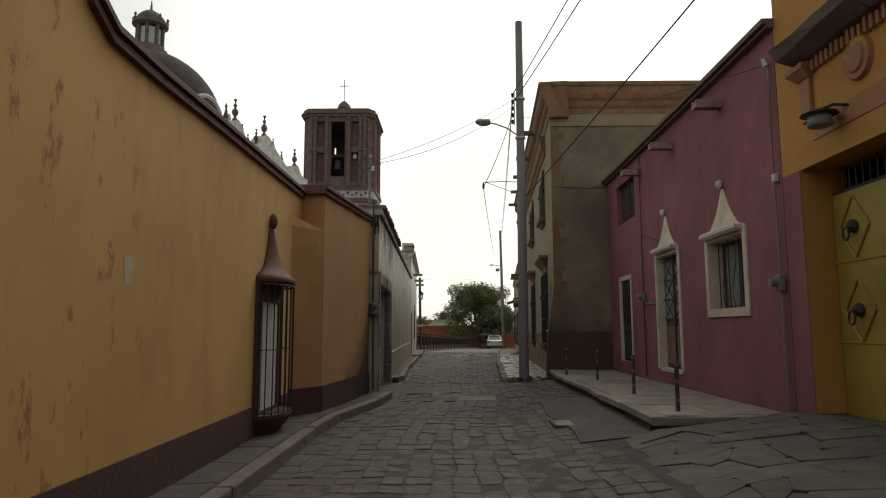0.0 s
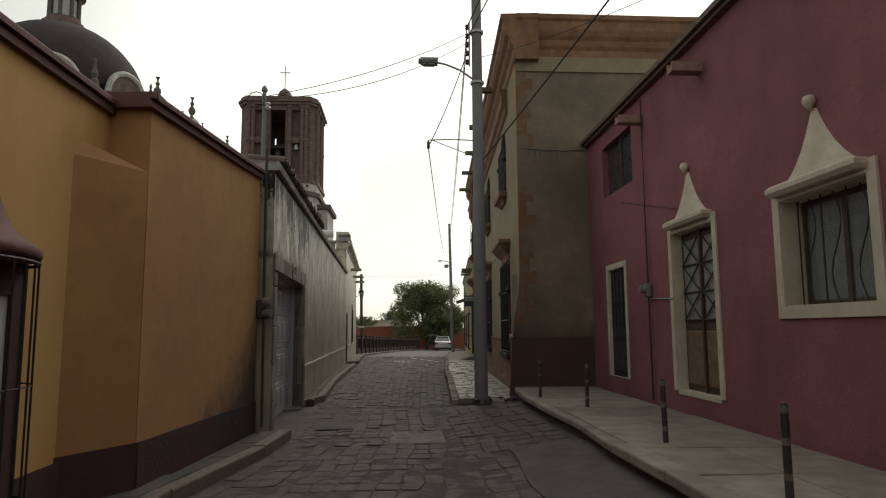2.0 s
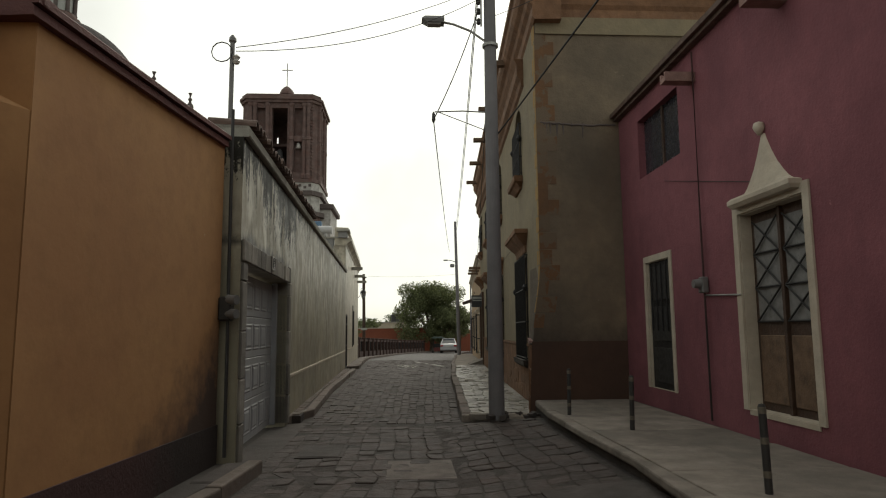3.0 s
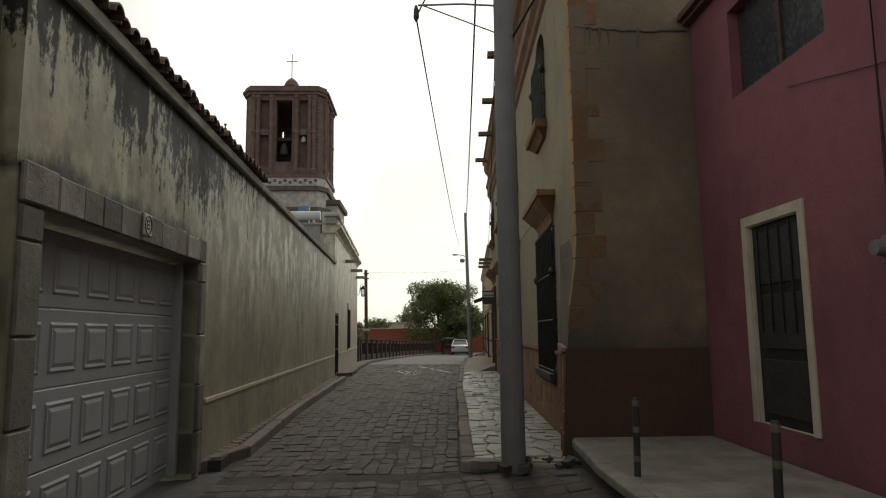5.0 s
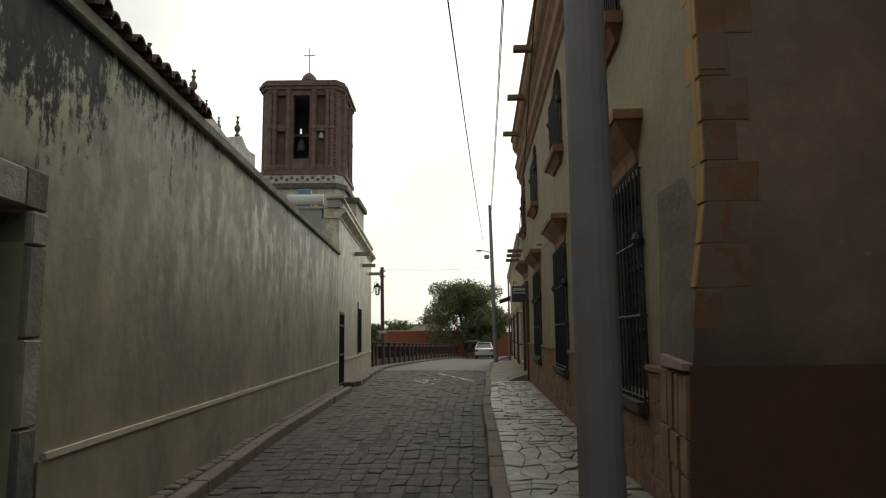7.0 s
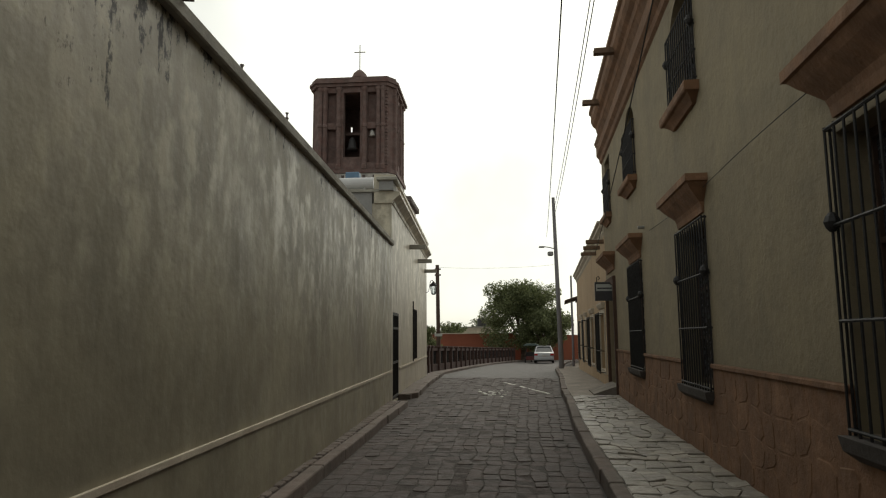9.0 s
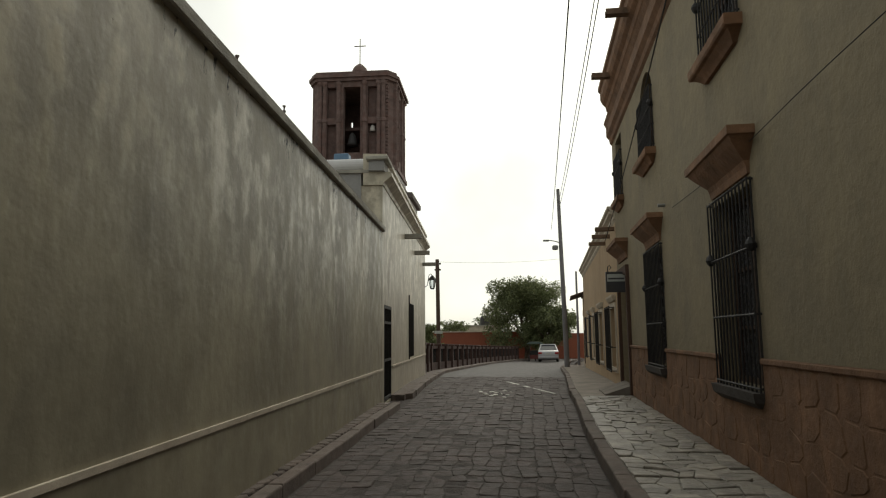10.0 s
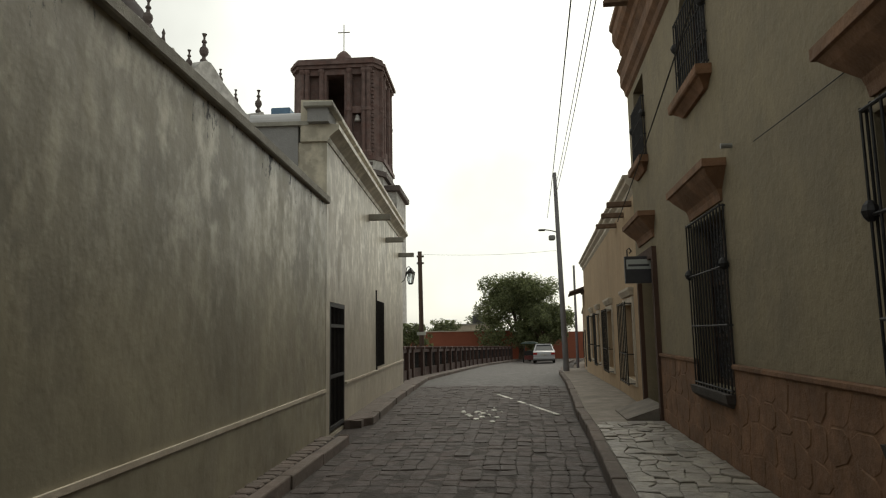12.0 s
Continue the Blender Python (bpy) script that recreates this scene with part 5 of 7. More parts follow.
# ---- right side: the two storey canary house ----
K0, K1 = (2.95, 18.5), (3.946, 36.6)
FK = along(*K0, *K1)
LK = math.dist(K0, K1)
canary = thing("canary_house", "two storey straw coloured house with rust stone trim", "house", FK)
k0 = K0[1]
LOW = [(20.22 - k0, 21.92 - k0), (25.52 - k0, 26.98 - k0), (30.35 - k0, 31.9 - k0)]
UPP = [(20.7 - k0, 21.9 - k0), (25.55 - k0, 26.95 - k0), (30.55 - k0, 31.9 - k0)]
DOOR_K = (34.6 - k0, 36.1 - k0, 0.1, 3.0)
holes = [(a, b, 1.0, 3.1) for a, b in LOW] + [(a, b, 4.95, 6.55) for a, b in UPP] + [DOOR_K, (34.8 - k0, 35.9 - k0, 4.95, 6.55)]
part("wall", pierced(0.07, LK, -0.1, 7.5, 0.0, 0.55, holes), CREAM_WALL, canary)
south = part("south_wall", boxed(0.0, 9.0, -0.5, -0.004, -0.1, 8.0), CEMENT_WALL, canary, "bare cement south wall")
south.matrix_basis = pose(0, 0.5, 0, 0, 0, math.degrees(math.atan2(K1[0] - K0[0], K1[1] - K0[1])))
part("rear_wall", boxed(8.6, 9.0, 0.6, LK, 0, 7.3), CREAM_WALL, canary)
part("north_wall", boxed(0.55, 8.6, LK - 0.4, LK, 0, 7.3), CREAM_WALL, canary)
part("roof", boxed(0.5, 8.7, 0.3, LK, 7.0, 7.2), COPING, canary)
prof_c = [(x, z + 0.15) for x, z in ((0.5, 7.18), (0.0, 7.18), (-0.03, 7.24), (-0.03, 7.46), (-0.08, 7.54), (-0.10, 7.66), (-0.16, 7.74), (-0.2, 7.86), (-0.2, 8.05), (-0.24, 8.1), (-0.24, 8.2), (0.5, 8.22))]
part("cornice", extrude_y(bmesh.new(), [(x * 1.3 if x < 0 else x, z) for x, z in prof_c], -0.2, LK), TERRACOTTA_STONE, canary, "rust stone moulded cornice")
bm = bmesh.new()
extrude_x(bm, [(-a[0] if a[0] < 0.4 else -0.5, a[1]) for a in prof_c], 0.0, 9.0)
for v in bm.verts:
    v.co.y = -v.co.y
part("south_cornice", bm, TERRACOTTA_STONE, south, "rust brown moulded cornice").matrix_basis = pose(0, -0.5, 0)
part("frieze", extrude_y(bmesh.new(), [(0.3, 6.7), (0.0, 6.7), (-0.05, 6.75), (-0.07, 6.86), (-0.14, 6.95), (-0.14, 7.2), (-0.2, 7.32), (0.3, 7.32)], 1.6, LK - 0.02), TERRACOTTA_STONE, canary, "rust stone frieze under the cornice")
part("south_band", boxed(0.0, 9.0, -0.54, -0.5, 7.12, 7.45), CREAM_WALL, south, "pale frieze band")
crust = random.Random(9)
part("south_crust", tube(bmesh.new(), [(0.05 + 1.42 * k / 24, -0.505, 5.41 - 0.05 * math.sin(2.2 * k / 24) + crust.uniform(-0.012, 0.012)) for k in range(25)], 0.018, 6), CHURCH_DARK, south, "old dark roof line")
for k in range(9):
    x, ln = crust.uniform(0.1, 1.4), crust.uniform(0.06, 0.3)
    part("crust_drip", rod(bmesh.new(), (x, -0.498, 5.39), (x + crust.uniform(-0.01, 0.01), -0.496, 5.39 - ln), 0.024, 0.008, 6), CHURCH_DARK, south)
part("south_dado", boxed(0.2, 1.6, -0.522, -0.5, 0.2, 1.385), BROWN_PAINT, south, "dark brown painted dado")
bm = bmesh.new()
for x0, x1 in ((-0.02, 0.16),):
    box(bm, x0, x1, -0.515, -0.5, 3.4, 7.3)
part("quoin_paint", bm, QUOIN_PAINT, south, "mustard painted corner band")
# battered corner foot: flares outwards below
bm = bmesh.new()
outline = [(0.3, 1.3), (-0.19, 1.3), (-0.165, 1.55), (-0.115, 1.9), (-0.055, 2.25), (-0.015, 2.55), (-0.006, 2.75), (0.3, 2.75)]
a = [bm.verts.new((x, -0.504, z)) for x, z in outline]
b = [bm.verts.new((min(0.3, x * 0.25 + 0.0) if x < 0 else x, 0.55, z)) for x, z in outline]
nn = len(outline)
for k in range(nn):
    bm.faces.new((a[k], a[(k + 1) % nn], b[(k + 1) % nn], b[k]))
bm.faces.new(a[::-1]); bm.faces.new(b)
part("buttress", bm, CEMENT_WALL, south, "flared cement corner buttress")
bm = bmesh.new()
lo = [bm.verts.new(v) for v in ((-0.27, -0.522, 0.1), (0.2, -0.522, 0.1), (0.2, 0.6, 0.1), (-0.05, 0.6, 0.1))]
hi = [bm.verts.new(v) for v in ((-0.205, -0.522, 1.385), (0.2, -0.522, 1.385), (0.2, 0.6, 1.385), (-0.03, 0.6, 1.385))]
for k in range(4):
    bm.faces.new((lo[k], lo[(k + 1) % 4], hi[(k + 1) % 4], hi[k]))
bm.faces.new(lo[::-1]); bm.faces.new(hi)
part("buttress_foot", bm, BROWN_PAINT, south, "brown painted foot")
bm = bmesh.new()
prism(bm, [(-0.25, -0.5), (-0.12, -0.5), (-0.03, 0.3), (-0.13, 0.3)], 1.355, lambda x, y: 1.4 + 0.05 * (y + 0.5))
part("ledge", bm, TERRACOTTA_PALE, south, "pale worn ledge stone")
fan = random.Random(13)
for j, (z0, z1) in enumerate(((0.12, 0.42), (0.43, 0.66), (0.67, 0.9), (0.91, 1.33))):
    cells = ((-0.5, -0.2), (-0.19, 0.15), (0.16, 0.58)) if j < 3 else ((-0.52, -0.36), (-0.35, -0.2), (-0.19, -0.02), (-0.01, 0.2), (0.21, 0.56))
    for ya, yb in cells:
        face = lambda y, z: -0.27 + 0.065 * (z - 0.1) / 1.26 + (y + 0.522) / 1.122 * (0.22 - 0.045 * (z - 0.1) / 1.26)
        d = fan.uniform(0.012, 0.03)
        bm = bmesh.new()
        pts = [(ya, z0), (yb, z0), (yb + fan.uniform(-0.01, 0.01), z1 + fan.uniform(-0.02, 0.0)), (ya, z1)]
        back_ring = [bm.verts.new((face(y, z) + 0.02, y, z)) for y, z in pts]
        cy, cz = (ya + yb) / 2, (z0 + z1) / 2
        front_ring = [bm.verts.new((face(y, z) - d, cy + (y - cy) * 0.9, cz + (z - cz) * 0.93)) for y, z in pts]
        for k in range(4):
            bm.faces.new((back_ring[k], back_ring[(k + 1) % 4], front_ring[(k + 1) % 4], front_ring[k]))
        bm.faces.new(front_ring)
        part("stone", bm, TERRACOTTA_STONE, south)
rnd = random.Random(31)
z = 1.62
k = 0
while z < 7.2:
    h = rnd.uniform(0.27, 0.34)
    f = lambda q: lerp([(1.3, -0.19), (1.55, -0.165), (1.9, -0.115), (2.25, -0.055), (2.55, -0.015), (2.75, -0.006), (9, -0.006)], q)
    ln = (0.33 if k % 2 else 0.19) + rnd.uniform(-0.03, 0.04)
    bm = bmesh.new()
    pts = [(f(z) - 0.014, z + 0.006), (f(z + h) - 0.014, z + h - 0.006), (f(z + h) + ln, z + h - 0.006), (f(z) + ln, z + 0.006)]
    extrude_y(bm, pts, -0.507, -0.49)
    bmesh.ops.bevel(bm, geom=list(bm.edges), offset=0.004, segments=1, affect="EDGES", profile=0.5)
    quoin = part("quoin", bm, QUOIN_PAINT, south)
    if z > 1.7:
        bm = extrude_y(bmesh.new(), [(f(z) - 0.016, z + 0.008), (f(z + h) - 0.016, z + h - 0.008), (0.05, z + h - 0.008), (0.05, z + 0.008)], -0.488, -0.4 if z < 2.4 else -0.36 if k % 2 else -0.26)
        bmesh.ops.bevel(bm, geom=list(bm.edges), offset=0.006, segments=1, affect="EDGES", profile=0.5)
        part("quoin_return", bm, MUSTARD_LIT, quoin, "mustard street face, painted lighter as the lit side")
    z += h
    k += 1

# rough stone dado of the street front
dado = part("dado", pierced(0.35, LK, 0.05, 1.32, -0.03, -0.004, [(a - 0.05, b + 0.05, 0.9, 1.4) for a, b in LOW] + [(DOOR_K[0] - 0.1, LK + 1, -1, 2)]), TERRACOTTA_STONE, canary, "rust coloured rubble stone dado")


def wall_stones(parent, y0, y1, z0, z1, size, seed, holes):
    """Uneven stones set in a dado, each its own piece."""
    rnd = random.Random(seed)
    ny, nz = int((y1 - y0) / (size * 1.25)), max(1, round((z1 - z0) / size))
    g = [[(y0 + (y1 - y0) * i / ny + (rnd.uniform(-0.3, 0.3) * size if 0 < i < ny else 0), z0 + (z1 - z0) * k / nz + (rnd.uniform(-0.28, 0.28) * size if 0 < k < nz else 0)) for k in range(nz + 1)] for i in range(ny + 1)]
    for i in range(ny):
        for k in range(nz):
            q = [Vector(g[i][k]), Vector(g[i + 1][k]), Vector(g[i + 1][k + 1]), Vector(g[i][k + 1])]
            c = sum(q, Vector((0, 0))) / 4
            if any(a < c.x < b and lo < c.y < hi for a, b, lo, hi in holes):
                continue
            out = []
            for j in range(4):
                r = rnd.uniform(0.12, 0.3)
                out += [c + (q[j].lerp(q[j - 1], r) - c) * 0.98, c + (q[j].lerp(q[(j + 1) % 4], r) - c) * 0.98]
            d = rnd.uniform(0.001, 0.01)
            bm = bmesh.new()
            a = [bm.verts.new((-0.028, p.x, p.y)) for p in out]
            b = [bm.verts.new((-0.03 - d, *(c + (p - c) * 0.93))) for p in out]
            for j in range(8):
                bm.faces.new((a[j], a[(j + 1) % 8], b[(j + 1) % 8], b[j]))
            bm.faces.new(b)
            part("stone", bm, TERRACOTTA_STONE, parent)


wall_stones(dado, 0.4, DOOR_K[0] - 0.16, 0.12, 1.28, 0.3, 17, [(a - 0.25, b + 0.25, 0.6, 2) for a, b in LOW])
ends = [0.35] + [v for a, b in LOW for v in (a - 0.05, b + 0.05)] + [DOOR_K[0] - 0.14]
for a, b in zip(ends[::2], ends[1::2]):
    part("dado_rail", boxed(-0.06, -0.004, a, b, 1.26, 1.32, bevel=0.012), TERRACOTTA_STONE, canary)


def barred_window(name, y0, y1, z0, z1, cage, label):
    top = z1
    if z0 > 4:
        z1 = z0 + 1.1
    win = part(name, pierced(y0, y1, z0, top, 0.2, 0.27, [(y0 + 0.07, (y0 + y1) / 2 - 0.04, z0 + 0.07, top - 0.07), ((y0 + y1) / 2 + 0.04, y1 - 0.07, z0 + 0.07, top - 0.07)]), WOOD_DARK, canary, label)
    part("pane", boxed(0.23, 0.24, y0 + 0.05, y1 - 0.05, z0 + 0.05, top - 0.05), DARK_PANE, win)
    for zz in (z0 + (z1 - z0) * q for q in (0.3, 0.62)):
        part("glazing_bar", boxed(0.19, 0.225, y0 + 0.05, y1 - 0.05, zz - 0.02, zz + 0.02), WOOD_DARK, win)
    n = 12
    for k in range(n + 1):
        y = y0 - 0.04 + (y1 - y0 + 0.08) * k / n
        part("bar", rod(bmesh.new(), (-cage, y, z0 - 0.02), (-cage, y, z1 + 0.05), 0.011, n=6), IRON, win)
    for x in (-cage * 0.4,):
        for y in (y0 - 0.04, y1 + 0.04):
            part("bar", rod(bmesh.new(), (x, y, z0 - 0.02), (x, y, z1 + 0.05), 0.011, n=6), IRON, win)
    for zz in (z0 + 0.02, z0 + (z1 - z0) * 0.36, z0 + (z1 - z0) * 0.68, z1 + 0.03):
        part("rail", tube(bmesh.new(), [(0.1, y0 - 0.04, zz), (-cage, y0 - 0.04, zz), (-cage, y1 + 0.04, zz), (0.1, y1 + 0.04, zz)], 0.014), IRON, win)
    for y in (y0 - 0.04, y1 + 0.04):
        bm = bmesh.new()
        lathe(bm, [(0.02, 0), (0.045, 0.03), (0.06, 0.07), (0.045, 0.11), (0.02, 0.14)], (-cage, y, z0 + (z1 - z0) * 0.66), 8)
        part("iron_knot", bm, IRON, win)
    return win


def moulded(parent, y0, y1, z, grow, h, d, name="hood", up=True, label="rust stone moulded hood"):
    r = [(0.0, 0.02, 0.10), (0.18, 0.06, 0.14), (0.30, 0.08, 0.22), (0.62, 0.6, 0.72), (0.78, 0.86, 0.9), (0.8, 1.0, 1.0), (1.0, 1.0, 1.0)]
    rings = [(z + h * q, y0 - grow * g, y1 + grow * g, d * e) for q, g, e in r]
    if not up:
        rings = [(z + h * q, y0 + g - grow * q, y1 - g + grow * q, d * e) for q, g, e in ((0.0, 0.2, 0.25), (0.2, 0.14, 0.42), (0.45, 0.05, 0.72), (0.5, 0.0, 0.92), (0.6, 0.0, 1.0), (1.0, 0.0, 1.0))]
    part(name, flat_hood(bmesh.new(), rings, -1), TERRACOTTA_STONE, parent, label)


for a, b in LOW:
    zt = 3.1
    barred_window("window", a, b, 1.0, zt, 0.06, "tall dark window behind a black iron cage")
    moulded(canary, a + 0.03, b - 0.03, zt + 0.1, 0.25, 0.45, 0.27)
    part("sill", flat_hood(bmesh.new(), [(0.82, a + 0.04, b - 0.04, 0.05), (0.88, a - 0.03, b + 0.03, 0.12), (0.98, a - 0.05, b + 0.05, 0.14)], -1), CONCRETE_DARK, canary, "dark stone sill")
for a, b in UPP:
    barred_window("window", a, b, 4.95, 6.55, 0.06, "upper dark window behind black iron bars")
    moulded(canary, a - 0.1, b + 0.1, 4.66, 0.03, 0.24, 0.19, name="balcony_sill", up=False, label="rust stone bracket sill")
    bm = bmesh.new()
    r, c = (b - a) / 2, (a + b) / 2
    for sgn in (-1, 1):
        extrude_x(bm, [(c + sgn * r, 6.55)] + [(c + sgn * r * math.cos(math.radians(q)), 6.55 - r * 0.75 + r * 0.75 * math.sin(math.radians(q))) for q in range(0, 91, 15)], 0.003, 0.3)
    part("arch_head", bm, CREAM_WALL, canary, "plastered arch over the window")
barred_window("window", 34.8 - k0, 35.9 - k0, 4.95, 6.55, 0.06, "upper dark window behind black iron bars")
moulded(canary, 34.7 - k0, 36.0 - k0, 4.68, 0.04, 0.25, 0.17, name="balcony_sill", up=False, label="rust stone bracket sill")
moulded(canary, DOOR_K[0] - 0.05, DOOR_K[1] + 0.05, 3.38, 0.18, 0.45, 0.3)
kd = part("door", boxed(0.2, 0.26, DOOR_K[0], DOOR_K[1], DOOR_K[2], DOOR_K[3]), WOOD_DARK, canary, "dark brown wooden door")
for j in range(4):
    part("door_panel", boxed(0.185, 0.2, DOOR_K[0] + 0.1, DOOR_K[1] - 0.1, 0.3 + 0.66 * j, 0.86 + 0.66 * j, bevel=0.01), WOOD, kd)
part("door_surround", pierced(DOOR_K[0] - 0.14, DOOR_K[1] + 0.14, 0.1, 3.2, -0.08, 0.0, [(DOOR_K[0], DOOR_K[1], 0.1, 3.0)]), BROWN_PAINT, canary)
for y in (21.9, 25.2, 28.3, 31.4, 34.7):
    yy = y - k0
    bm = bmesh.new()
    extrude_x(bm, [(yy - 0.09, 7.9), (yy + 0.09, 7.9), (yy + 0.09, 8.02), (yy + 0.06, 8.02), (yy + 0.05, 7.94), (yy - 0.05, 7.94), (yy - 0.06, 8.02), (yy - 0.09, 8.02)], -0.66, 0.1)
    part("water_spout", bm, WOOD, canary, "dark projecting rainwater spout")
part("wall_cable", tube(bmesh.new(), [(-0.04 - 0.03 * math.sin(k * 0.7), 3.55 + 0.7 * k, 3.52 - 0.03 * math.sin(math.pi * k / 10)) for k in range(11)], 0.0045, 5), CABLE, canary, "thin black cable along the wall")
part("gas_bracket", rod(bmesh.new(), (-0.12, 29.9 - k0, 3.72), (0.0, 29.9 - k0, 3.72), 0.03, n=8), STEEL, canary)

sign = thing("hanging_sign", "dark hanging sign box with pale lettered band", "sign", pose(3.37, 34.95, 2.58, 0, 0, 0))
part("box", boxed(0, 0.55, 0, 0.08, 0, 0.5, bevel=0.008), SIGN_GREY, sign)
part("band", boxed(0.03, 0.52, -0.006, 0.0, 0.26, 0.44), SIGN_WHITE, sign, "pale sign band")
part("lettering", boxed(0.06, 0.44, -0.01, -0.006, 0.31, 0.35), SIGN_GREY, sign)
part("hanger", tube(bmesh.new(), [(0.06, 0.04, 0.46), (0.06, 0.04, 0.62), (0.1, 0.04, 0.66), (0.14, 0.04, 0.6), (0.1, 0.04, 0.56)], 0.012), IRON, sign)
part("hanger", tube(bmesh.new(), [(0.5, 0.04, 0.46), (0.4, 0.04, 0.46)], 0.012), IRON, sign)

# ---- right side: the peach house and those beyond ----
E0, E1 = (3.956, 36.62), (5.35, 54.6)
FE = along(*E0, *E1)
LE = math.dist(E0, E1)
peach = thing("peach_house", "peach painted house with pale moulded cornice", "house", FE)
e0 = E0[1]
PW = [(37.5 - e0, 39.1 - e0), (42.0 - e0, 43.6 - e0), (46.2 - e0, 47.3 - e0), (49.4 - e0, 50.7 - e0)]
part("wall", pierced(0, LE, -0.4, 4.6, 0, 0.5, [(a, b, 0.62, 2.32) for a, b in PW]), PEACH_WALL, peach)
part("rear_wall", boxed(6.0, 6.3, 0, LE, -0.4, 4.6), PEACH_WALL, peach)
part("end_wall", boxed(0.5, 6.0, LE - 0.4, LE, -0.4, 4.6), PEACH_WALL, peach)
part("roof", boxed(0.5, 6.0, 0, LE - 0.4, 4.4, 4.6), COPING, peach)
part("cornice", extrude_y(bmesh.new(), [(0.5, 4.6), (0.0, 4.6), (-0.05, 4.68), (-0.05, 4.76), (-0.14, 4.84), (-0.14, 4.92), (-0.2, 4.96), (-0.2, 5.02), (0.5, 5.05)], 0, LE), CREAM_TRIM, peach, "pale moulded cornice")
for a, b in PW:
    w = part("window", pierced(a, b, 0.62, 2.32, 0.16, 0.22, [(a + 0.06, b - 0.06, 0.68, 2.26)]), WOOD_DARK, peach, "dark barred window")
    part("pane", boxed(0.15, 0.158, a + 0.02, b - 0.02, 0.64, 2.3), CERAMIC, w, "pale curtained panes")
    for zz in (0.56, 1.2, 2.32):
        part("rail", tube(bmesh.new(), [(0.02, a + 0.02, zz), (-0.18, a + 0.02, zz), (-0.18, b - 0.02, zz), (0.02, b - 0.02, zz)], 0.014), IRON, w)
    for k in range(6):
        y = a + 0.03 + (b - a - 0.06) * k / 5
        part("bar", rod(bmesh.new(), (-0.18, y, 0.52), (-0.18, y, 2.36), 0.014, n=5), IRON, w)
    part("surround", pierced(a - 0.12, b + 0.12, 0.5, 2.46, -0.04, 0.0, [(a, b, 0.62, 2.32)]), CREAM_TRIM, peach)
    part("hood", flat_hood(bmesh.new(), [(2.5, a - 0.1, b + 0.1, 0.06), (2.62, a - 0.14, b + 0.14, 0.12), (2.67, a - 0.14, b + 0.14, 0.12)], -1), CREAM_TRIM, peach)
for y in (37.0, 38.4, 40.0):
    part("water_spout", boxed(-0.52, 0.1, y - e0 - 0.08, y - e0 + 0.08, 4.4, 4.51, bevel=0.01), WOOD, peach, "projecting rainwater spout")
ramp_t = thing("door_ramp", "small pale concrete ramp before the door", "ramp")
part("slab", prism(bmesh.new(), [(3.2, 34.6), (3.86, 34.6), (3.92, 36.1), (3.27, 36.1)], 0.1, lambda x, y: 0.18 if x < 3.4 else 0.4), CONCRETE, ramp_t)


def plain_house(name, label, x0, y0, x1, y1, h, depth, material, doors, eave=False):
    f = along(x0, y0, x1, y1, level(y0) + 0.1)
    n = math.dist((x0, y0), (x1, y1))
    ob = thing(name, label, "house", f)
    part("wall", pierced(0, n, -0.5, h, 0, 0.4, doors), material, ob)
    part("rear_wall", boxed(depth, depth + 0.3, 0, n, -0.5, h), material, ob)
    part("end_wall", boxed(0.4, depth, n - 0.4, n, -0.5, h), material, ob)
    part("near_wall", boxed(0.4, depth, 0, 0.4, -0.5, h), material, ob)
    part("roof", boxed(0.3, depth, 0.3, n - 0.3, h - 0.2, h - 0.02), COPING, ob)
    part("parapet", boxed(-0.08, 0.44, -0.04, n + 0.04, h, h + 0.12, bevel=0.02), CREAM_TRIM if not eave else ROOF_TILE, ob)
    for a, b, c, d in doors:
        w = part("window", boxed(0.15, 0.2, a, b, c, d), DARK_PANE, ob, "dark opening behind bars")
        for k in range(5):
            y = a + 0.05 + (b - a - 0.1) * k / 4
            part("bar", rod(bmesh.new(), (-0.04, y, c), (-0.04, y, d), 0.012, n=5), IRON, w)
        part("surround", pierced(a - 0.1, b + 0.1, c - 0.1, d + 0.1, -0.03, 0.0, [(a, b, c, d)]), CREAM_TRIM, ob)
    if eave:
        part("tiled_eave", extrude_y(bmesh.new(), [(0.3, h + 0.3), (-0.75, h - 0.05), (-0.75, h - 0.12), (0.3, h + 0.2)], 0, n), ROOF_TILE, ob, "dark tiled eave")
    return ob


plain_house("tiled_house", "low peach house under a dark tiled eave", 5.42, 54.65, 5.8, 58.6, 3.9, 6, PEACH_WALL, [(1.0, 1.8, 0.2, 2.0)], eave=True)
plain_house("coral_house", "coral painted low house with barred openings", 5.88, 58.7, 7.0, 67.6, 3.2, 6, CORAL_WALL, [(1.2, 2.0, 0.1, 2.0), (4.0, 4.9, 0.5, 2.0), (7.0, 7.8, 0.1, 2.0)])
plain_house("red_house", "brick red low house at the street's end", 7.1, 67.7, 9.9, 81.6, 3.0, 8, RED_WALL, [(3.0, 3.9, 0.2, 2.0), (8.0, 8.9, 0.2, 2.0)])


# ---- the church behind the wall ----
church = thing("bell_tower", "pink stone church bell tower with iron cross", "church tower", pose(-17.1, 97.8, 0) @ Matrix.Diagonal((0.95, 0.95, 1.035, 1.0)))
# front along x: pierced() runs along y, so the front leaf is turned


def belfry_holes(c):
    h = [(c - 1.15, c + 1.15, 23.6, 31.9)]
    for s in (-1, 1):
        h += [(c + s * 2.75 - 0.62, c + s * 2.75 + 0.62, 22.9, 27.2), (c + s * 2.75 - 0.62, c + s * 2.75 + 0.62, 28.0, 31.9)]
    return h


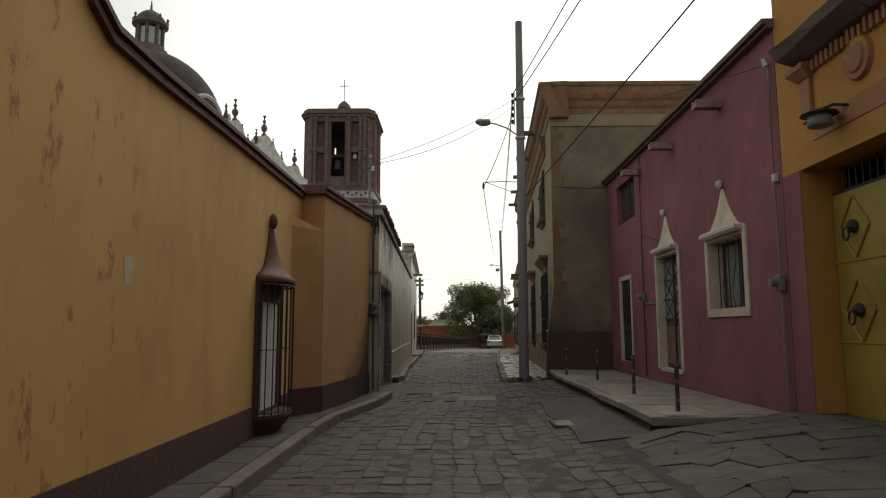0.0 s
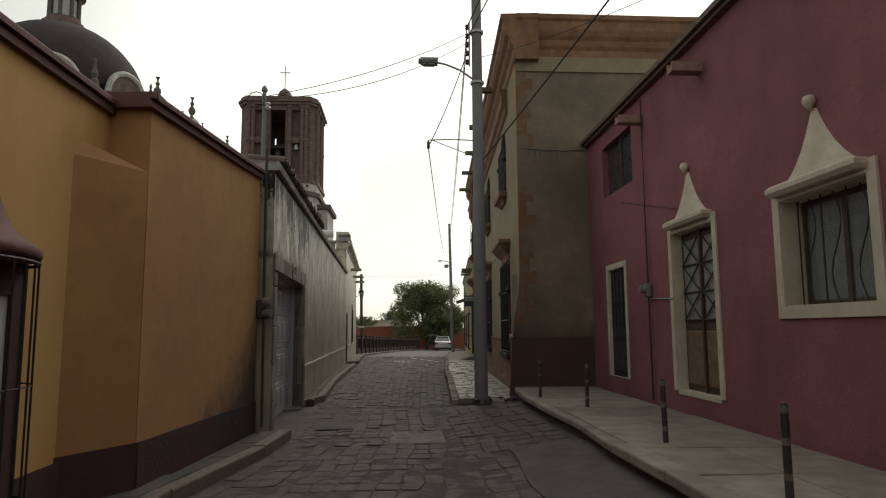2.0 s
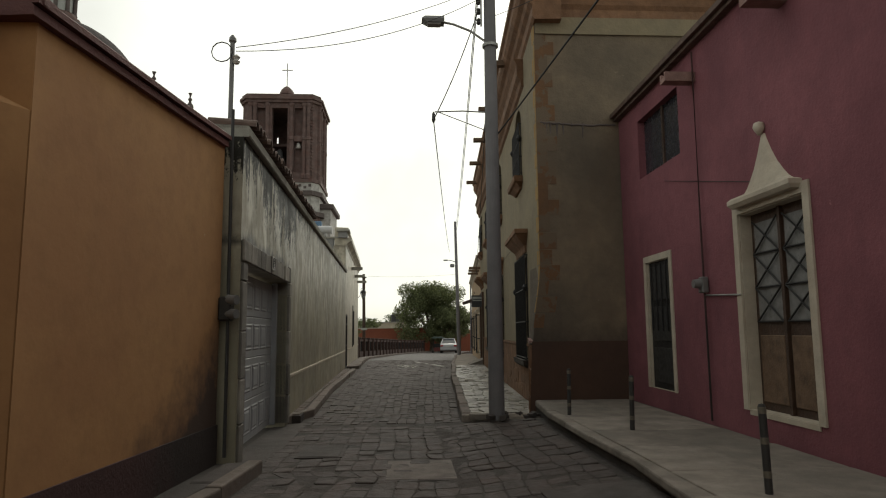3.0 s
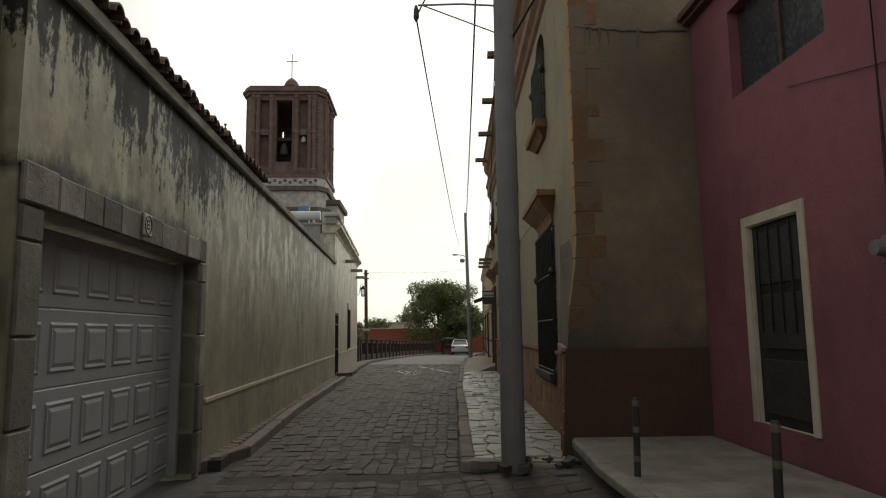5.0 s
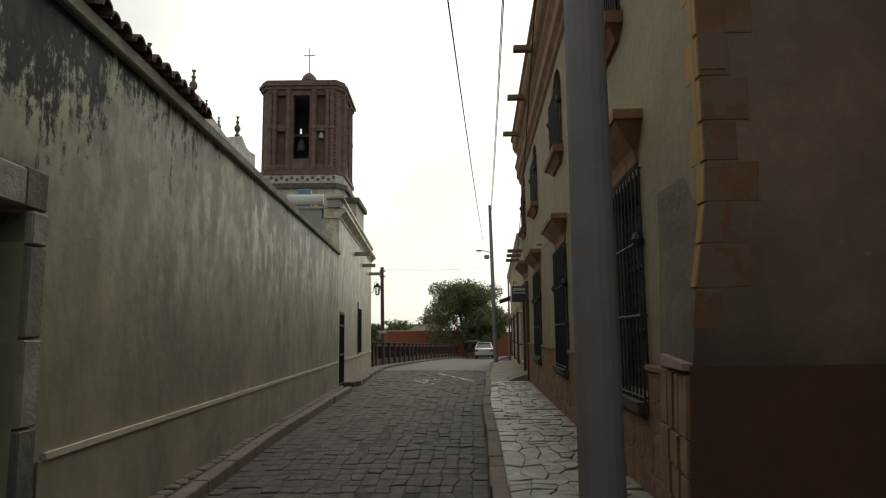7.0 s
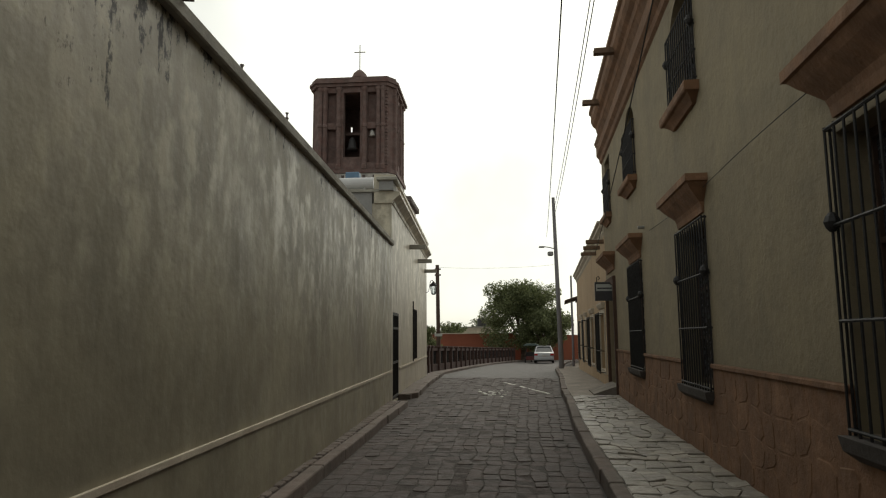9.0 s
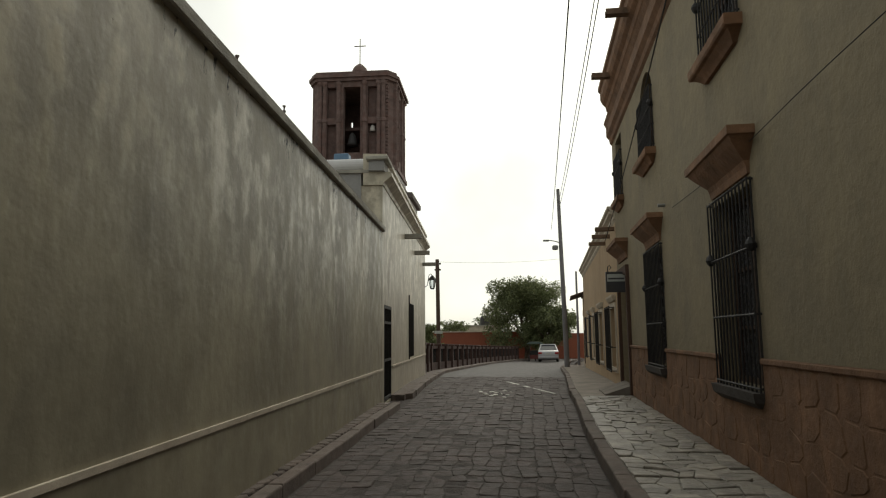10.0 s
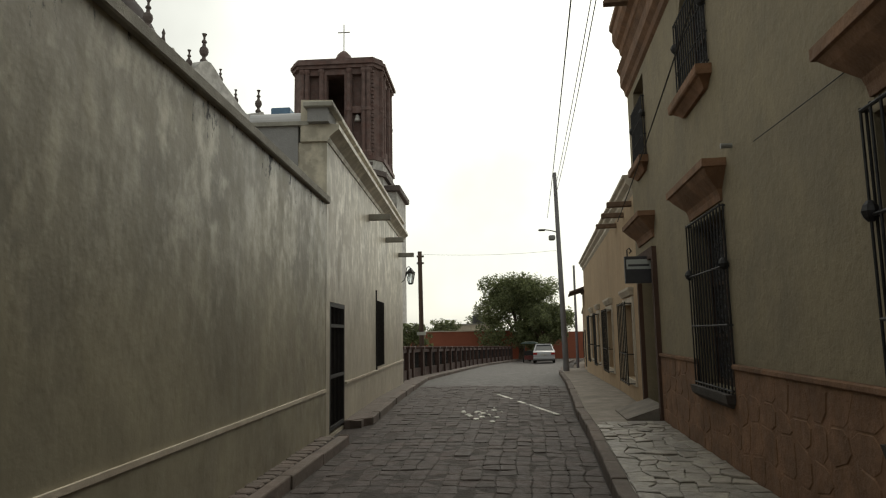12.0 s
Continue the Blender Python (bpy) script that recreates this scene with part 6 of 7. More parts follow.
part("front_wall", pierced(-4.2, 4.2, 22.0, 33.0, -0.01, 1.1, belfry_holes(0)), CHURCH_STONE, church).matrix_basis = pose(0, 0, 0, 0, 0, 90) @ pose(0, 0, 0)
part("side_wall", pierced(1.0, 9.2, 22.0, 33.0, 4.6, 5.6, [(3.9, 6.3, 23.6, 31.9), (1.8, 2.9, 23, 31.5), (7.3, 8.4, 23, 31.5)]), CHURCH_STONE, church)
part("side_wall", pierced(1.0, 9.2, 22.0, 33.0, -5.6, -4.6, []), CHURCH_STONE, church)
part("rear_wall", pierced(-4.6, 4.6, 22.0, 33.0, 9.2, 10.0, [(1.9, 2.25, 29.2, 30.4)]), CHURCH_STONE, church).matrix_basis = pose(0, 0, 0, 0, 0, 90)
for x0, x1, y0, y1 in ((-5.6, -4.2, -0.01, 1.0), (4.2, 5.6, 0.0, 1.0)):
    bm = bmesh.new()
    s = 1 if x0 > 0 else -1
    prism(bm, [(s * 4.1, 0.0), (s * 4.6, 0.0), (s * 5.6, 1.2), (s * 4.1, 1.2)], 22.0, 33.0)
    part("chamfer", bm, CHURCH_STONE, church)
for x in (-4.25, -3.65, -1.75, 1.75, 3.65, 4.25):
    part("column", lathe(bmesh.new(), [(0.42, 22.0), (0.42, 22.5), (0.3, 22.7), (0.3, 27.3), (0.4, 27.4), (0.4, 27.7), (0.3, 27.8), (0.28, 31.9), (0.42, 32.2), (0.42, 32.5)], (x, -0.12, 0), 10), CHURCH_STONE, church)
for y in (1.4, 3.2, 6.9, 8.9):
    part("column", lathe(bmesh.new(), [(0.4, 22.0), (0.3, 22.6), (0.3, 27.3), (0.38, 27.5), (0.3, 27.8), (0.28, 31.9), (0.42, 32.4)], (5.62, y, 0), 10), CHURCH_STONE, church)


def tower_ring(z0, z1, grow, material, name, label=""):
    g = grow
    bm = bmesh.new()
    prism(bm, [(-4.7 - g * 0.5, -g), (4.7 + g * 0.5, -g), (5.6 + g, 1.1), (5.6 + g, 10 + g), (-5.6 - g, 10 + g), (-5.6 - g, 1.1)], z0, z1)
    part(name, bm, material, church, label)


tower_ring(32.6, 33.0, 0.35, CHURCH_STONE, "cornice")
tower_ring(33.0, 33.35, 0.6, CHURCH_STONE, "cornice")
tower_ring(33.35, 33.8, 0.25, CHURCH_STONE, "parapet")
tower_ring(21.5, 22.0, 0.4, CHURCH_STONE, "base_moulding")
tower_ring(20.3, 21.5, 0.2, CHURCH_WHITE, "patterned_band", "white band with dark pattern")
tower_ring(19.7, 20.3, 0.7, CHURCH_DARK, "base_moulding")
tower_ring(17.5, 19.7, 0.25, CHURCH_WHITE, "base_wall", "weathered white base")
tower_ring(16.9, 17.5, 0.9, CHURCH_DARK, "base_moulding")
tower_ring(-1.2, 16.9, 0.3, CHURCH_STONE, "shaft")
for k in range(14):
    x = -4.6 + 9.2 * k / 13
    part("pattern_mark", boxed(x - 0.2, x + 0.2, -0.26, -0.2, 20.65 + 0.25 * (k % 2), 21.0 + 0.25 * (k % 2)), CHURCH_DARK, church)
part("floor_slab", boxed(-4.6, 4.6, 3.2, 9.2, 27.3, 27.7), CHURCH_STONE, church)
for s in (-1, 1):
    part("niche_back", boxed(s * 2.75 - 0.8, s * 2.75 + 0.8, 0.75, 0.95, 22.5, 32.5), CHURCH_STONE, church)
part("annex", boxed(3.0, 7.4, 2.2, 11.0, -1.2, 18.2), CHURCH_WHITE, church, "weathered pale annex")
part("annex_cornice", boxed(2.8, 7.9, 1.7, 11.3, 18.2, 18.9, bevel=0.1), CHURCH_DARK, church)
part("bell", lathe(bmesh.new(), [(0.75, 24.6), (0.62, 24.9), (0.5, 25.5), (0.42, 25.9), (0.15, 26.2)], (0, 0.5, 0), 14), IRON, church, "dark bronze bell", smooth=True)
part("bell", lathe(bmesh.new(), [(0.45, 26.3), (0.34, 26.6), (0.25, 26.95), (0.1, 27.1)], (2.75, 0.4, 0), 12), CHURCH_WHITE, church, "pale bell", smooth=True)
part("knob", lathe(bmesh.new(), [(1.1, 33.8), (1.0, 34.4), (1.2, 34.5), (1.15, 34.7), (0.9, 35.2), (0.5, 35.6), (0.2, 35.8)], (0.5, 2.6, 0), 10), CHURCH_STONE, church, "small stone cupola")
bm = bmesh.new()
rod(bm, (0.5, 2.6, 35.7), (0.5, 2.6, 39.2), 0.07, n=6)
rod(bm, (-0.3, 2.6, 38.2), (1.3, 2.6, 38.2), 0.07, n=6)
part("cross", bm, STEEL, church, "thin iron cross")
for i in range(24):
    for x, y in ((4.72, -0.05), (5.7, 1.25)):
        part("edge_block", boxed(x - 0.12, x + 0.16, y - 0.1, y + 0.2, 22.1 + 0.45 * i, 22.32 + 0.45 * i), CHURCH_STONE, church)

dome = thing("church_dome", "dark tiled church dome with lantern and pale ribs", "church dome", pose(-34.3, 72.0, 1.1))
R0 = 8.3
prof_d = [(R0 * math.cos(math.radians(a)), 23.2 + 8.4 * math.sin(math.radians(a))) for a in range(0, 80, 6)] + [(1.9, 31.5)]
part("shell", lathe(bmesh.new(), prof_d, (0, 0, 0), 40), DOME_TILE, dome, smooth=True)
part("drum", lathe(bmesh.new(), [(8.9, 15.0), (8.9, 22.2), (9.4, 22.5), (9.4, 22.9), (8.7, 23.1), (8.4, 23.3)], (0, 0, 0), 8), CHURCH_STONE, dome, "octagonal stone drum")
for k in range(8):
    a = math.pi / 8 + k * math.pi / 4
    m = pose(0, 0, 0, 0, 0, math.degrees(a) - 90)
    gable = part("dormer", extrude_y(bmesh.new(), [(-2.2, 17.0), (2.2, 17.0), (2.2, 22.4), (1.9, 23.6), (1.2, 24.6), (0.0, 25.1), (-1.2, 24.6), (-1.9, 23.6), (-2.2, 22.4)], 6.9, 8.8), CHURCH_STONE, dome, "arched stone dormer")
    gable.matrix_basis = m
    arch = [(2.3 * math.cos(math.radians(q)), 22.8 + 2.5 * math.sin(math.radians(q))) for q in range(0, 181, 15)]
    part("arch_moulding", tube(bmesh.new(), [(x, 8.85, z) for x, z in arch], 0.28, 6), CHURCH_WHITE, gable, "pale arch moulding")
    part("arch_window", boxed(-0.7, 0.7, 8.8, 8.86, 18.6, 23.6), DARK_PANE, gable)
    for j in range(3):
        part("window_bar", boxed(-0.7, 0.7, 8.86, 8.9, 20.4 + j, 20.5 + j), CHURCH_WHITE, gable)
for k in range(8):
    a = k * math.pi / 4
    part("corner_finial", lathe(bmesh.new(), [(0.5, 23.0), (0.4, 23.6), (0.2, 23.8), (0.34, 24.2), (0.2, 24.6), (0.1, 25.2), (0.16, 25.4), (0.02, 25.8)], (9.1 * math.cos(a), 9.1 * math.sin(a), 0), 8), CHURCH_DARK, dome)
part("lantern_base", lathe(bmesh.new(), [(2.0, 31.3), (2.0, 31.9), (1.7, 32.0), (1.6, 32.4)], (0, 0, 0), 16), CHURCH_STONE, dome)
for k in range(8):
    a = k * math.pi / 4 + 0.2
    part("lantern_column", lathe(bmesh.new(), [(0.26, 32.4), (0.2, 32.6), (0.2, 34.6), (0.28, 34.8)], (1.4 * math.cos(a), 1.4 * math.sin(a), 0), 8), CHURCH_DARK, dome)
    m = pose(0, 0, 0, 0, 0, math.degrees(a) + 22.5)
    part("lantern_pane", boxed(1.12, 1.16, -0.34, 0.34, 32.5, 34.5), SIGN_WHITE, dome, "pale lantern glazing").matrix_basis = m
    part("lantern_finial", lathe(bmesh.new(), [(0.18, 35.3), (0.1, 35.5), (0.18, 35.75), (0.02, 36.0)], (1.85 * math.cos(a), 1.85 * math.sin(a), 0), 6), CHURCH_DARK, dome)
part("lantern_cap", lathe(bmesh.new(), [(1.6, 34.7), (1.95, 34.9), (1.95, 35.3), (1.6, 35.4), (1.5, 35.8), (1.1, 36.3), (0.5, 36.7), (0.15, 36.9), (0.05, 38.0)], (0, 0, 0), 16), CHURCH_DARK, dome)

nave = thing("church_nave", "church nave with weathered white parapet", "church")
N0, N1 = (-20.9, 56.3), (-16.7, 76.0)
nave.matrix_world = along(*N0, *N1)
NL = math.dist(N0, N1)


def crest(v):
    y = v
    return 18.9 + 2.4 * math.exp(-((y - 10.2) / 1.9) ** 2) + 2.3 * math.exp(-((y - 4.5) / 1.5) ** 2) + 1.1 * math.exp(-((y - 17.4) / 0.8) ** 2) + 0.8 * math.exp(-((y - 13.0) / 1.6) ** 2)


part("wall", pierced(0, NL, -1.0, 17.0, -1.2, 0.0, top=crest, cuts=[0.5 * k for k in range(1, int(NL * 2))]), CHURCH_WHITE, nave)
part("body", boxed(-22, -1.2, 0.4, NL - 0.4, -1.0, 16.6), CHURCH_STONE, nave)


def finial(y, z, k):
    prof = [(0.34, 0), (0.34, 0.2), (0.2, 0.3), (0.16, 0.55), (0.34, 0.75), (0.42, 1.05), (0.36, 1.35), (0.18, 1.55), (0.14, 1.8), (0.26, 1.95), (0.2, 2.1), (0.1, 2.2), (0.1, 2.45), (0.24, 2.75), (0.02, 2.8)]
    part("finial", lathe(bmesh.new(), [(r * k, q * k) for r, q in prof], (-0.4, y, z - 0.05), 10), CHURCH_DARK, nave, "dark stone urn finial")


for y, k in ((4.5, 0.75), (10.2, 0.78), (17.4, 0.68), (1.5, 0.55), (5.9, 0.5), (7.0, 0.5), (8.6, 0.55), (12.2, 0.48), (14.2, 0.5), (3.0, 0.5)):
    finial(y, crest(y), k)

FENCE_STONE = solid("dark_rust_fence_stone", (0.07, 0.042, 0.036), 0.9, var=0.3, scale=3.0, bump=0.4)
# ---- fence, wall and houses at the street's end ----
fence = thing("railing_fence", "low rust stone fence with square pillars", "fence", kind="structure")
y = 47.2
spots = []
while y < 90:
    spots.append((lerp(FENCE, y), y))
    y += 1.9
for i, (x, y) in enumerate(spots):
    z = level(y) + 0.12
    pil = part("pillar", boxed(x - 0.2, x + 0.2, y - 0.2, y + 0.2, z - 0.3, z + 1.2, bevel=0.015), FENCE_STONE, fence, "square stone pillar")
    part("cap", boxed(x - 0.26, x + 0.26, y - 0.26, y + 0.26, z + 1.2, z + 1.32, bevel=0.02), FENCE_STONE, pil)
    if i + 1 < len(spots):
        x2, y2 = spots[i + 1]
        z2 = level(y2) + 0.12
        q = Vector((x2 - x, y2 - y)).normalized()
        nx, ny = -q.y * 0.12, q.x * 0.12
        part("plinth", prism(bmesh.new(), [(x + nx, y + ny), (x - nx, y - ny), (x2 - nx, y2 - ny), (x2 + nx, y2 + ny)], min(z, z2) - 0.3, lambda a, b: level(b) + 0.5), FENCE_STONE, fence)
        for j in range(1, 16):
            u = j / 16
            bx, by = x + (x2 - x) * u, y + (y2 - y) * u
            part("iron_bar", rod(bmesh.new(), (bx, by, level(by) + 0.5), (bx, by, level(by) + 1.19), 0.024, n=5), IRON, fence)
        part("top_beam", prism(bmesh.new(), [(x + nx, y + ny), (x - nx, y - ny), (x2 - nx, y2 - ny), (x2 + nx, y2 + ny)], lambda a, b: level(b) + 1.18, lambda a, b: level(b) + 1.32), FENCE_STONE, fence)
endwall = thing("end_wall", "long brick red wall across the street's end", "wall", kind="structure")
part("wall", boxed(-30, 3.2, 96.0, 96.4, -1.3, 1.95), RED_WALL, endwall)
part("wall", boxed(3.2, 30, 98.0, 98.4, -1.3, 1.75), RED_WALL, endwall)
part("coping", boxed(-30, 3.3, 95.9, 96.5, 1.95, 2.05), CREAM_TRIM, endwall)
far_house = thing("far_house", "small far pale house with roof tank", "house", pose(-2, 130, -1))
part("wall", boxed(-3.5, 3.0, 0, 6, 0, 4.1), PALE_WALL, far_house)
part("roof", boxed(-3.8, 3.3, -0.3, 6.3, 4.1, 4.3), COPING, far_house)
part("tank", lathe(bmesh.new(), [(0.8, 4.3), (0.8, 5.6), (0.4, 5.9)], (0.6, 2, 0), 10), BLACK, far_house)
for x in (-2.4, 0.4):
    part("window", boxed(x, x + 1.1, -0.04, 0.0, 1.2, 2.6), DARK_PANE, far_house)


# ---- trees ----
def tree(at, height, spread, trunk_r, seed, label, leaves=9000, leaf=0.16, low=0.12):
    rnd = random.Random(seed)
    ob = thing("tree", label, "tree", pose(*at))
    bm = bmesh.new()
    base = height * low
    tube(bm, [(0, 0, -0.3), (0.1, 0.05, base * 0.6), (0.05, 0.1, base + 0.4)], trunk_r, 9)
    tips = []
    for k in range(11):
        a = 2 * math.pi * k / 11 + rnd.uniform(-0.3, 0.3)
        e = rnd.uniform(0.25, 1.4)
        r = spread * rnd.uniform(0.5, 0.85)
        end = Vector((r * math.cos(a) * math.cos(e * 0.8), r * math.sin(a) * math.cos(e * 0.8), base + (height - base) * (0.22 + 0.6 * math.sin(e))))
        mid = Vector((end.x * 0.4, end.y * 0.4, base + (end.z - base) * 0.55))
        for p, q, r1, r2 in (((0.05, 0.1, base), mid, trunk_r * 0.5, trunk_r * 0.3), (mid, end, trunk_r * 0.3, trunk_r * 0.08)):
            rod(bm, p, q, r1, r2, 6)
        tips += [end, mid.lerp(end, 0.5)]
        for j in range(3):
            tip = end + Vector((rnd.uniform(-1, 1), rnd.uniform(-1, 1), rnd.uniform(-0.5, 0.8))) * spread * 0.25
            rod(bm, mid.lerp(end, 0.6), tip, trunk_r * 0.12, trunk_r * 0.04, 5)
            tips.append(tip)
    part("trunk", bm, BARK, ob, "grey brown trunk and limbs")
    clumps = [(t, rnd.uniform(0.13, 0.3) * spread) for t in tips]
    for _ in range(26):
        a, u = rnd.uniform(0, 2 * math.pi), rnd.uniform(0.2, 1.0) ** 0.5
        z = rnd.uniform(base * 0.9, height * 0.92)
        w = spread * (1.0 - 0.55 * abs((z - base) / (height - base) - 0.35) ** 1.3)
        clumps.append((Vector((w * u * math.cos(a), w * u * math.sin(a), z)), rnd.uniform(0.12, 0.25) * spread))
    verts, faces = [], []
    for i in range(leaves):
        c, r = clumps[rnd.randrange(len(clumps))]
        d = Vector((rnd.gauss(0, 1), rnd.gauss(0, 1), rnd.gauss(0, 0.8)))
        p = c + d.normalized() * r * rnd.uniform(0.45, 1.08)
        if p.z < base * 0.55 or p.z > height * 1.05:
            continue
        n1 = Vector((rnd.uniform(-1, 1), rnd.uniform(-1, 1), rnd.uniform(-1, 1))).normalized()
        n2 = n1.cross(Vector((rnd.uniform(-1, 1), rnd.uniform(-1, 1), rnd.uniform(-1, 1)))).normalized()
        s = leaf * rnd.uniform(0.6, 1.4)
        k = len(verts)
        verts += [p - n1 * s, p + n2 * s * 0.5, p + n1 * s, p - n2 * s * 0.5]
        faces.append((k, k + 1, k + 2, k + 3))
    me = bpy.data.meshes.new("crown")
    me.from_pydata([tuple(v) for v in verts], [], faces)
    me.materials.append(LEAF)
    cr = new("crown", me)
    cr.parent = ob
    return ob


tree((3.9, 92.8, -1.1), 8.7, 5.0, 0.35, 5, "broad dark green tree at the street's end", leaves=42000, leaf=0.12)
tree((6.3, 90.5, -1.1), 6.0, 3.0, 0.25, 6, "dark green tree beside the larger one", leaves=18000, leaf=0.12)
tree((-6.3, 84.0, -1.0), 4.0, 1.6, 0.14, 7, "small dark tree behind the fence", leaves=3500, leaf=0.12)
tree((-6.0, 122.0, -1.1), 5.2, 2.6, 0.2, 8, "small far tree beyond the wall", leaves=3000, leaf=0.16)
tree((-1.5, 150.0, -1.1), 6.5, 3.4, 0.2, 9, "small far tree beyond the wall", leaves=3000, leaf=0.2)

# ---- car and three wheeled taxi ----
car = thing("car", "white parked saloon car seen from behind", "car", pose(5.03, 76.5, level(76.5) + 0.02, 0, 0, -4))
W = 0.86
bm = bmesh.new()
side = [(0.0, 0.28), (0.02, 0.62), (0.1, 0.9), (0.35, 0.98), (1.0, 1.0), (2.9, 0.98), (3.6, 0.9), (4.2, 0.74), (4.35, 0.5), (4.3, 0.26), (3.9, 0.2), (0.4, 0.2)]
extrude_x(bm, side, -W, W)
bmesh.ops.bevel(bm, geom=list(bm.edges), offset=0.06, segments=2, affect="EDGES", profile=0.5)
body = part("body", bm, CAR_WHITE, car, "white painted body", smooth=True)
bm = bmesh.new()
lo = [(-0.8, 0.55), (0.8, 0.55), (0.8, 3.3), (-0.8, 3.3)]
hi = [(-0.6, 1.35), (0.6, 1.35), (0.6, 2.55), (-0.6, 2.55)]
a = [bm.verts.new((x, y, 0.97)) for x, y in lo]
b = [bm.verts.new((x, y, 1.44)) for x, y in hi]
for k in range(4):
    bm.faces.new((a[k], a[(k + 1) % 4], b[(k + 1) % 4], b[k]))
bm.faces.new(a[::-1]); bm.faces.new(b)
part("glasshouse", bm, CAR_GLASS, car, "tinted windows")
part("roof", boxed(-0.62, 0.62, 1.25, 2.62, 1.42, 1.5, bevel=0.035), CAR_WHITE, car)
for x in (-0.7, 0.7):
    part("pillar", rod(bmesh.new(), (x * 1.12, 0.5, 0.96), (x * 0.87, 1.32, 1.45), 0.07, 0.05, 6), CAR_WHITE, car)
    part("tail_light", boxed(x - 0.15, x + 0.15, -0.01, 0.12, 0.68, 0.84, bevel=0.02), TAIL_RED, car, "red tail light")
part("bumper", boxed(-0.85, 0.85, -0.06, 0.15, 0.3, 0.5, bevel=0.03), CAR_WHITE, car)
part("number_plate", boxed(-0.22, 0.22, -0.015, 0.01, 0.62, 0.75), CERAMIC, car)
for x in (-0.78, 0.78):
    for y in (0.85, 3.4):
        wheel = part("wheel", rod(bmesh.new(), (x - 0.09, y, 0.3), (x + 0.09, y, 0.3), 0.3, n=18), RUBBER, car, "black tyre")
        part("rim", rod(bmesh.new(), (x - 0.1, y, 0.3), (x + 0.1, y, 0.3), 0.18, n=12), STEEL, wheel)
taxi = thing("three_wheeled_taxi", "red three wheeled taxi with green canopy", "taxi", pose(4.1, 80.5, level(80.5), 0, 0, -4))
part("body", flat_hood(bmesh.new(), [(0.25, -0.4, 0.4, 0.02), (0.26, -0.45, 0.45, 1.3), (0.55, -0.45, 0.45, 1.35), (0.6, -0.4, 0.4, 1.3)], 1), TAXI_RED, taxi).matrix_basis = pose(0, 0, 0, 0, 0, 90)
part("canopy", flat_hood(bmesh.new(), [(1.6, -0.75, 0.75, 1.7), (1.66, -0.72, 0.72, 1.66), (1.78, -0.4, 0.4, 1.4)], 1), CANVAS_GREEN, taxi, "faded green canopy").matrix_basis = pose(0, -0.1, 0, 0, 0, 90)
for x in (-0.55, 0.55):
    for y in (0.05, 1.25):
        part("post", rod(bmesh.new(), (x * 0.8, y, 0.5), (x * 0.8, y, 1.62), 0.025, n=6), IRON, taxi)
    part("wheel", rod(bmesh.new(), (x - 0.05, 0.35, 0.25), (x + 0.05, 0.35, 0.25), 0.25, n=14), RUBBER, taxi)
part("wheel", rod(bmesh.new(), (-0.05, 1.9, 0.25), (0.05, 1.9, 0.25), 0.25, n=14), RUBBER, taxi)
part("fork", rod(bmesh.new(), (0, 1.9, 0.25), (0, 1.6, 1.0), 0.04, n=6), IRON, taxi)
part("seat", boxed(-0.4, 0.4, 0.2, 0.5, 0.58, 1.0, bevel=0.04), RUBBER, taxi, "dark seat back")

# ---- poles, lamps and cables ----
PX, PY = 2.05, 17.95
pole = thing("utility_pole", "tall grey utility pole with street lamp and insulators", "pole", pose(PX, PY, 0.1))
part("shaft", rod(bmesh.new(), (0, 0, -0.2), (0.0, 0, 9.85), 0.135, 0.095, 16), POLE_GREY, pole, smooth=False)
for z in (6.5, 7.6):
    part("strap", rod(bmesh.new(), (0, 0, z), (0, 0, z + 0.05), 0.142, 0.142, 16), STEEL, pole)
part("lamp_arm", tube(bmesh.new(), [(-0.1, 0, 6.62), (-0.35, 0, 6.8), (-0.65, 0, 6.92), (-0.85, 0, 6.96)], 0.022, 8), STEEL, pole)
lamp = part("lamp_head", flat_hood(bmesh.new(), [(0.0, -0.1, 0.1, 0.3), (0.06, -0.12, 0.12, 0.4), (0.12, -0.08, 0.08, 0.34)], -1), LAMP_GREY, pole, "grey street lamp head")
lamp.matrix_basis = pose(-0.82, 0, 6.92)
part("lamp_lens", boxed(-0.3, -0.06, -0.08, 0.08, -0.03, 0.0, bevel=0.01), CURTAIN, lamp)
rack = part("insulator_rack", boxed(-0.17, -0.14, -0.03, 0.03, 6.9, 7.85), STEEL, pole)
for k in range(5):
    part("insulator", lathe(bmesh.new(), [(0.02, 0), (0.045, 0.03), (0.03, 0.06), (0.045, 0.09), (0.02, 0.12)], (-0.2, 0, 6.92 + 0.19 * k), 8), BLACK, rack)
part("side_arm", tube(bmesh.new(), [(-0.05, 0, 5.3), (-0.5, 0, 5.32), (-1.0, 0, 5.3)], 0.012), STEEL, pole)
part("arm_brace", rod(bmesh.new(), (-0.05, 0, 4.95), (-0.95, 0, 5.3), 0.009, n=5), STEEL, pole)
part("drop_insulator", lathe(bmesh.new(), [(0.012, -0.2), (0.035, -0.15), (0.03, -0.05), (0.012, 0)], (-1.02, 0, 5.3), 7), BLACK, pole)

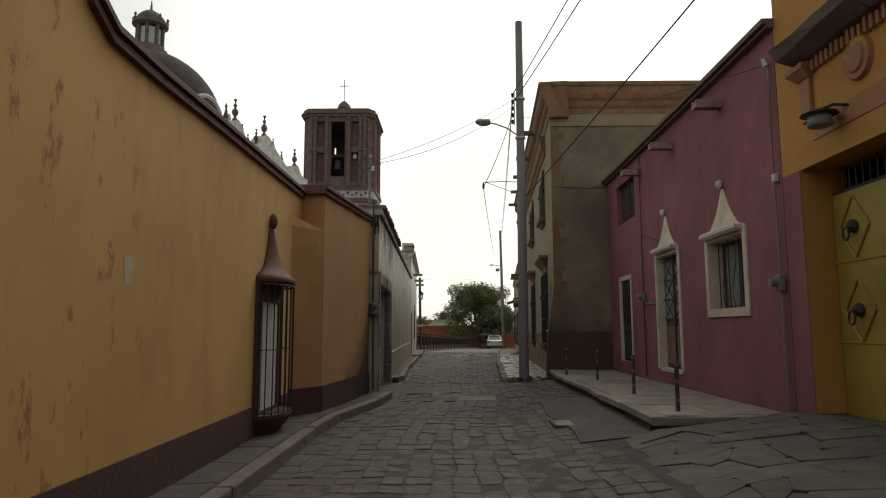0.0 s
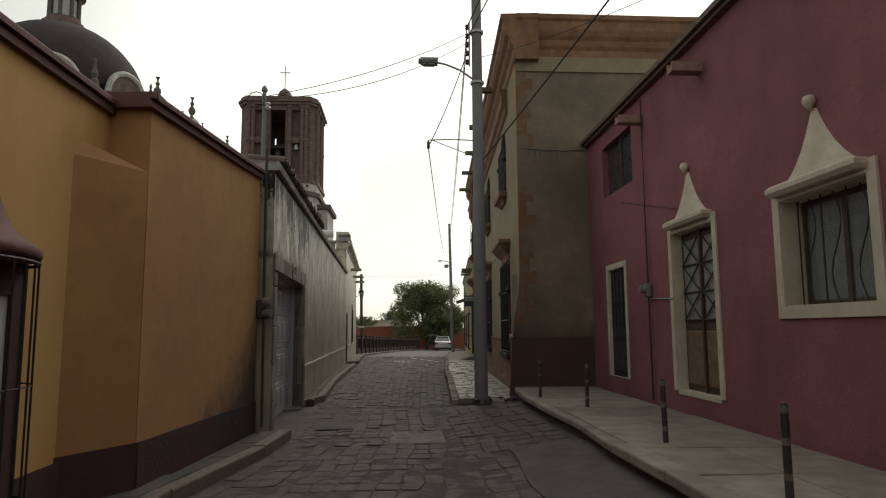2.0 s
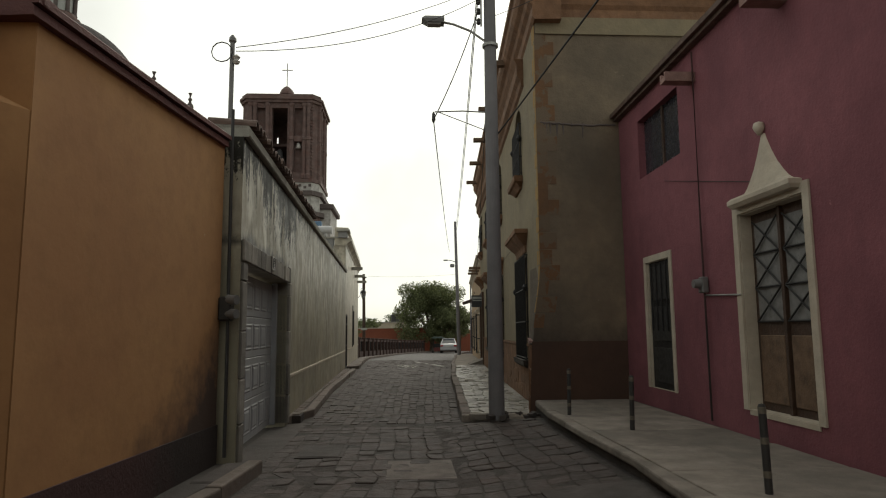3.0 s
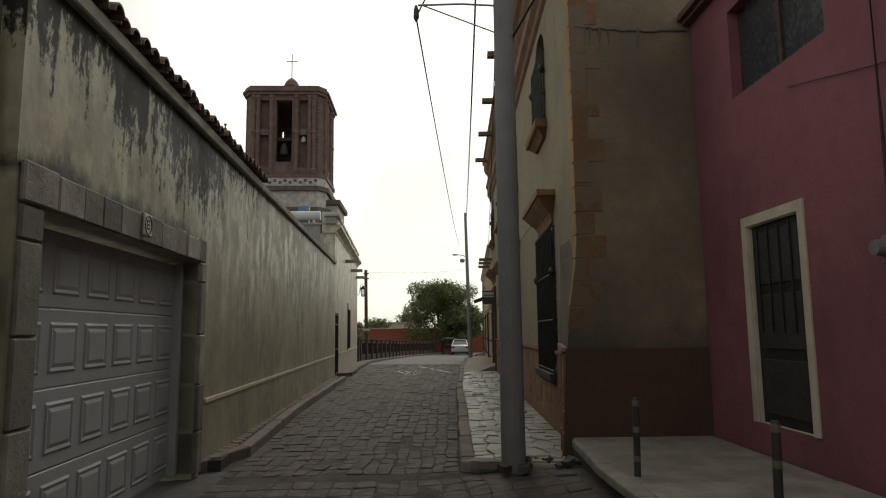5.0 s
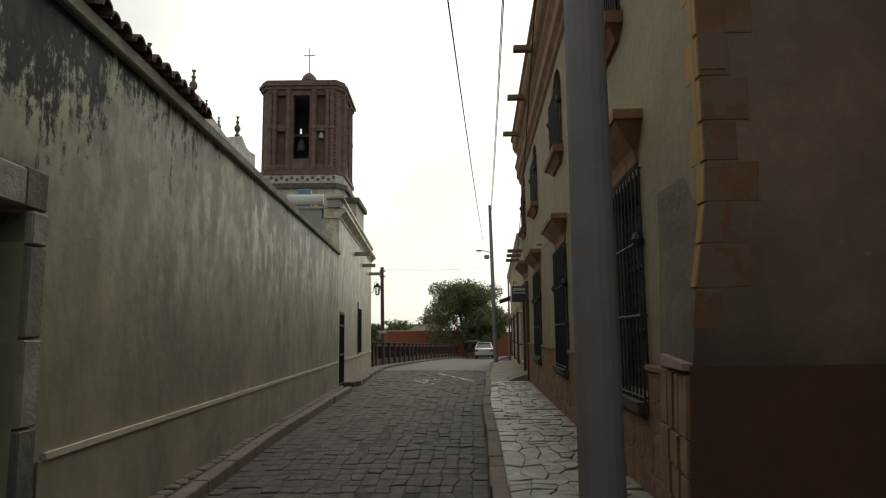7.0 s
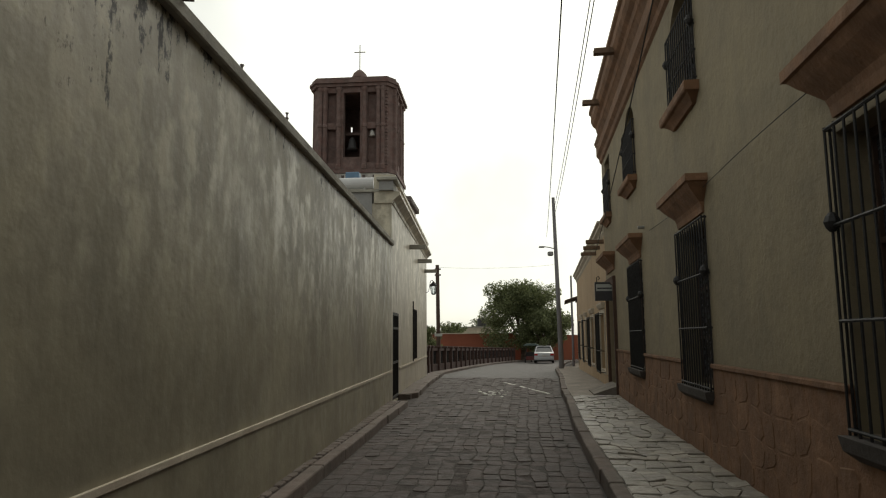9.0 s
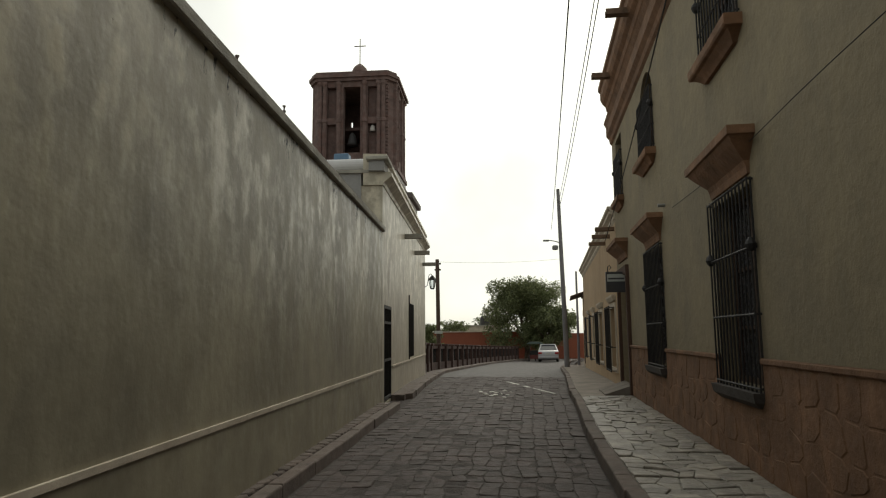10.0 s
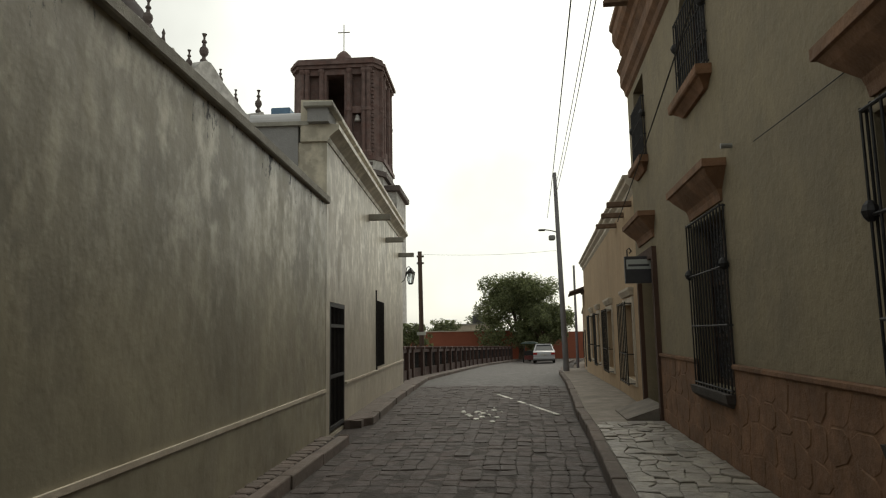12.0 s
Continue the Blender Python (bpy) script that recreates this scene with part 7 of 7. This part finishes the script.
P2 = (4.47, 55.5)
pole2 = thing("utility_pole", "slender pole with lamps by the far pavement", "pole", pose(P2[0], P2[1], level(54), 0, 0, 0))
part("shaft", rod(bmesh.new(), (0.0, 0, -0.2), (-0.21, 0, 10.0), 0.15, 0.09, 12), POLE_GREY, pole2)
part("lamp_arm", tube(bmesh.new(), [(-0.15, 0, 6.95), (-0.5, 0, 7.05), (-0.8, 0, 7.1)], 0.03), STEEL, pole2)
part("lamp_head", boxed(-1.12, -0.78, -0.1, 0.1, 7.04, 7.13, bevel=0.03), LAMP_GREY, pole2)
part("floodlight", boxed(-0.62, -0.3, -0.18, 0.1, 6.55, 6.8, bevel=0.05), LAMP_GREY, pole2, "dark floodlight")
pole3 = thing("utility_pole", "thin far pole behind the first ones", "pole", pose(6.6, 68.0, level(68)))
part("shaft", rod(bmesh.new(), (0, 0, -0.2), (0, 0, 6.8), 0.1, 0.07, 10), POLE_GREY, pole3)
wood = thing("lamp_post", "dark wooden post with short cross arms", "post", pose(-2.33, 53.2, level(53)))
part("shaft", rod(bmesh.new(), (0, 0, -0.2), (-0.06, 0, 5.85), 0.12, 0.1, 10), WOOD_DARK, wood)
for z in (5.3, 5.62):
    part("cross_arm", boxed(-0.2, 0.13, -0.06, 0.06, z - 0.04, z + 0.04), WOOD_DARK, wood)
part("plate", boxed(-0.22, 0.2, -0.13, -0.1, 1.95, 2.1), SIGN_WHITE, wood, "small pale sign plate")


def cable(a, b, sag, r=0.011, label="thin black overhead cable above the street", steps=18):
    a, b = Vector(a), Vector(b)
    ob = thing("cable", label, "cable", group="overhead cables")
    part("wire", tube(bmesh.new(), [a.lerp(b, k / steps) - Vector((0, 0, sag * 4 * (k / steps) * (1 - k / steps))) for k in range(steps + 1)], r, 5), CABLE, ob)


TOP2 = (P2[0] - 0.2, P2[1])
for z, z2, xx, sag in ((7.85, 8.9, 4.9, 0.4), (7.6, 8.5, 5.4, 0.5)):
    cable((PX - 0.2, PY, z), (*TOP2, z2), sag)
    cable((PX - 0.2, PY, z), (xx, -14.0, z + 0.6), 0.5, 0.013)
cable((PX - 1.02, PY, 5.25), (TOP2[0] - 0.45, P2[1], 7.4), 0.3, 0.01)
cable((PX - 1.0, PY, 5.3), (PX - 0.2, PY, 7.3), 0.1, 0.01)
cable((PX + 0.1, PY, 5.0), (5.75, -4.0, 8.2), 0.25, 0.014)
cable((PX - 0.2, PY, 7.5), (-1.62, 14.95, 5.15), 0.25, 0.006)
cable((PX - 0.2, PY, 7.7), (-1.62, 14.95, 5.2), 0.15, 0.006)
cable((PX + 0.1, PY, 7.2), (4.4, 9.0, 4.98), 0.2, 0.006)
cable((PX, PY, 7.0), (3.95, 38.4, 4.3), 0.3, 0.01)
cable((*TOP2, 5.75), (-2.35, 53.2, 5.45), 0.12, 0.006)

# ---- small street things ----
BOL = [(3.16, 9.42), (3.19, 11.65), (3.28, 14.85), (2.88, 16.35)]
first = None
for i, (x, y) in enumerate(BOL):
    if first is None:
        first = thing("bollard", "thin black and pale banded pavement bollard", "bollard", pose(x, y, 0.375), group="bollards on the raised pavement")
        part("post", lathe(bmesh.new(), [(0.029, -0.05), (0.029, 0.63), (0.022, 0.65), (0.0, 0.655)], (0, 0, 0), 10), BLACK, first)
        for z in (0.12, 0.36, 0.58):
            part("band", lathe(bmesh.new(), [(0.0292, z), (0.0302, z + 0.004), (0.0302, z + 0.046), (0.0292, z + 0.05)], (0, 0, 0), 10), BOLLARD_YELLOW, first, "faded pale band")
    else:
        copy_thing(first, pose(x, y, 0.375, (1.5, -2, 1)[i % 3], (0, 2, -1)[i % 3], 40 * i))


def cover(x0, x1, y0, y1, material, label, lift=0.012):
    ob = thing("utility_cover", label, "cover", pose((x0 + x1) / 2, (y0 + y1) / 2, 0))
    hx, hy = (x1 - x0) / 2, (y1 - y0) / 2
    z = road_z((x0 + x1) / 2, (y0 + y1) / 2)
    part("slab", boxed(-hx, hx, -hy, hy, z - 0.08, z + lift, bevel=0.01), material, ob)
    part("rim", pierced(-hy - 0.04, hy + 0.04, z - 0.06, z + lift - 0.006, -hx - 0.04, hx + 0.04, []), CONCRETE_DARK, ob)


cover(0.31, 1.24, 14.05, 15.1, SLAB, "worn concrete patch slab in the cobbles", 0.008)
cover(1.64, 2.2, 9.95, 10.42, CONCRETE, "small square pale concrete cover", 0.008)
cover(-0.82, -0.3, 15.4, 16.2, CONCRETE_DARK, "worn concrete cover in the cobbles", 0.018)

mark = thing("road_marking", "worn white painted line on the road", "marking", kind="structure")
PTS = [(1.02, 41.7), (2.22, 36.8)]
for a, b in ((0, 1),):
    p, q = Vector(PTS[a]), Vector(PTS[b])
    t = (q - p).normalized() * 0.05
    n = Vector((-t.y, t.x))
    part("line", prism(bmesh.new(), [(p + n)[:], (p - n)[:], (q - n)[:], (q + n)[:]], lambda x, y: road_z(x, y), lambda x, y: road_z(x, y) + 0.018), ROAD_WHITE, mark)
bm = bmesh.new()
rnd = random.Random(77)
for _ in range(26):
    x, y = 0.55 + rnd.gauss(0, 0.2), 37.0 + rnd.gauss(0, 0.6)
    r = rnd.uniform(0.02, 0.07)
    prism(bm, [(x + r * math.cos(a), y + 2 * r * math.sin(a)) for a in (0, 1.1, 2.2, 3.3, 4.4, 5.4)], lambda x, y: road_z(x, y), lambda x, y: road_z(x, y) + 0.016)
tagged(part("paint_flecks", bm, ROAD_WHITE, mark), kind="stuff")

rnd = random.Random(91)
for k in range(26):
    x, y = PX + rnd.uniform(-0.2, 0.85), 17.8 + rnd.uniform(-0.12, 0.45)
    r = rnd.uniform(0.02, 0.075)
    bm = bmesh.new()
    bmesh.ops.create_cube(bm, size=2 * r)
    bmesh.ops.subdivide_edges(bm, edges=bm.edges[:], cuts=1)
    for v in bm.verts:
        v.co *= 0.8 + 0.45 * noise.noise(v.co * 14 + Vector((k * 3.1, 0, 0)))
        v.co.z *= 0.6
    ob = part("rubble_stone", bm, CONCRETE_DARK if k % 3 else FLAG_DARK)
    ob.matrix_world = pose(x, y, 0.165 + r * 0.2, rnd.uniform(-15, 15), rnd.uniform(-15, 15), rnd.uniform(0, 360))
    tagged(ob, "broken stone lying at the foot of the pole", "rubble", "rubble at the pole")
broken = thing("broken_slab", "pale broken concrete slab at the pavement's tip", "slab")
for pts in ([(1.6, 18.16), (1.7, 18.1), (1.92, 18.08), (1.95, 18.2), (1.82, 18.3), (1.66, 18.36)], [(2.2, 18.06), (2.62, 18.05), (2.7, 18.14), (2.4, 18.22), (2.24, 18.18)]):
    part("slab_piece", prism(bmesh.new(), pts, 0.1, 0.185), CONCRETE, broken)

# ---- paving pieces ----
pieces(pave_canary, "flagstone", lambda y: lerp(KERB_RIGHT, y) + 0.17, lambda y: lerp(CANARY, y) - 0.03, 18.2, 34.4, 0.2, right_top, FLAG, 41, gap=0.003, arris=0.006, jitter=0.36, limit=290, relief=0.012, long=1.15, rounded=0.07)
pieces(pave_wall, "flagstone", lambda y: lerp([(18.7, -1.53), (33.5, -1.9)], y), lambda y: lerp(KERB_LEFT, y) - 0.17, 18.8, 33.1, 0.22, left_top, KERB, 42, jitter=0.2, limit=200)
pieces(pave_pink, "slab", lambda y: 2.8, lambda y: 4.43, 9.0, 18.4, 0.85, lambda x, y: pink_top(x, y) + 0.0, CONCRETE, 43, gap=0.004, arris=0.005, jitter=0.05, relief=0.006, rounded=0.02, long=1.3)
pieces(pave_left, "slab", lambda y: -2.3 if y < 10.9 else lerp([(10.9, -2.2), (11.3, -1.88), (14.5, -1.46)], y), lambda y: lerp(KERB_LEFT, y) - 0.17, -2.0, 14.5, 0.6, left_top, CONCRETE_DARK, 44, gap=0.008, jitter=0.08, long=1.5, rounded=0.05)
pieces(driveway, "rough_stone", lambda y: 2.05, lambda y: 4.9, 3.0, 8.65, 0.4, drive_top, FLAG_DARK, 45, gap=0.001, arris=0.003, jitter=0.42, relief=0.007, thick=0.1, rounded=0.12)
left_line = lambda y: -1.2 if 14.5 < y < 18.8 else lerp(KERB_LEFT, y) + 0.02
pieces(road, "cobble", left_line, lambda y: 2.02, 2.5, 8.6, 0.225, road_z, COBBLE, 46, sink=0.005, gap=0.003, arris=0.008, jitter=0.15, limit=0, relief=0.008, long=1.35, rounded=0.13)
pieces(road, "cobble", left_line, lambda y: 1.75, 8.6, 13.0, 0.225, road_z, COBBLE, 47, sink=0.005, gap=0.003, arris=0.008, jitter=0.15, limit=300, relief=0.008, long=1.35, rounded=0.13)
pieces(road, "cobble", left_line, lambda y: 2.6, 13.0, 18.0, 0.225, road_z, COBBLE, 48, sink=0.005, gap=0.003, arris=0.008, jitter=0.15, limit=0, relief=0.008, long=1.35, rounded=0.13)
pieces(road, "cobble", left_line, lambda y: lerp(KERB_RIGHT, y) - 0.02, 18.35, 47.0, 0.225, road_z, COBBLE, 49, sink=0.005, gap=0.003, arris=0.008, jitter=0.15, limit=0, relief=0.008, long=1.35, rounded=0.13)
sheet("pavement_apron", "smooth worn concrete strip beside the kerb", lambda y: 1.74 + 0.05 * math.sin(y * 2.1), lambda y: 2.75, 8.62, 13.05, lambda x, y: road_z(x, y) + 0.012, CONCRETE_DARK, step=0.2, drop=0.0)
